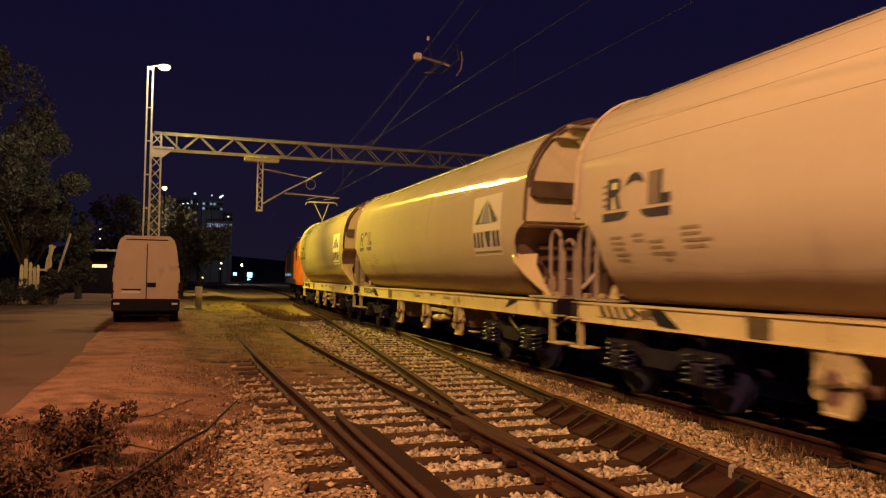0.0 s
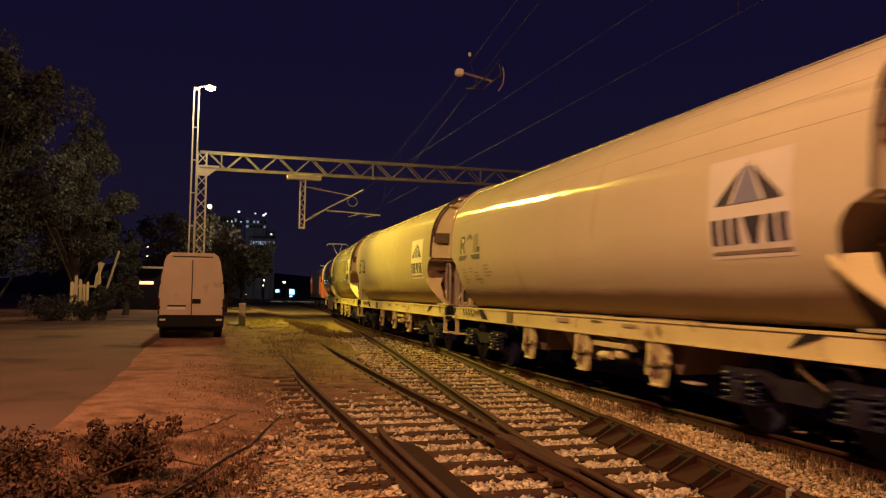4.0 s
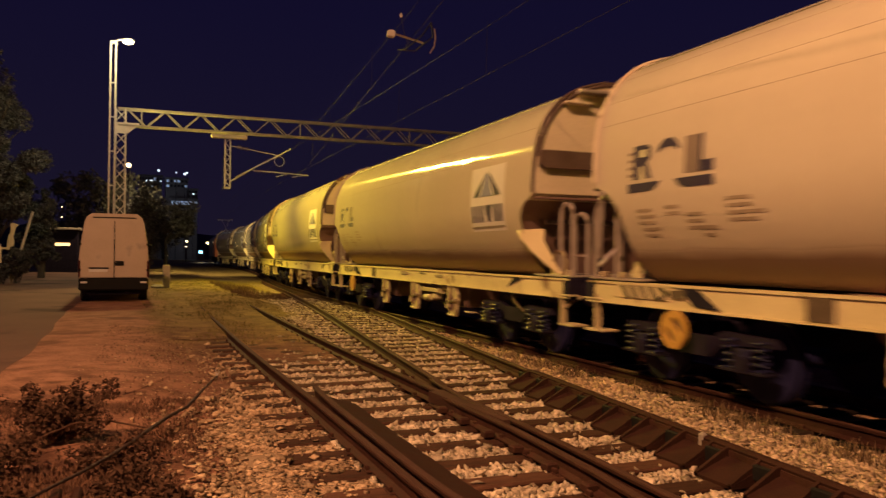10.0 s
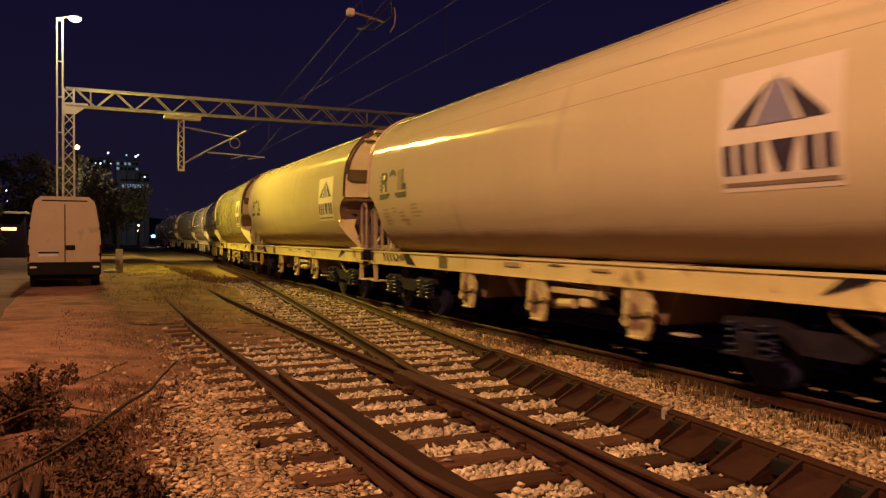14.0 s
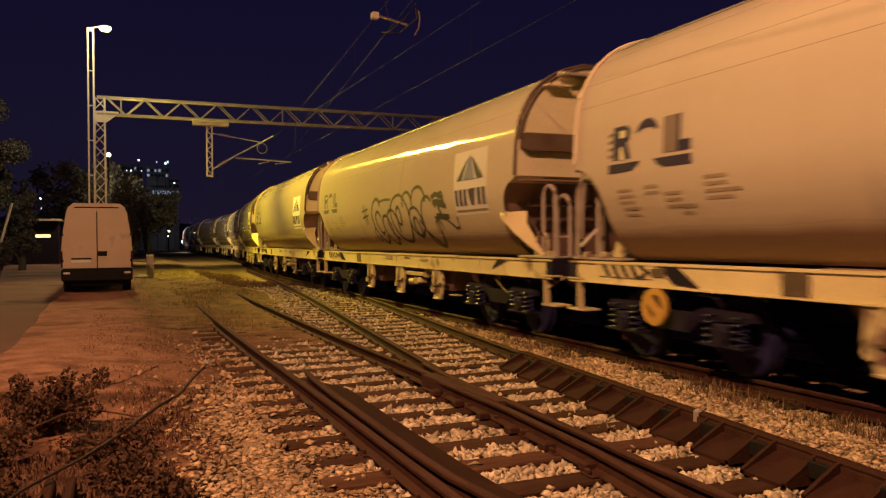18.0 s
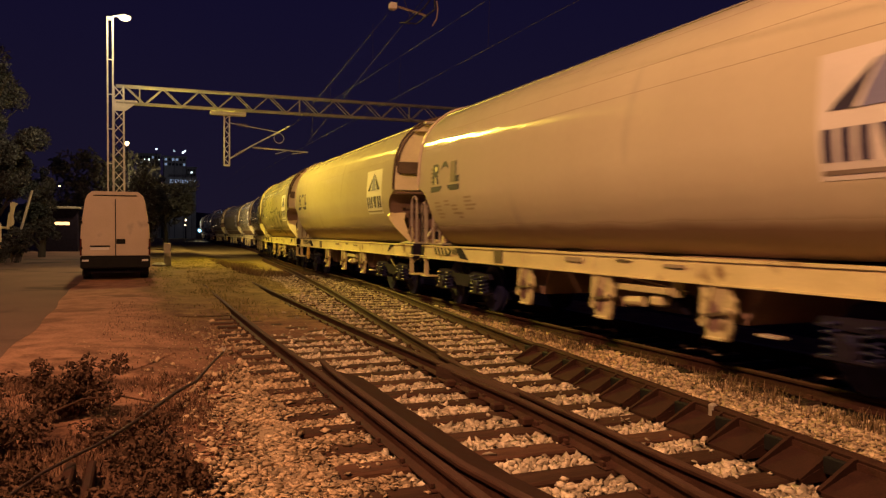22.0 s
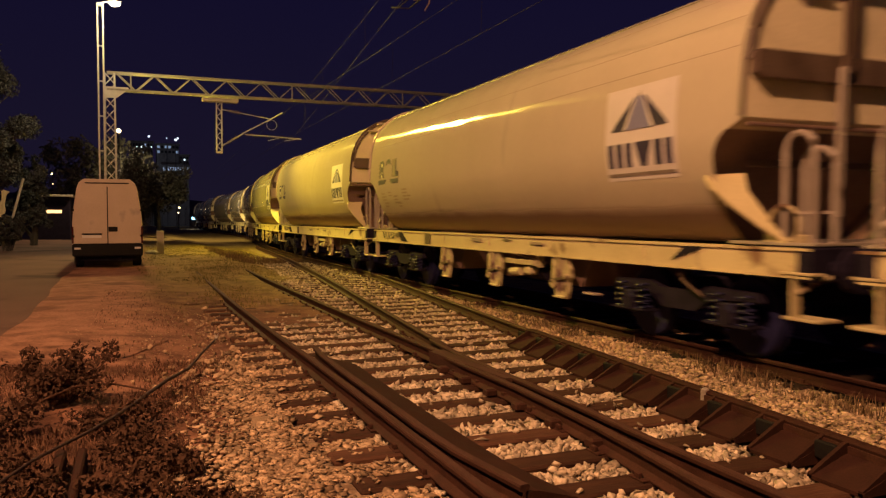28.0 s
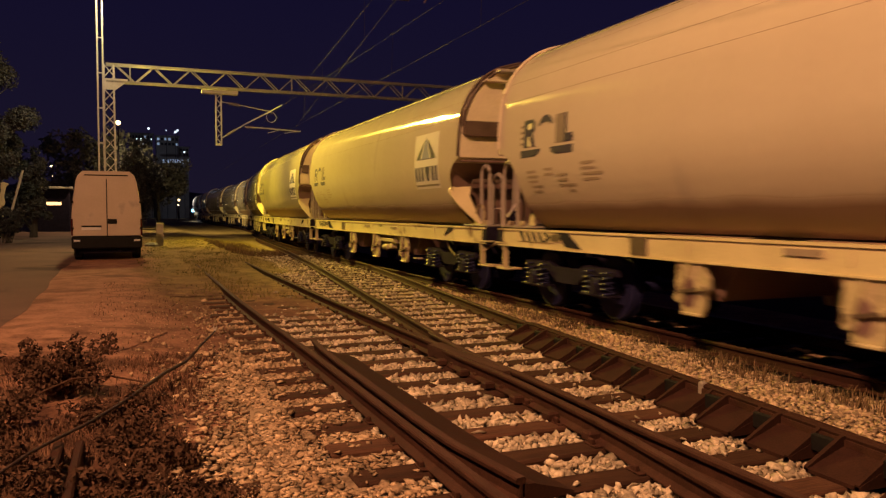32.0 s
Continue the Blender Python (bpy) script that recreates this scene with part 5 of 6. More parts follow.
# swollen overlapping outlines, then scribbles before and after them
def spray_loop(yc, zc, ry, rz, a0=0, a1=360, width=0.036):
    n = max(6, int(abs(a1 - a0) / 15))
    pts = []
    for k in range(n + 1):
        a = radians(a0 + (a1 - a0) * k / n)
        pts.append((yc + ry * (1 + 0.06 * math.sin(3 * a + yc)) * math.cos(a), zc + rz * math.sin(a)))
    spray_line(pts, width)


for loop in ((0.63, 2.06, 0.38, 0.54, 140, -140), (0.55, 2.02, 0.20, 0.27, 160, -130), (0.02, 1.88, 0.28, 0.30, 205, -60), (-0.45, 1.96, 0.34, 0.34, 215, -80),
             (-1.00, 2.08, 0.60, 0.53), (-0.95, 2.14, 0.14, 0.20), (-1.55, 2.40, 0.29, 0.24, -20, 185), (-2.24, 2.44, 0.40, 0.27, -25, 195),
             (-2.74, 1.96, 0.40, 0.52, 130, -190), (-1.95, 1.98, 0.36, 0.31, 200, -150), (-1.93, 1.86, 0.15, 0.21), (-0.05, 1.66, 0.22, 0.16, -20, -190)):
    spray_loop(*loop)
spray_line([(-2.20, 2.02), (-2.42, 1.72), (-2.80, 1.47)], 0.034)
spray_line([(0.35, 2.52), (-0.05, 2.55), (-0.50, 2.53)], 0.030)
spray_line([(0.85, 2.50), (0.55, 2.62), (0.30, 2.50)], 0.030)
for d in (-0.08, 0.08):
    spray_line([(1.50 + d, 1.98), (1.60 + d, 2.50)], 0.022)
    spray_line([(1.30, 2.30 + d), (1.80, 2.24 + d)], 0.022)
spray_loop(1.05, 1.72, 0.12, 0.16, 100, -200, 0.018)
for k, z in enumerate((2.44, 2.34, 2.26, 2.06)):
    spray_line([(-3.02 - 0.05 * k, z), (-3.25, z + 0.06 - 0.05 * (k % 2)), (-3.62 - 0.06 * k, z - 0.03)], 0.050)
spray_loop(-3.50, 2.42, 0.13, 0.10, 0, 360, 0.026)
spray_line([(-3.30, 2.36), (-3.42, 2.10), (-3.58, 1.98)], 0.045)
spray_line([(-3.05, 2.04), (-3.60, 2.00), (-3.95, 1.80), (-4.10, 1.82), (-4.14, 2.02)], 0.026)
spray_loop(-3.16, 1.84, 0.16, 0.16, 200, -60, 0.020)
for n, w in enumerate(wagons):
    if n == 8:
        tagged(w, "pale grey grain hopper wagon with black spray scrawl, rolling along")
    if n in (5, 6, 9):
        tagged(w, "pale grey grain hopper wagon with yellow brake wheel, rolling along")

# ---- locomotive ----


def make_loco():
    e = thing("locomotive", "dark blue electric locomotive with orange ends pulling the wagons", "locomotive")
    prof = [(-1.45, 1.1), (-1.5, 1.5), (-1.5, 2.9), (-1.42, 3.4), (-1.1, 3.75), (-0.5, 3.88), (0.5, 3.88), (1.1, 3.75), (1.42, 3.4), (1.5, 2.9), (1.5, 1.5), (1.45, 1.1)]
    part("body", Build().loft([[(x, y, z) for x, z in prof] for y in (-6.4, 6.4)]), "loco_blue", e)
    for s in (-1, 1):
        cab = Build().loft([[(x, s * 6.4, z) for x, z in prof], [(x * 0.99, s * 7.2, z) for x, z in prof], [(x * 0.93, s * (7.75 - 0.22 * max(z - 2.2, 0)), z) for x, z in prof]])
        part("cab", cab, "loco_orange", e, "orange cab end")
        part("windscreen", Build().box(-1.05, 1.05, s * 7.48 - 0.08, s * 7.48 + 0.08, 2.55, 3.25, 0.03), "glass_dark", e)
        for q in (-1, 1):
            part("cab_window", Build().box(min(q * 1.47, q * 1.515), max(q * 1.47, q * 1.515), s * 6.9 - 0.3, s * 6.9 + 0.3, 2.4, 3.1, 0.02), "glass_dark", e)
            part("side_band", Build().box(min(q * 1.49, q * 1.512), max(q * 1.49, q * 1.512), s * 5.4 - 0.9, s * 5.4 + 0.9, 1.4, 3.0, 0.01), "loco_orange", e)
            part("buffer", Build().disc((q * 0.875, s * 8.0, 1.06), "y", 0.22, 0.3, 14), "under", e)
        b = part("bogie", Build().box(-1.2, 1.2, s * 3.9 - 1.9, s * 3.9 + 1.9, 0.5, 0.95, 0.05), "under", e)
        for yw in (-1.35, 1.35):
            for q in (-0.75, 0.75):
                part("wheel", Build().disc((q, s * 3.9 + yw, 0.62), "x", 0.62, 0.12, 20), "wheel_steel", b)
        if s < 0:
            pan = Build().bar((0.0, -4.4, 3.95), (0.0, -5.5, 4.75), 0.07)
            for q in (-1, 1):
                pan.bar((0, -5.5, 4.75), (q * 0.42, -4.7, 5.80), 0.035)
                pan.tube([(q * 0.70, -4.7, 5.86), (q * 0.85, -4.7, 5.82), (q * 0.92, -4.7, 5.68)], 0.025, 6)
            for yy in (-4.85, -4.55):
                pan.bar((-0.72, yy, 5.86), (0.72, yy, 5.86), 0.045)
            part("pantograph", pan, "galvanised", e, "raised pantograph touching the wire")
        else:
            pan = Build().bar((-0.5, 4.2, 3.95), (-0.3, 5.4, 4.2), 0.05).bar((0.5, 4.2, 3.95), (0.3, 5.4, 4.2), 0.05).bar((-0.8, 4.3, 4.22), (0.8, 4.3, 4.22), 0.06)
            part("pantograph", pan, "galvanised", e, "folded pantograph")
        part("roof_box", Build().box(-0.6, 0.6, s * 1.8 - 1.2, s * 1.8 + 1.2, 3.86, 4.1, 0.05), "loco_blue", e)
    return e


loco = make_loco()

# ---- gantry, lamp mast and overhead wires ----


def lattice_mast(parent, x0, x1, y0, y1, top, name="mast_chord", n=15):
    legs = [(x0, y0), (x1, y0), (x1, y1), (x0, y1)]
    tx = 0.06
    for i, (x, y) in enumerate(legs):
        part(name, Build().bar((x, y, -0.15), (x + (tx if x == x0 else -tx) * 0.4, y, top), 0.075), "galvanised", parent)
    for a, b in ((0, 1), (1, 2), (2, 3), (3, 0)):
        for k in range(n):
            za, zb = top * k / n, top * (k + 1) / n
            p, q = (legs[a], legs[b]) if k % 2 else (legs[b], legs[a])
            part("lacing_bar", Build().bar((p[0], p[1], za), (q[0], q[1], zb), 0.04), "galvanised", parent)


def make_gantry(y):
    e = thing("catenary_gantry", "galvanised steel lattice portal gantry spanning the tracks", "gantry", at=pose(0, y, 0))
    lattice_mast(e, -1.12, -0.66, -0.22, 0.22, 8.15)
    lattice_mast(e, 20.4, 20.9, -0.22, 0.22, 8.15)
    for z in (7.38, 8.15):
        for yy in (-0.22, 0.22):
            part("beam_chord", Build().bar((-1.0, yy, z), (20.8, yy, z), 0.075), "galvanised_dim", e)
    n = 26
    for yy in (-0.22, 0.22):
        for k in range(n):
            xa, xb = -0.6 + 21.0 * k / n, -0.6 + 21.0 * (k + 1) / n
            za, zb = (7.38, 8.15) if k % 2 else (8.15, 7.38)
            part("beam_diagonal", Build().bar((xa, yy, za), (xb, yy, zb), 0.042), "galvanised_dim", e)
    for k in range(0, n, 2):
        x = -0.6 + 21.0 * k / n
        part("beam_strut", Build().bar((x, -0.22, 7.38), (x, 0.22, 7.38), 0.05), "galvanised_dim", e)
    for x in (0.0, 7.3, 13.0):
        part("beam_post", Build().bar((x, -0.22, 7.38), (x, -0.22, 8.15), 0.06), "galvanised_dim", e)
    part("knee_plate", Build().prism([(-1.1, 7.0), (-0.6, 7.0), (-0.1, 7.42), (-0.1, 7.5), (-1.1, 7.5)], "y", -0.25, -0.21), "galvanised", e)
    # drop post with the cantilever for the main track
    part("drop_bracket", Build().box(3.1, 4.75, -0.20, 0.20, 7.10, 7.28, 0.02), "galvanised", e)
    for x in (3.74, 3.98):
        part("drop_post", Build().box(x - 0.03, x + 0.03, -0.09, 0.0, 4.72, 7.12, 0.01), "galvanised", e)
    part("drop_foot", Build().box(3.71, 4.01, -0.09, 0.0, 4.68, 4.78, 0.01), "galvanised", e)
    for k in range(10):
        za, zb = 4.8 + 0.23 * k, 5.03 + 0.23 * k
        xa, xb = (3.75, 3.97) if k % 2 else (3.97, 3.75)
        part("drop_lacing", Build().bar((xa, -0.05, za), (xb, -0.05, zb), 0.035), "galvanised", e)
    part("cantilever_tube", Build().tube([(4.0, -0.05, 5.05), (5.1, -0.05, 5.75), (6.35, -0.05, 6.45), (6.85, -0.05, 6.75)], 0.032, 8), "galvanised", e)
    part("cantilever_tube", Build().tube([(4.0, -0.05, 6.75), (4.9, -0.05, 6.62), (6.35, -0.05, 6.40)], 0.022, 8), "galvanised", e)
    for i in range(6):
        part("insulator_disc", Build().disc((4.35 + 0.09 * i, -0.05, 6.70 - 0.013 * i), "x", 0.075, 0.035, 12), "porcelain", e)
        part("insulator_disc", Build().disc((4.25 + 0.076 * i, -0.05, 5.21 + 0.048 * i), "x", 0.075, 0.035, 12), "porcelain", e)
    part("registration_tube", Build().tube([(5.05, -0.05, 5.62), (6.2, -0.05, 5.58), (7.75, -0.05, 5.50)], 0.03, 8), "galvanised", e)
    part("registration_arm", Build().tube([(7.6, -0.05, 5.50), (6.95, -0.05, 5.38)], 0.018, 6), "galvanised", e)
    part("registration_arm", Build().tube([(6.7, -0.05, 5.52), (6.15, -0.05, 5.36)], 0.018, 6), "galvanised", e)
    part("wire_ring", Build().tube([(6.32 + 0.24 * math.cos(a * 0.4488), -0.1, 6.12 + 0.24 * math.sin(a * 0.4488)) for a in range(15)], 0.013, 5), "galvanised", e, "steel wire ring")
    for i in range(5):
        part("insulator", Build().disc((5.15 + 0.07 * i, -0.05, 5.615), "x", 0.06, 0.03, 10), "porcelain", e)
    return e


gantry = make_gantry(38.0)


def make_lamp_mast(m, up=0.0):
    e = thing("lamp_mast", "tall slim twin-leg lamp mast with a lit lamp", "street lamp", "yard lamp masts", at=m)
    for x in (-1.35, -1.13):
        part("mast_leg", Build().bar((x, -0.35, -0.15), (x + 0.02, -0.35, 11.05 + up), 0.07), "galvanised", e)
    for k in range(6):
        part("rung", Build().bar((-1.35, -0.35, 1.5 + k * 1.55), (-1.13, -0.35, 1.5 + k * 1.55), 0.045), "galvanised", e)
    part("mast_cap", Build().box(-1.37, -1.07, -0.42, -0.28, 11.0, 11.16, 0.02), "galvanised", e)
    part("lamp_arm", Build().tube([(-1.25, -0.35, 11.12), (-1.0, -0.3, 11.22), (-0.8, -0.25, 11.26)], 0.035, 8), "galvanised", e)
    part("lamp_head", Build().loft([[(-0.92, -0.16, 11.26), (-0.92, 0.0, 11.26), (-0.92, 0.0, 11.32), (-0.92, -0.16, 11.32)], [(-0.65, -0.24, 11.24), (-0.65, 0.06, 11.24), (-0.65, 0.02, 11.38), (-0.65, -0.2, 11.38)], [(-0.35, -0.2, 11.26), (-0.35, 0.02, 11.26), (-0.35, 0.0, 11.33), (-0.35, -0.18, 11.33)]]), "galvanised", e)
    g = Build()
    g.loft([[(-0.62 + 1.5 * r * math.cos(a * 0.5236), -0.1 + r * math.sin(a * 0.5236), z) for a in range(12)] for r, z in ((0.03, 11.10), (0.10, 11.13), (0.15, 11.18), (0.16, 11.25))])
    b = part("lamp_glass", g, "lamp_glow", e, "glowing yellow lamp glass", smooth=True)
    b.visible_shadow = False
    for ob in e.children:
        if ob.name.split(".")[0] in ("mast_cap", "lamp_arm", "lamp_head", "lamp_glass"):
            ob.location.z += up
    return e


lamp_mast = make_lamp_mast(pose(0, 38, 0))
# unseen mast added to carry the inferred near lamp
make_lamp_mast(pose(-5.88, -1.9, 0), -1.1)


def wire(name, pts, label, r=0.0045, sag=0.0):
    fine = []
    for (a, b) in zip(pts, pts[1:]):
        for i in range(10):
            u = i / 10
            p = Vector(a).lerp(Vector(b), u)
            p.z -= sag * 4 * u * (1 - u)
            fine.append(tuple(p))
    fine.append(pts[-1])
    return tagged(part(name, Build().tube(fine, r, 5), "wire"), label, "overhead wire")


wire("contact_wire", [(6.75, -14, 5.52), (6.9, 38, 5.40), (8.2, 88, 5.4)], "straight copper contact wire above the main track")
wire("messenger_wire", [(6.95, -14, 6.55), (6.85, 38, 6.72), (8.2, 88, 6.7)], "sagging messenger wire above the main track", 0.0045, 0.12)
wire("contact_wire", [(2.2, -10, 5.5), (4.2, 10.5, 5.45), (7.3, 38, 5.45)], "straight copper contact wire above the crossover")
wire("messenger_wire", [(2.4, -10, 6.4), (4.9, 14.5, 6.35), (6.85, 38, 6.6)], "messenger wire above the crossover", 0.0045, 0.08)
for y in (4, 9, 15, 21, 27, 33):
    wire("dropper", [(6.93 - 0.002 * y, y, 5.48), (6.93, y, 6.66)], "thin dropper between the overhead wires", 0.004)
for y in (9, 17, 25, 31):
    x = 4.2 + 0.1127 * (y - 10.5)
    wire("dropper", [(x, y, 5.45), (x, y, 6.3)], "thin dropper between the overhead wires", 0.004)

section = thing("section_insulator", "section insulator with pale block and curved runners on the wires", "insulator", at=pose(4.45, 13.0, 5.42))
part("block", Build().box(-0.39, -0.26, -0.06, 0.06, 0.05, 0.18, 0.02), "concrete", section, "pale square counterweight block")
part("link", Build().bar((-0.24, 0, 0.12), (0.35, 0.2, 0.08), 0.03), "porcelain", section)
for s in (-1, 1):
    part("runner", Build().tube([(0.1, -0.9, 0.12), (0.18 + 0.1 * s, -0.5, 0.0), (0.2 + 0.1 * s, 0.5, 0.0), (0.1, 0.9, 0.1)], 0.012, 6), "wire", section)
part("hanger", Build().tube([(0.17, 0.95, 0.78), (0.10, 0.6, 0.40), (0.1, 0.3, 0.05)], 0.006, 5), "wire", section)
part("horn", Build().tube([(0.42, 0.0, -0.15), (0.52, 0.05, 0.0), (0.54, 0.05, 0.18), (0.50, 0.0, 0.3)], 0.013, 6), "porcelain", section)
part("strain_insulator", Build().tube([(0.12, 0.80, 0.72), (0.17, 0.95, 0.78), (0.22, 1.10, 0.85)], 0.028, 8), "concrete", section)

# ---- parked van ----


def make_van(m):
    e = thing("delivery_van", "white high-roof panel van parked with closed rear doors", "van", at=m)
    prof = [(-0.98, 0.50), (-1.0, 0.66), (-1.0, 1.35), (-0.97, 1.75), (-0.86, 2.45), (-0.80, 2.62), (-0.66, 2.74), (0.66, 2.74), (0.80, 2.62), (0.86, 2.45), (0.97, 1.75), (1.0, 1.35), (1.0, 0.66), (0.98, 0.50)]
    rings = [[(x * 0.985, 0.0, z) for x, z in prof], [(x, 0.06, z) for x, z in prof], [(x, 4.3, z) for x, z in prof], [(x * 0.96, 5.0, min(z, 2.2)) for x, z in prof], [(x * 0.9, 5.9, min(z, 1.15)) for x, z in prof]]
    part("body", Build().loft(rings), "van_paint", e)
    for s in (-1, 1):
        a0, a1 = (0.012, 0.95) if s > 0 else (-0.95, -0.012)
        t0, t1 = (0.012, 0.76) if s > 0 else (-0.76, -0.012)
        d = Build().loft([[(a0, -0.03, 0.76), (a1, -0.03, 0.76), (a1, -0.03, 1.4), (t1, -0.03, 2.52), (t0, -0.03, 2.52), (a0, -0.03, 1.4)], [(a0, 0.0, 0.76), (a1, 0.0, 0.76), (a1, 0.0, 1.4), (t1, 0.0, 2.52), (t0, 0.0, 2.52), (a0, 0.0, 1.4)]])
        door = part("rear_door", d, "van_paint", e, "white windowless rear door")
        for z in (0.95, 1.75):
            part("hinge", Build().box(min(s * 0.93, s * 1.0), max(s * 0.93, s * 1.0), -0.06, 0.02, z, z + 0.07, 0.01), "plastic_black", door)
        part("tail_lamp", Build().box(min(s * 0.955, s * 1.005), max(s * 0.955, s * 1.005), -0.03, 0.06, 0.76, 1.28, 0.015), "lens_red", e, "dark red tail lamp")
        part("reflector", Build().box(s * 0.85 - 0.09, s * 0.85 + 0.09, -0.115, -0.09, 0.58, 0.64, 0.01), "plate_white", e, "pale reflector")
        part("wheel", Build().disc((s * 0.84, 0.95, 0.34), "x", 0.34, 0.24, 22), "rubber", e)
        part("wheel", Build().disc((s * 0.84, 4.7, 0.34), "x", 0.34, 0.24, 22), "rubber", e)
        part("mud_flap", Build().box(s * 0.84 - 0.13, s * 0.84 + 0.13, 0.50, 0.53, 0.12, 0.5, 0.005), "rubber", e)
        part("wing_mirror", Build().box(min(s * 1.02, s * 1.2), max(s * 1.02, s * 1.2), 4.35, 4.45, 1.45, 1.85, 0.03), "plastic_black", e)
    part("bumper", Build().box(-1.0, 1.0, -0.10, 0.10, 0.36, 0.75, 0.04), "plastic_black", e, "black plastic rear bumper")
    part("roof_strip", Build().box(-0.62, 0.62, -0.035, 0.0, 2.60, 2.63, 0.008), "plastic_black", e, "dark strip above the doors")
    part("number_plate", Build().box(-0.72, -0.18, -0.045, -0.025, 0.93, 1.04), "plate_white", e, "plate with plain dark bar")
    part("plate_bar", Build().box(-0.72, -0.16, -0.056, -0.044, 1.02, 1.07), "plastic_black", e)
    part("door_handle", Build().box(0.02, 0.28, -0.05, -0.025, 1.12, 1.27, 0.02), "plastic_black", e)
    # black strip drawn as the gap between the doors
    part("number_lamp", Build().box(-0.015, 0.015, -0.035, -0.02, 0.66, 2.5), "plastic_black", e, "dark gap between the doors")
    part("chassis", Build().box(-0.8, 0.8, 0.15, 5.6, 0.22, 0.45, 0.03), "under", e)
    part("exhaust", Build().tube([(0.35, -0.06, 0.28), (0.35, 1.0, 0.28)], 0.035, 8), "under", e)
    return e


van = make_van(pose(-0.73, 25.9, ground_z(-0.73, 26.5) + 0.012, 0, 0, 1.0))

# ---- marker post, stones, cable, buried rails ----
post = thing("marker_post", "short pale concrete marker post on the grass verge", "post", at=pose(1.12, 36.6, ground_z(1.1, 36.6)))
part("shaft", Build().box(-0.15, 0.15, -0.1, 0.1, -0.1, 1.0, 0.02), "concrete", post)
part("cap", Build().box(-0.16, 0.16, -0.11, 0.11, 1.0, 1.04, 0.015), "concrete", post)
tagged(part("white_stone", Build().loft([[(0.75 + r * math.cos(a * 1.047) * 1.5, 36.0 + r * math.sin(a * 1.047), z) for a in range(6)] for r, z in ((0.16, 0.0), (0.2, 0.1), (0.1, 0.19))]), "concrete"), "pale stone lying by the marker post", "stone")

CABLE = [(0.93, 9.95, 0.06), (0.70, 9.2, 0.02), (0.50, 8.4, 0.0), (0.27, 7.7, 0.04), (0.115, 7.05, 0.08), (-0.01, 6.58, 0.10), (-0.15, 6.19, 0.10), (-0.32, 5.78, 0.10), (-0.47, 5.49, 0.10), (-0.60, 5.22, 0.10), (-0.78, 4.85, 0.06), (-1.1, 4.3, -0.1)]
b = Build().tube([(x, y, max(z, ground_z(x, y) + 0.03)) for x, y, z in CABLE], [0.009, 0.014, 0.016, 0.017, 0.017, 0.016, 0.013, 0.012, 0.011, 0.010, 0.009, 0.009], 8)
tagged(part("cable", b, "cable", smooth=True), "thick dark cable end curving up out of the dirt", "cable")
b = Build().tube([(0.09, 7.5, 0.0), (-0.2, 7.5, 0.08), (-0.5, 7.3, 0.12), (-0.9, 6.9, 0.03)], 0.009, 6)
tagged(part("frayed_end", Build().tube([(0.93, 9.95, 0.06), (0.97, 10.05, 0.12)], [0.012, 0.004], 5).tube([(0.93, 9.95, 0.06), (0.92, 10.06, 0.13)], [0.010, 0.003], 5), "concrete", smooth=True), "pale frayed tip of the cable", "cable end")
tagged(part("dry_twig", b, "weed"), "thin dry twig beside the cable", "twig")
for x0, x1 in ((-0.50, -0.435), (-0.37, -0.315)):
    stub = Build().box(x0, x1, 3.6, 5.6, -0.12, 0.05, 0.012)
    tagged(part("rail_stub", stub, "rust_dark"), "rusty steel bar half buried among weeds", "steel bar", "half buried bars")

# ---- plants ----


def blades(name, places, height, width, mat, label, seed, lean=0.5):
    r = np.random.RandomState(seed)
    n = len(places)
    ang = r.uniform(0, 6.283, n)
    h = height * r.uniform(0.4, 1.3, n)
    w = width * r.uniform(0.6, 1.3, n)
    d = np.stack([np.cos(ang), np.sin(ang), 0 * ang], 1)
    side = np.stack([-np.sin(ang), np.cos(ang), 0 * ang], 1)
    tip = places + d * (h * lean * r.uniform(0, 1, n))[:, None] + np.stack([0 * h, 0 * h, h], 1)
    mid = places + d * (h * lean * 0.2)[:, None] + np.stack([0 * h, 0 * h, 0.55 * h], 1)
    v = np.stack([places - side * w[:, None], places + side * w[:, None], mid + side * w[:, None] * 0.7, mid - side * w[:, None] * 0.7, tip], 1).reshape(-1, 3)
    base = 5 * np.arange(n)[:, None]
    f = np.concatenate([base + [0, 1, 2], base + [0, 2, 3], base + [3, 2, 4]])
    ob = new(name, big_mesh(name, v, f, mat))
    return tagged(ob, label, "grass", kind="stuff")


def scatter(n, fx0, fx1, y0, y1, seed, clump=0.0, keep=None):
    r = np.random.RandomState(seed)
    out = []
    while len(out) < n:
        y = r.uniform(y0, y1)
        x = r.uniform(fx0(y), fx1(y))
        if clump and noise.noise((x * 1.1, y * 0.8, seed)) < r.uniform(-clump, clump):
            continue
        if keep and not keep(x, y):
            continue
        out.append((x, y, ground_z(x, y)))
    return np.array(out)


fade = random.Random(77)
blades("verge_grass", scatter(11000, lambda y: 0.1, lambda y: min(cross_x(y) - 0.95, 5.2), 12.5, 50, 21, 0.35, lambda x, y: fade.random() < min(1, (y - 12.0) / 11) * min(1, x / 1.6)), 0.055, 0.008, "grass", "short green grass on the verge", 31)
blades("verge_grass", scatter(2600, lambda y: 3.4, lambda y: 5.3, 29, 42, 22, 0.3), 0.16, 0.012, "dry_grass", "tuft of pale dry grass lit by the lamp", 32)
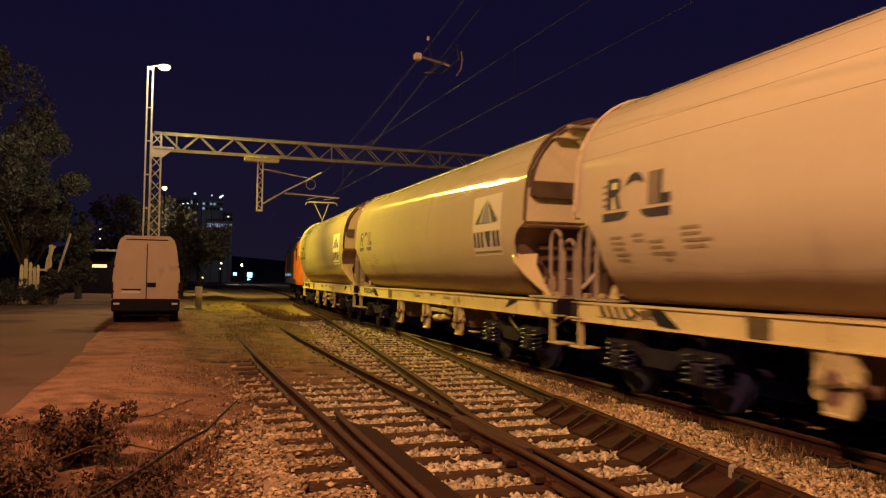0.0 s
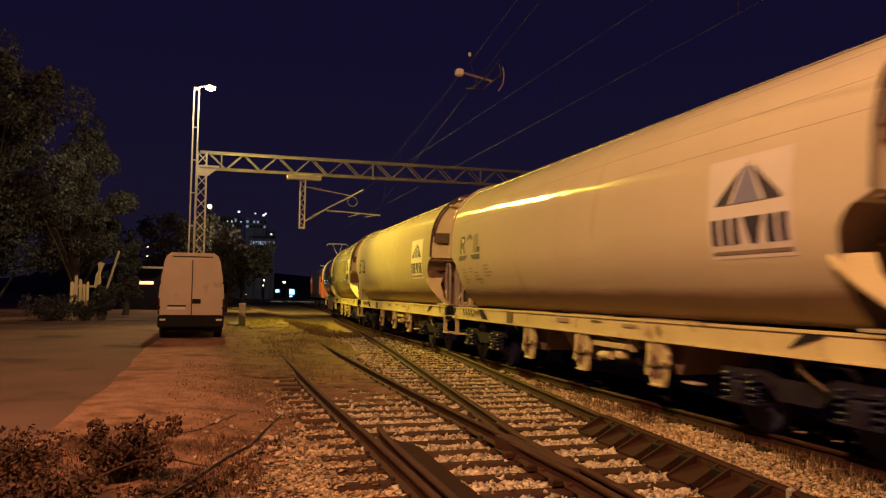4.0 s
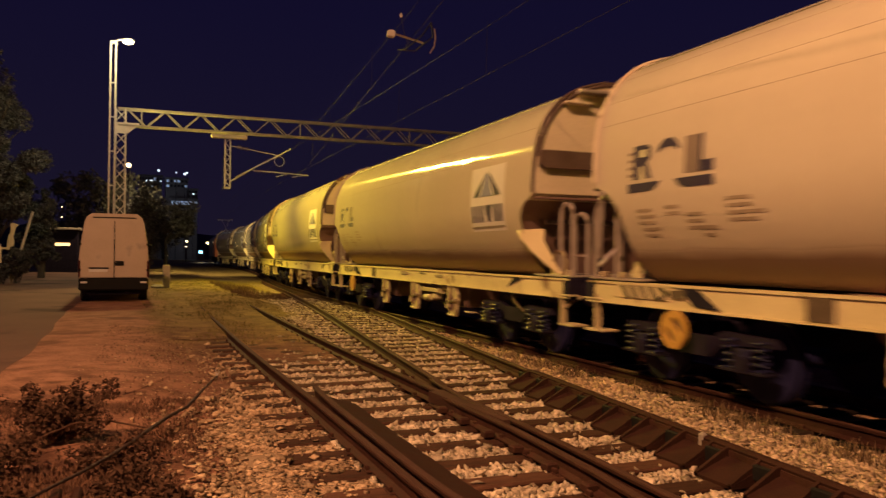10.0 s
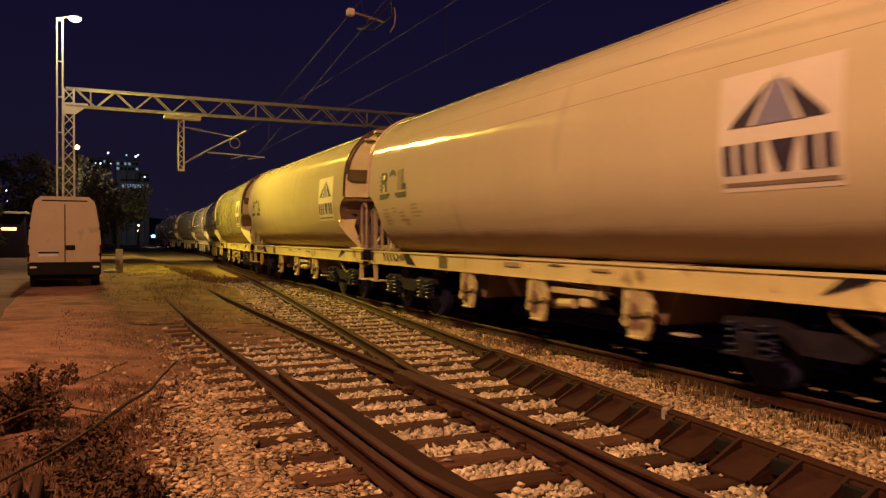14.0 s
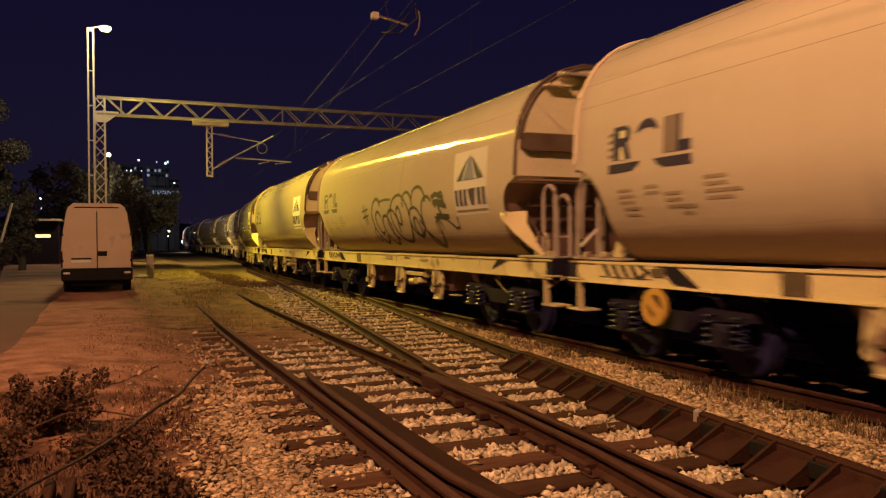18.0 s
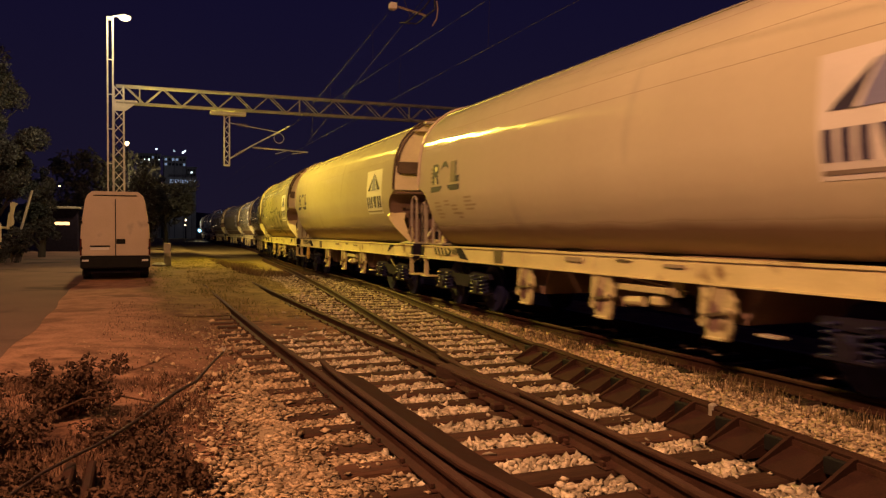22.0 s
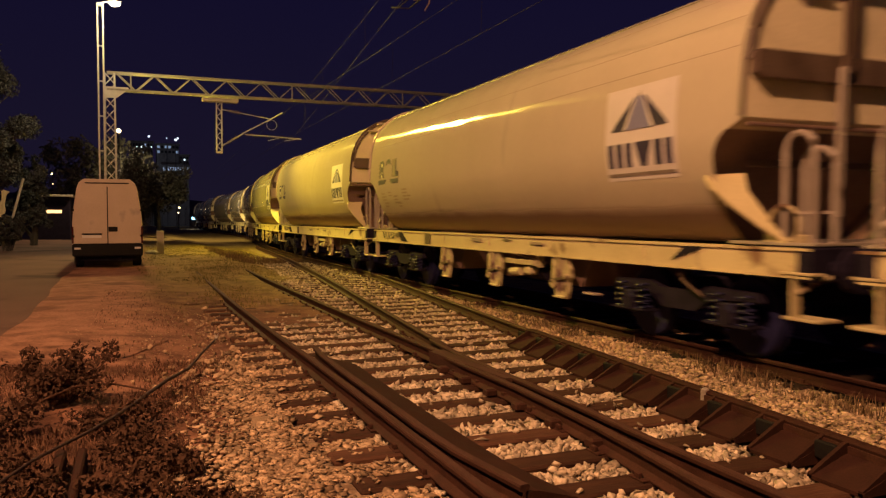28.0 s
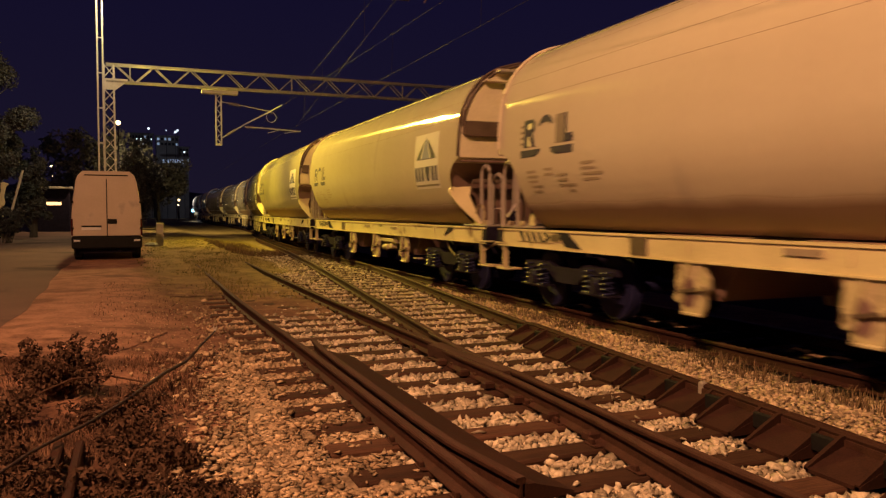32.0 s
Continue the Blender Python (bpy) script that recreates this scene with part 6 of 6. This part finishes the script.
blades("track_grass", scatter(2200, lambda y: max(X_TRAIN - HALF - 0.60, cross_x(y) + 1.0), lambda y: X_TRAIN - HALF - 0.08, 4.0, 14, 23, 0.25), 0.13, 0.006, "dry_grass", "dry grass between the ballast and the main track", 33, 0.8)
blades("dirt_grass", scatter(1500, lambda y: -0.6, lambda y: 1.2, 5.5, 18, 24, 0.3), 0.04, 0.005, "dead_grass", "sparse dry grass on the dirt", 34)
blades("sleeper_grass", scatter(3000, lambda y: 1.4, lambda y: 3.6, 15, 26, 25, 0.3), 0.07, 0.006, "grass", "grass growing between the siding rails", 35)


blades("weed_patch", scatter(9000, lambda y: -2.0 + 0.1 * (y - 4), lambda y: min(0.1 + 0.16 * (y - 4.4), 0.9), 3.6, 9.5, 26, 0.25), 0.055, 0.005, "dead_grass", "low brown weeds and dead stalks on the dirt", 36, 1.2)


def leaves(name, centres, radii, count, size, mat, parent, seed, flat=1.0):
    r = np.random.RandomState(seed)
    pts = []
    for c, rad, k in zip(centres, radii, count):
        d = r.normal(size=(k, 3))
        d /= np.linalg.norm(d, axis=1)[:, None]
        q = np.array(c) + d * rad * (r.uniform(0.25, 1.0, (k, 1)) ** 0.5) * np.array([1, 1, flat])
        pts.append(q)
    p = np.concatenate(pts)
    n = len(p)
    a = r.normal(size=(n, 3))
    a /= np.linalg.norm(a, axis=1)[:, None]
    b_ = np.cross(a, r.normal(size=(n, 3)))
    b_ /= np.linalg.norm(b_, axis=1)[:, None]
    s = size * r.uniform(0.5, 1.4, (n, 1))
    v = np.stack([p - a * s, p + b_ * s * 0.45, p + a * s, p - b_ * s * 0.45], 1).reshape(-1, 3)
    f = 4 * np.arange(n)[:, None] + np.array([[0, 1, 2, 3]])
    ob = new(name, big_mesh(name, v, f, mat))
    ob.parent = parent
    return ob


def make_tree(at, height, spread, label, seed, leaf=0.14, count=9000, trunk=0.22, name="tree", low=0.22):
    r = random.Random(seed)
    e = thing(name, label, "tree", at=Matrix.Translation(at))
    b = Build().tube([(0, 0, -0.2), (0.08, 0.05, height * 0.2), (-0.05, 0.1, height * 0.45), (0.1, 0, height * 0.75)], [trunk, trunk * 0.8, trunk * 0.55, trunk * 0.2], 8)
    centres, radii, counts = [], [], []
    for i in range(16 if low > 0.1 else 26):
        a, z0 = r.uniform(0, 6.28), height * r.uniform(low, 0.6)
        d = spread * r.uniform(0.35, 1.0)
        z1 = min(height * 0.95, z0 + height * r.uniform(0.12, 0.4))
        tip = (d * math.cos(a), d * math.sin(a), z1)
        b.tube([(0, 0, z0), (tip[0] * 0.5, tip[1] * 0.5, (z0 + z1) / 2 + 0.2), tip], [trunk * 0.35, trunk * 0.22, trunk * 0.06], 5)
        for k in range(3):
            u = r.uniform(0.6, 1.1) if low > 0.1 else r.uniform(0.1, 1.1)
            centres.append((tip[0] * u + r.uniform(-0.5, 0.5), tip[1] * u + r.uniform(-0.5, 0.5), z1 + r.uniform(-1.1, 0.7)))
            radii.append(spread * r.uniform(0.16, 0.34))
            counts.append(count // (48 if low > 0.1 else 78))
    part("trunk", b, "bark", e)
    leaves("crown", centres, radii, counts, leaf, "leaf", e, seed)
    return e


make_tree((-7.3, 44.6, 0), 11.5, 2.5, "dark bushy tree behind the fence, faintly lit", 1, 0.085, 46000, low=0.03)
make_tree((-10.6, 42.5, 0), 14.0, 3.8, "tall dark tree standing in shadow", 2, 0.10, 40000, low=0.03)
make_tree((-5.3, 49.5, 0), 4.6, 1.2, "low dark bushy tree beside the shed", 8, 0.085, 12000, low=0.04)
make_tree((-14.0, 38.0, 0), 12.0, 4.5, "tall dark tree standing in shadow", 4, 0.18, 9000)
make_tree((-13.2, 47.0, 0), 14.0, 4.2, "tall dark tree standing in shadow", 10, 0.14, 16000, low=0.05)
make_tree((-12.2, 33.0, 0), 12.0, 3.6, "dense dark tree at the edge of the road", 3, 0.13, 18000, low=0.04)
make_tree((0.5, 58.0, 0), 6.2, 1.7, "small leafy roadside tree behind the van", 5, 0.09, 9000, 0.12, low=0.1)
make_tree((-3.4, 70.0, 0), 8.5, 4.0, "dark tree beyond the parked van", 6, 0.2, 6000)
make_tree((2.5, 86.0, 0), 6.5, 3.2, "dark tree beside the line", 7, 0.2, 5000)
make_tree((-11.0, 66.0, 0), 9.0, 4.0, "dark tree by the shed", 9, 0.2, 6000)


def make_shrub(at, radius, height, label, seed, count=1500, mat="weed", leaf=0.035):
    r = random.Random(seed)
    e = thing("weed_shrub", label, "shrub", "roadside weeds", at=Matrix.Translation(at))
    b = Build()
    cs, rs, ns = [], [], []
    for i in range(26):
        a, d = r.uniform(0, 6.28), radius * r.uniform(0.1, 1.0)
        h = height * r.uniform(0.45, 1.15)
        tip = (d * math.cos(a), d * math.sin(a), h)
        b.tube([(0.2 * tip[0], 0.2 * tip[1], 0), (0.6 * tip[0], 0.6 * tip[1], h * 0.55), tip], [0.008, 0.006, 0.003], 4)
        cs += [tip, (0.7 * tip[0], 0.7 * tip[1], 0.6 * h)]
        rs += [0.10 * radius / 0.5, 0.14 * radius / 0.5]
        ns += [count // 52, count // 52]
    part("stalk", b, mat, e)
    leaves("foliage", cs, rs, ns, leaf, mat, e, seed)
    return e


make_shrub((-0.62, 7.5, ground_z(-0.6, 7.5)), 0.42, 0.40, "dark bushy weed growing in the dirt", 11, 4200, "weed", 0.022)
make_shrub((-1.15, 6.4, ground_z(-1.1, 6.4)), 0.50, 0.22, "low tangled weeds around the buried bars", 12, 3000, "weed", 0.022)
make_shrub((-0.05, 5.7, ground_z(-0.1, 5.7)), 0.36, 0.14, "low tangled weeds around the buried bars", 13, 2600, "weed", 0.020)
make_shrub((-0.95, 5.3, ground_z(-0.7, 5.0)), 0.40, 0.15, "low tangled weeds around the buried bars", 14, 2600, "weed", 0.020)
make_shrub((-1.5, 7.6, ground_z(-1.4, 7.2)), 0.45, 0.30, "dry weed at the road's edge", 15, 2200, "weed", 0.022)
make_shrub((-0.15, 6.5, ground_z(-0.2, 6.5)), 0.36, 0.12, "low tangled weeds around the buried bars", 16, 2200, "weed", 0.020)

# clumps added to stand in for the dark shade beside the bars
make_shrub((-0.62, 4.75, ground_z(-0.6, 4.75)), 0.34, 0.16, "low tangled weeds around the buried bars", 18, 3000, "weed", 0.020)
make_shrub((-0.12, 4.75, ground_z(-0.1, 4.75)), 0.34, 0.13, "low tangled weeds around the buried bars", 19, 3000, "weed", 0.020)
make_shrub((0.34, 4.55, ground_z(0.34, 4.55)), 0.30, 0.09, "low tangled weeds at the edge of the stones", 23, 2000, "weed", 0.018)
make_shrub((0.12, 5.25, ground_z(0.1, 5.25)), 0.30, 0.11, "low tangled weeds at the edge of the stones", 20, 2200, "weed", 0.020)

# ---- fence, leaning pole, shed ----
fence = thing("board_fence", "broken fence of pale upright boards lit yellow", "fence", at=pose(-6.55, 41.5, 0))
for x, w, h in ((-0.33, 0.17, 1.95), (-0.15, 0.17, 2.25), (0.05, 0.15, 2.08), (0.22, 0.14, 1.85), (0.38, 0.13, 1.95)):
    b = Build().prism([(x - w / 2, -0.1), (x + w / 2, -0.1), (x + w / 2 - 0.01, h - 0.12), (x + 0.02, h), (x - w / 2, h - 0.05)], "y", -0.03, 0.0)
    part("board", b, "wood_pale", fence)
part("board", Build().prism([(0.62, 1.65), (0.70, 1.62), (0.82, 1.70), (0.88, 1.66), (0.96, 1.95), (0.92, 2.3), (1.02, 2.72), (1.14, 2.85), (1.02, 2.9), (0.86, 2.95), (0.80, 2.5), (0.70, 2.3), (0.66, 1.95)], "y", 0.10, 0.14), "wood_pale", fence, "torn pale sheet still hanging")
part("post", Build().box(0.78, 0.86, 0.14, 0.22, -0.1, 2.9, 0.01), "wood_pale", fence)
part("rail_board", Build().box(-0.40, 0.9, 0.0, 0.04, 1.66, 1.76, 0.008), "wood_pale", fence)
pole = tagged(part("leaning_pole", Build().tube([(-5.72, 41.5, -0.1), (-5.33, 41.5, 1.5), (-4.81, 41.5, 3.5)], 0.06, 8), "concrete"), "pale thin pole leaning against the tree", "pole")
make_shrub((-7.6, 40.2, 0), 1.2, 1.0, "dark leafy weeds at the foot of the fence", 17, 4200, "leaf", 0.06)
make_shrub((-5.45, 41.2, 0), 0.75, 1.5, "dark bush at the foot of the leaning pole", 21, 6000, "leaf", 0.05)
make_shrub((-6.2, 40.7, 0), 0.6, 0.8, "dark bush at the foot of the fence", 22, 4200, "leaf", 0.05)
shed = thing("roadside_shed", "low dark shed with a flat roof and lit opening", "shed", at=pose(-5.2, 63.0, 0))
part("wall", Build().box(-1.4, 0.9, 0, 2.5, -0.1, 3.2, 0.02), "under", shed)
part("roof", Build().box(-1.6, 1.1, -0.3, 2.7, 3.2, 3.36, 0.02), "concrete", shed)
part("lit_opening", Build().box(-0.65, 0.35, -0.02, 0.02, 2.0, 2.22), "warm_glow", shed)

# ---- distance: hill, houses, street lights ----
hill_x = [-400 + 20 * i for i in range(41)]
hb = Build()


def hill_h(x):
    return 7 + 4.5 * math.exp(-((x + 25) / 28) ** 2) + 3 * math.sin(x * 0.02 + 1) + (1.2 * math.sin(x * 0.31))


rings = []
for yy, k in ((205, 0.0), (225, 0.55), (250, 0.9), (300, 1.0), (420, 0.2)):
    rings.append([(x, yy, -1 + hill_h(x) * k * (0.55 + 0.45 * math.exp(-((x + 12) / 60) ** 2))) for x in hill_x])
hb.loft(rings, caps=False, closed=False)
tagged(part("wooded_hill", hb, "hill", smooth=True), "dark wooded hill behind the town", "hill", kind="structure")


def make_block(x, y, z, w, h, floors, cols, lit, label, seed):
    r = random.Random(seed)
    e = thing("apartment_building", label, "building", "buildings on the hill", at=pose(x, y, z))
    part("wall", Build().box(-w / 2, w / 2, 0, 8, -18, h, 0.05), "wall_dark", e)
    part("roof", Build().box(-w / 2 - 0.3, w / 2 + 0.3, -0.3, 8.3, h, h + 0.35, 0.05), "wall_dark", e)
    for f in range(floors):
        for c in range(cols):
            wx = -w / 2 + (c + 0.5) * w / cols
            wz = h * (f + 0.3) / floors
            on = r.random() < lit
            part("window", Build().box(wx - 0.33 * w / cols, wx + 0.33 * w / cols, -0.08, 0.02, wz, wz + 0.5 * h / floors), "window_glow" if on else "glass_dark", e, "lit pale window" if on else "")
    return e


make_block(10.0, 200, 12.9, 6.2, 1.75, 1, 11, 0.9, "low block with a bright row of bluish windows", 1)
make_block(8.3, 202, 17.5, 5.2, 2.4, 2, 6, 0.34, "dark apartment block with few lit windows", 3)
make_block(12.2, 203, 15.2, 2.2, 2.2, 2, 3, 0.3, "dark stair tower with a lit window", 5)
make_block(2.2, 206, 17.5, 5.5, 3.2, 2, 8, 0.12, "dark apartment block with few lit windows", 4)


def street_light(x, y, z, r, mat, label):
    e = thing("street_light", label, "street lamp", "far street lights", at=pose(x, y, 0))
    part("pole", Build().tube([(0, 0.1, -0.2), (0, 0.1, z)], 0.05, 6), "under", e)
    part("lamp_glass", Build().loft([[(q * r * math.cos(a * 0.785), q * r * math.sin(a * 0.785), z + o * r) for a in range(8)] for q, o in ((0.4, -0.9), (0.9, -0.45), (1.0, 0), (0.9, 0.45), (0.4, 0.9))]), mat, e, smooth=True)
    return e


street_light(-0.88, 62.0, 8.1, 0.17, "street_glow", "lit street lamp beyond the mast")
street_light(13.7, 175, 3.7, 0.27, "street_glow", "distant lit street lamp")
street_light(8.0, 150, 3.67, 0.17, "street_glow", "distant lit street lamp")
street_light(7.8, 149, 2.70, 0.10, "street_glow", "distant lit street lamp")
street_light(4.05, 150, 1.85, 0.12, "street_glow", "distant lit street lamp")
street_light(4.65, 148, 0.95, 0.11, "street_glow", "distant lit lamp near the ground")
street_light(-6.4, 80, 5.05, 0.10, "street_glow", "distant lit street lamp")
street_light(-5.45, 80, 3.72, 0.15, "white_glow", "distant white street lamp")
street_light(-8.4, 80, 5.1, 0.07, "street_glow", "distant lit street lamp")
street_light(-9.5, 110, 6.0, 0.12, "street_glow", "distant lit street lamp")
street_light(3.9, 199, 21.5, 0.26, "white_glow", "bright lamp on the hillside")
street_light(10.0, 199, 20.9, 0.28, "white_glow", "bright lamp on the hillside")
street_light(10.5, 199, 21.3, 0.22, "white_glow", "bright lamp on the hillside")
street_light(2.3, 199, 18.9, 0.28, "white_glow", "bright lamp on the hillside")
street_light(1.2, 199, 18.95, 0.13, "white_glow", "small lamp on the hillside")
street_light(12.0, 199, 16.1, 0.22, "white_glow", "bright lamp on the hillside")
street_light(7.95, 199, 21.2, 0.13, "white_glow", "small lamp on the hillside")
street_light(4.5, 199, 18.95, 0.13, "white_glow", "small lamp on the hillside")
street_light(-16.5, 190, 11.5, 0.2, "street_glow", "distant lit street lamp")
sign = thing("lit_kiosk", "small kiosk with glowing blue-white front far down the line", "kiosk", at=pose(16.75, 190, 0))
part("wall", Build().box(-1.1, 1.1, 0, 2, -0.1, 2.4, 0.03), "wall_dark", sign)
part("lit_front", Build().box(-0.55, 0.55, -0.06, 0.0, 1.0, 2.1, 0.02), "blue_glow", sign)
part("lit_strip", Build().box(-0.5, 0.1, -0.06, 0.0, 0.35, 0.6), "blue_glow", sign)
stall = thing("lit_stall", "small stall with a glowing blue sign far down the line", "kiosk", at=pose(12.27, 175, 0))
part("wall", Build().box(-0.8, 0.8, 0, 1.5, -0.1, 2.2, 0.03), "wall_dark", stall)
part("lit_front", Build().box(-0.36, 0.36, -0.06, 0.0, 1.45, 2.0), "blue_glow", stall)

# ---- dark bank added behind the train to black out lit ground ----
tagged(part("embankment", Build().loft([[(x, y, z) for x, z in ((10.6, -0.25), (12.6, 1.3), (26, 2.2), (60, 2.2), (60, -0.5))] for y in (-60, 48)]), "hill"), "dark bank added to hide lit ground beyond the main track", "bank", kind="structure")

# ---- what moves ----
# small offsets fitted so the wagon marks line up in the camera's view
LEAD_FIT = [(0, 0.14), (2.4, -0.14), (5, -0.15), (7.5, -0.11), (10, -0.02), (12.4, 0.09), (15, 0.10), (17.8, 0.07), (20.2, -0.01), (24, -0.16), (28.3, -0.07), (32, -0.05)]


def lead(t):
    """Metres travelled along the line by the mark of wagon 2."""
    return 9.18498842 + 6.05819954 * t - 0.0227178057 * t**2 + 0.000315014 * t**3 + hermite(LEAD_FIT, t)


ARC = [(-95.0, train_x(-95.0), -95.0)]
while ARC[-1][0] < 325:
    yq = ARC[-1][0] + 1.0
    ARC.append((yq, train_x(yq), ARC[-1][2] + math.hypot(1.0, train_x(yq) - ARC[-1][1])))
ARC_S = np.array([a[2] for a in ARC])
ARC_Y = np.array([a[0] for a in ARC])
ARC_X = np.array([a[1] for a in ARC])


def on_line(s):
    return Vector((float(np.interp(s, ARC_S, ARC_X)), float(np.interp(s, ARC_S, ARC_Y)), 0.0))


def carriage_pose(s, half):
    a, b = on_line(s - half), on_line(s + half)
    c, d = (a + b) / 2, b - a
    return Matrix.Translation(c) @ Matrix.Rotation(math.atan2(-d.x, d.y), 4, "Z")


def motions():
    times = [0.5 * i for i in range(65)]
    for n, w in enumerate(wagons):
        walk(w, [(t, carriage_pose(lead(t) - 5.77 + (2 - n) * WAGON, 5.12)) for t in times])
    walk(loco, [(t, carriage_pose(lead(t) - 5.77 + 2 * WAGON + WAGON / 2 + 8.1, 3.9)) for t in times])
    turns = [i / 10 for i in range(321)]
    angles = [lead(t) / 0.46 for t in turns]
    for ob, n in wheelsets:
        y, z = ob.matrix_basis.translation.y, 0.46
        walk(ob, [(t, Matrix.Translation((0, y, z)) @ Matrix.Rotation(-a, 4, "X")) for t, a in zip(turns, angles)])


motions()
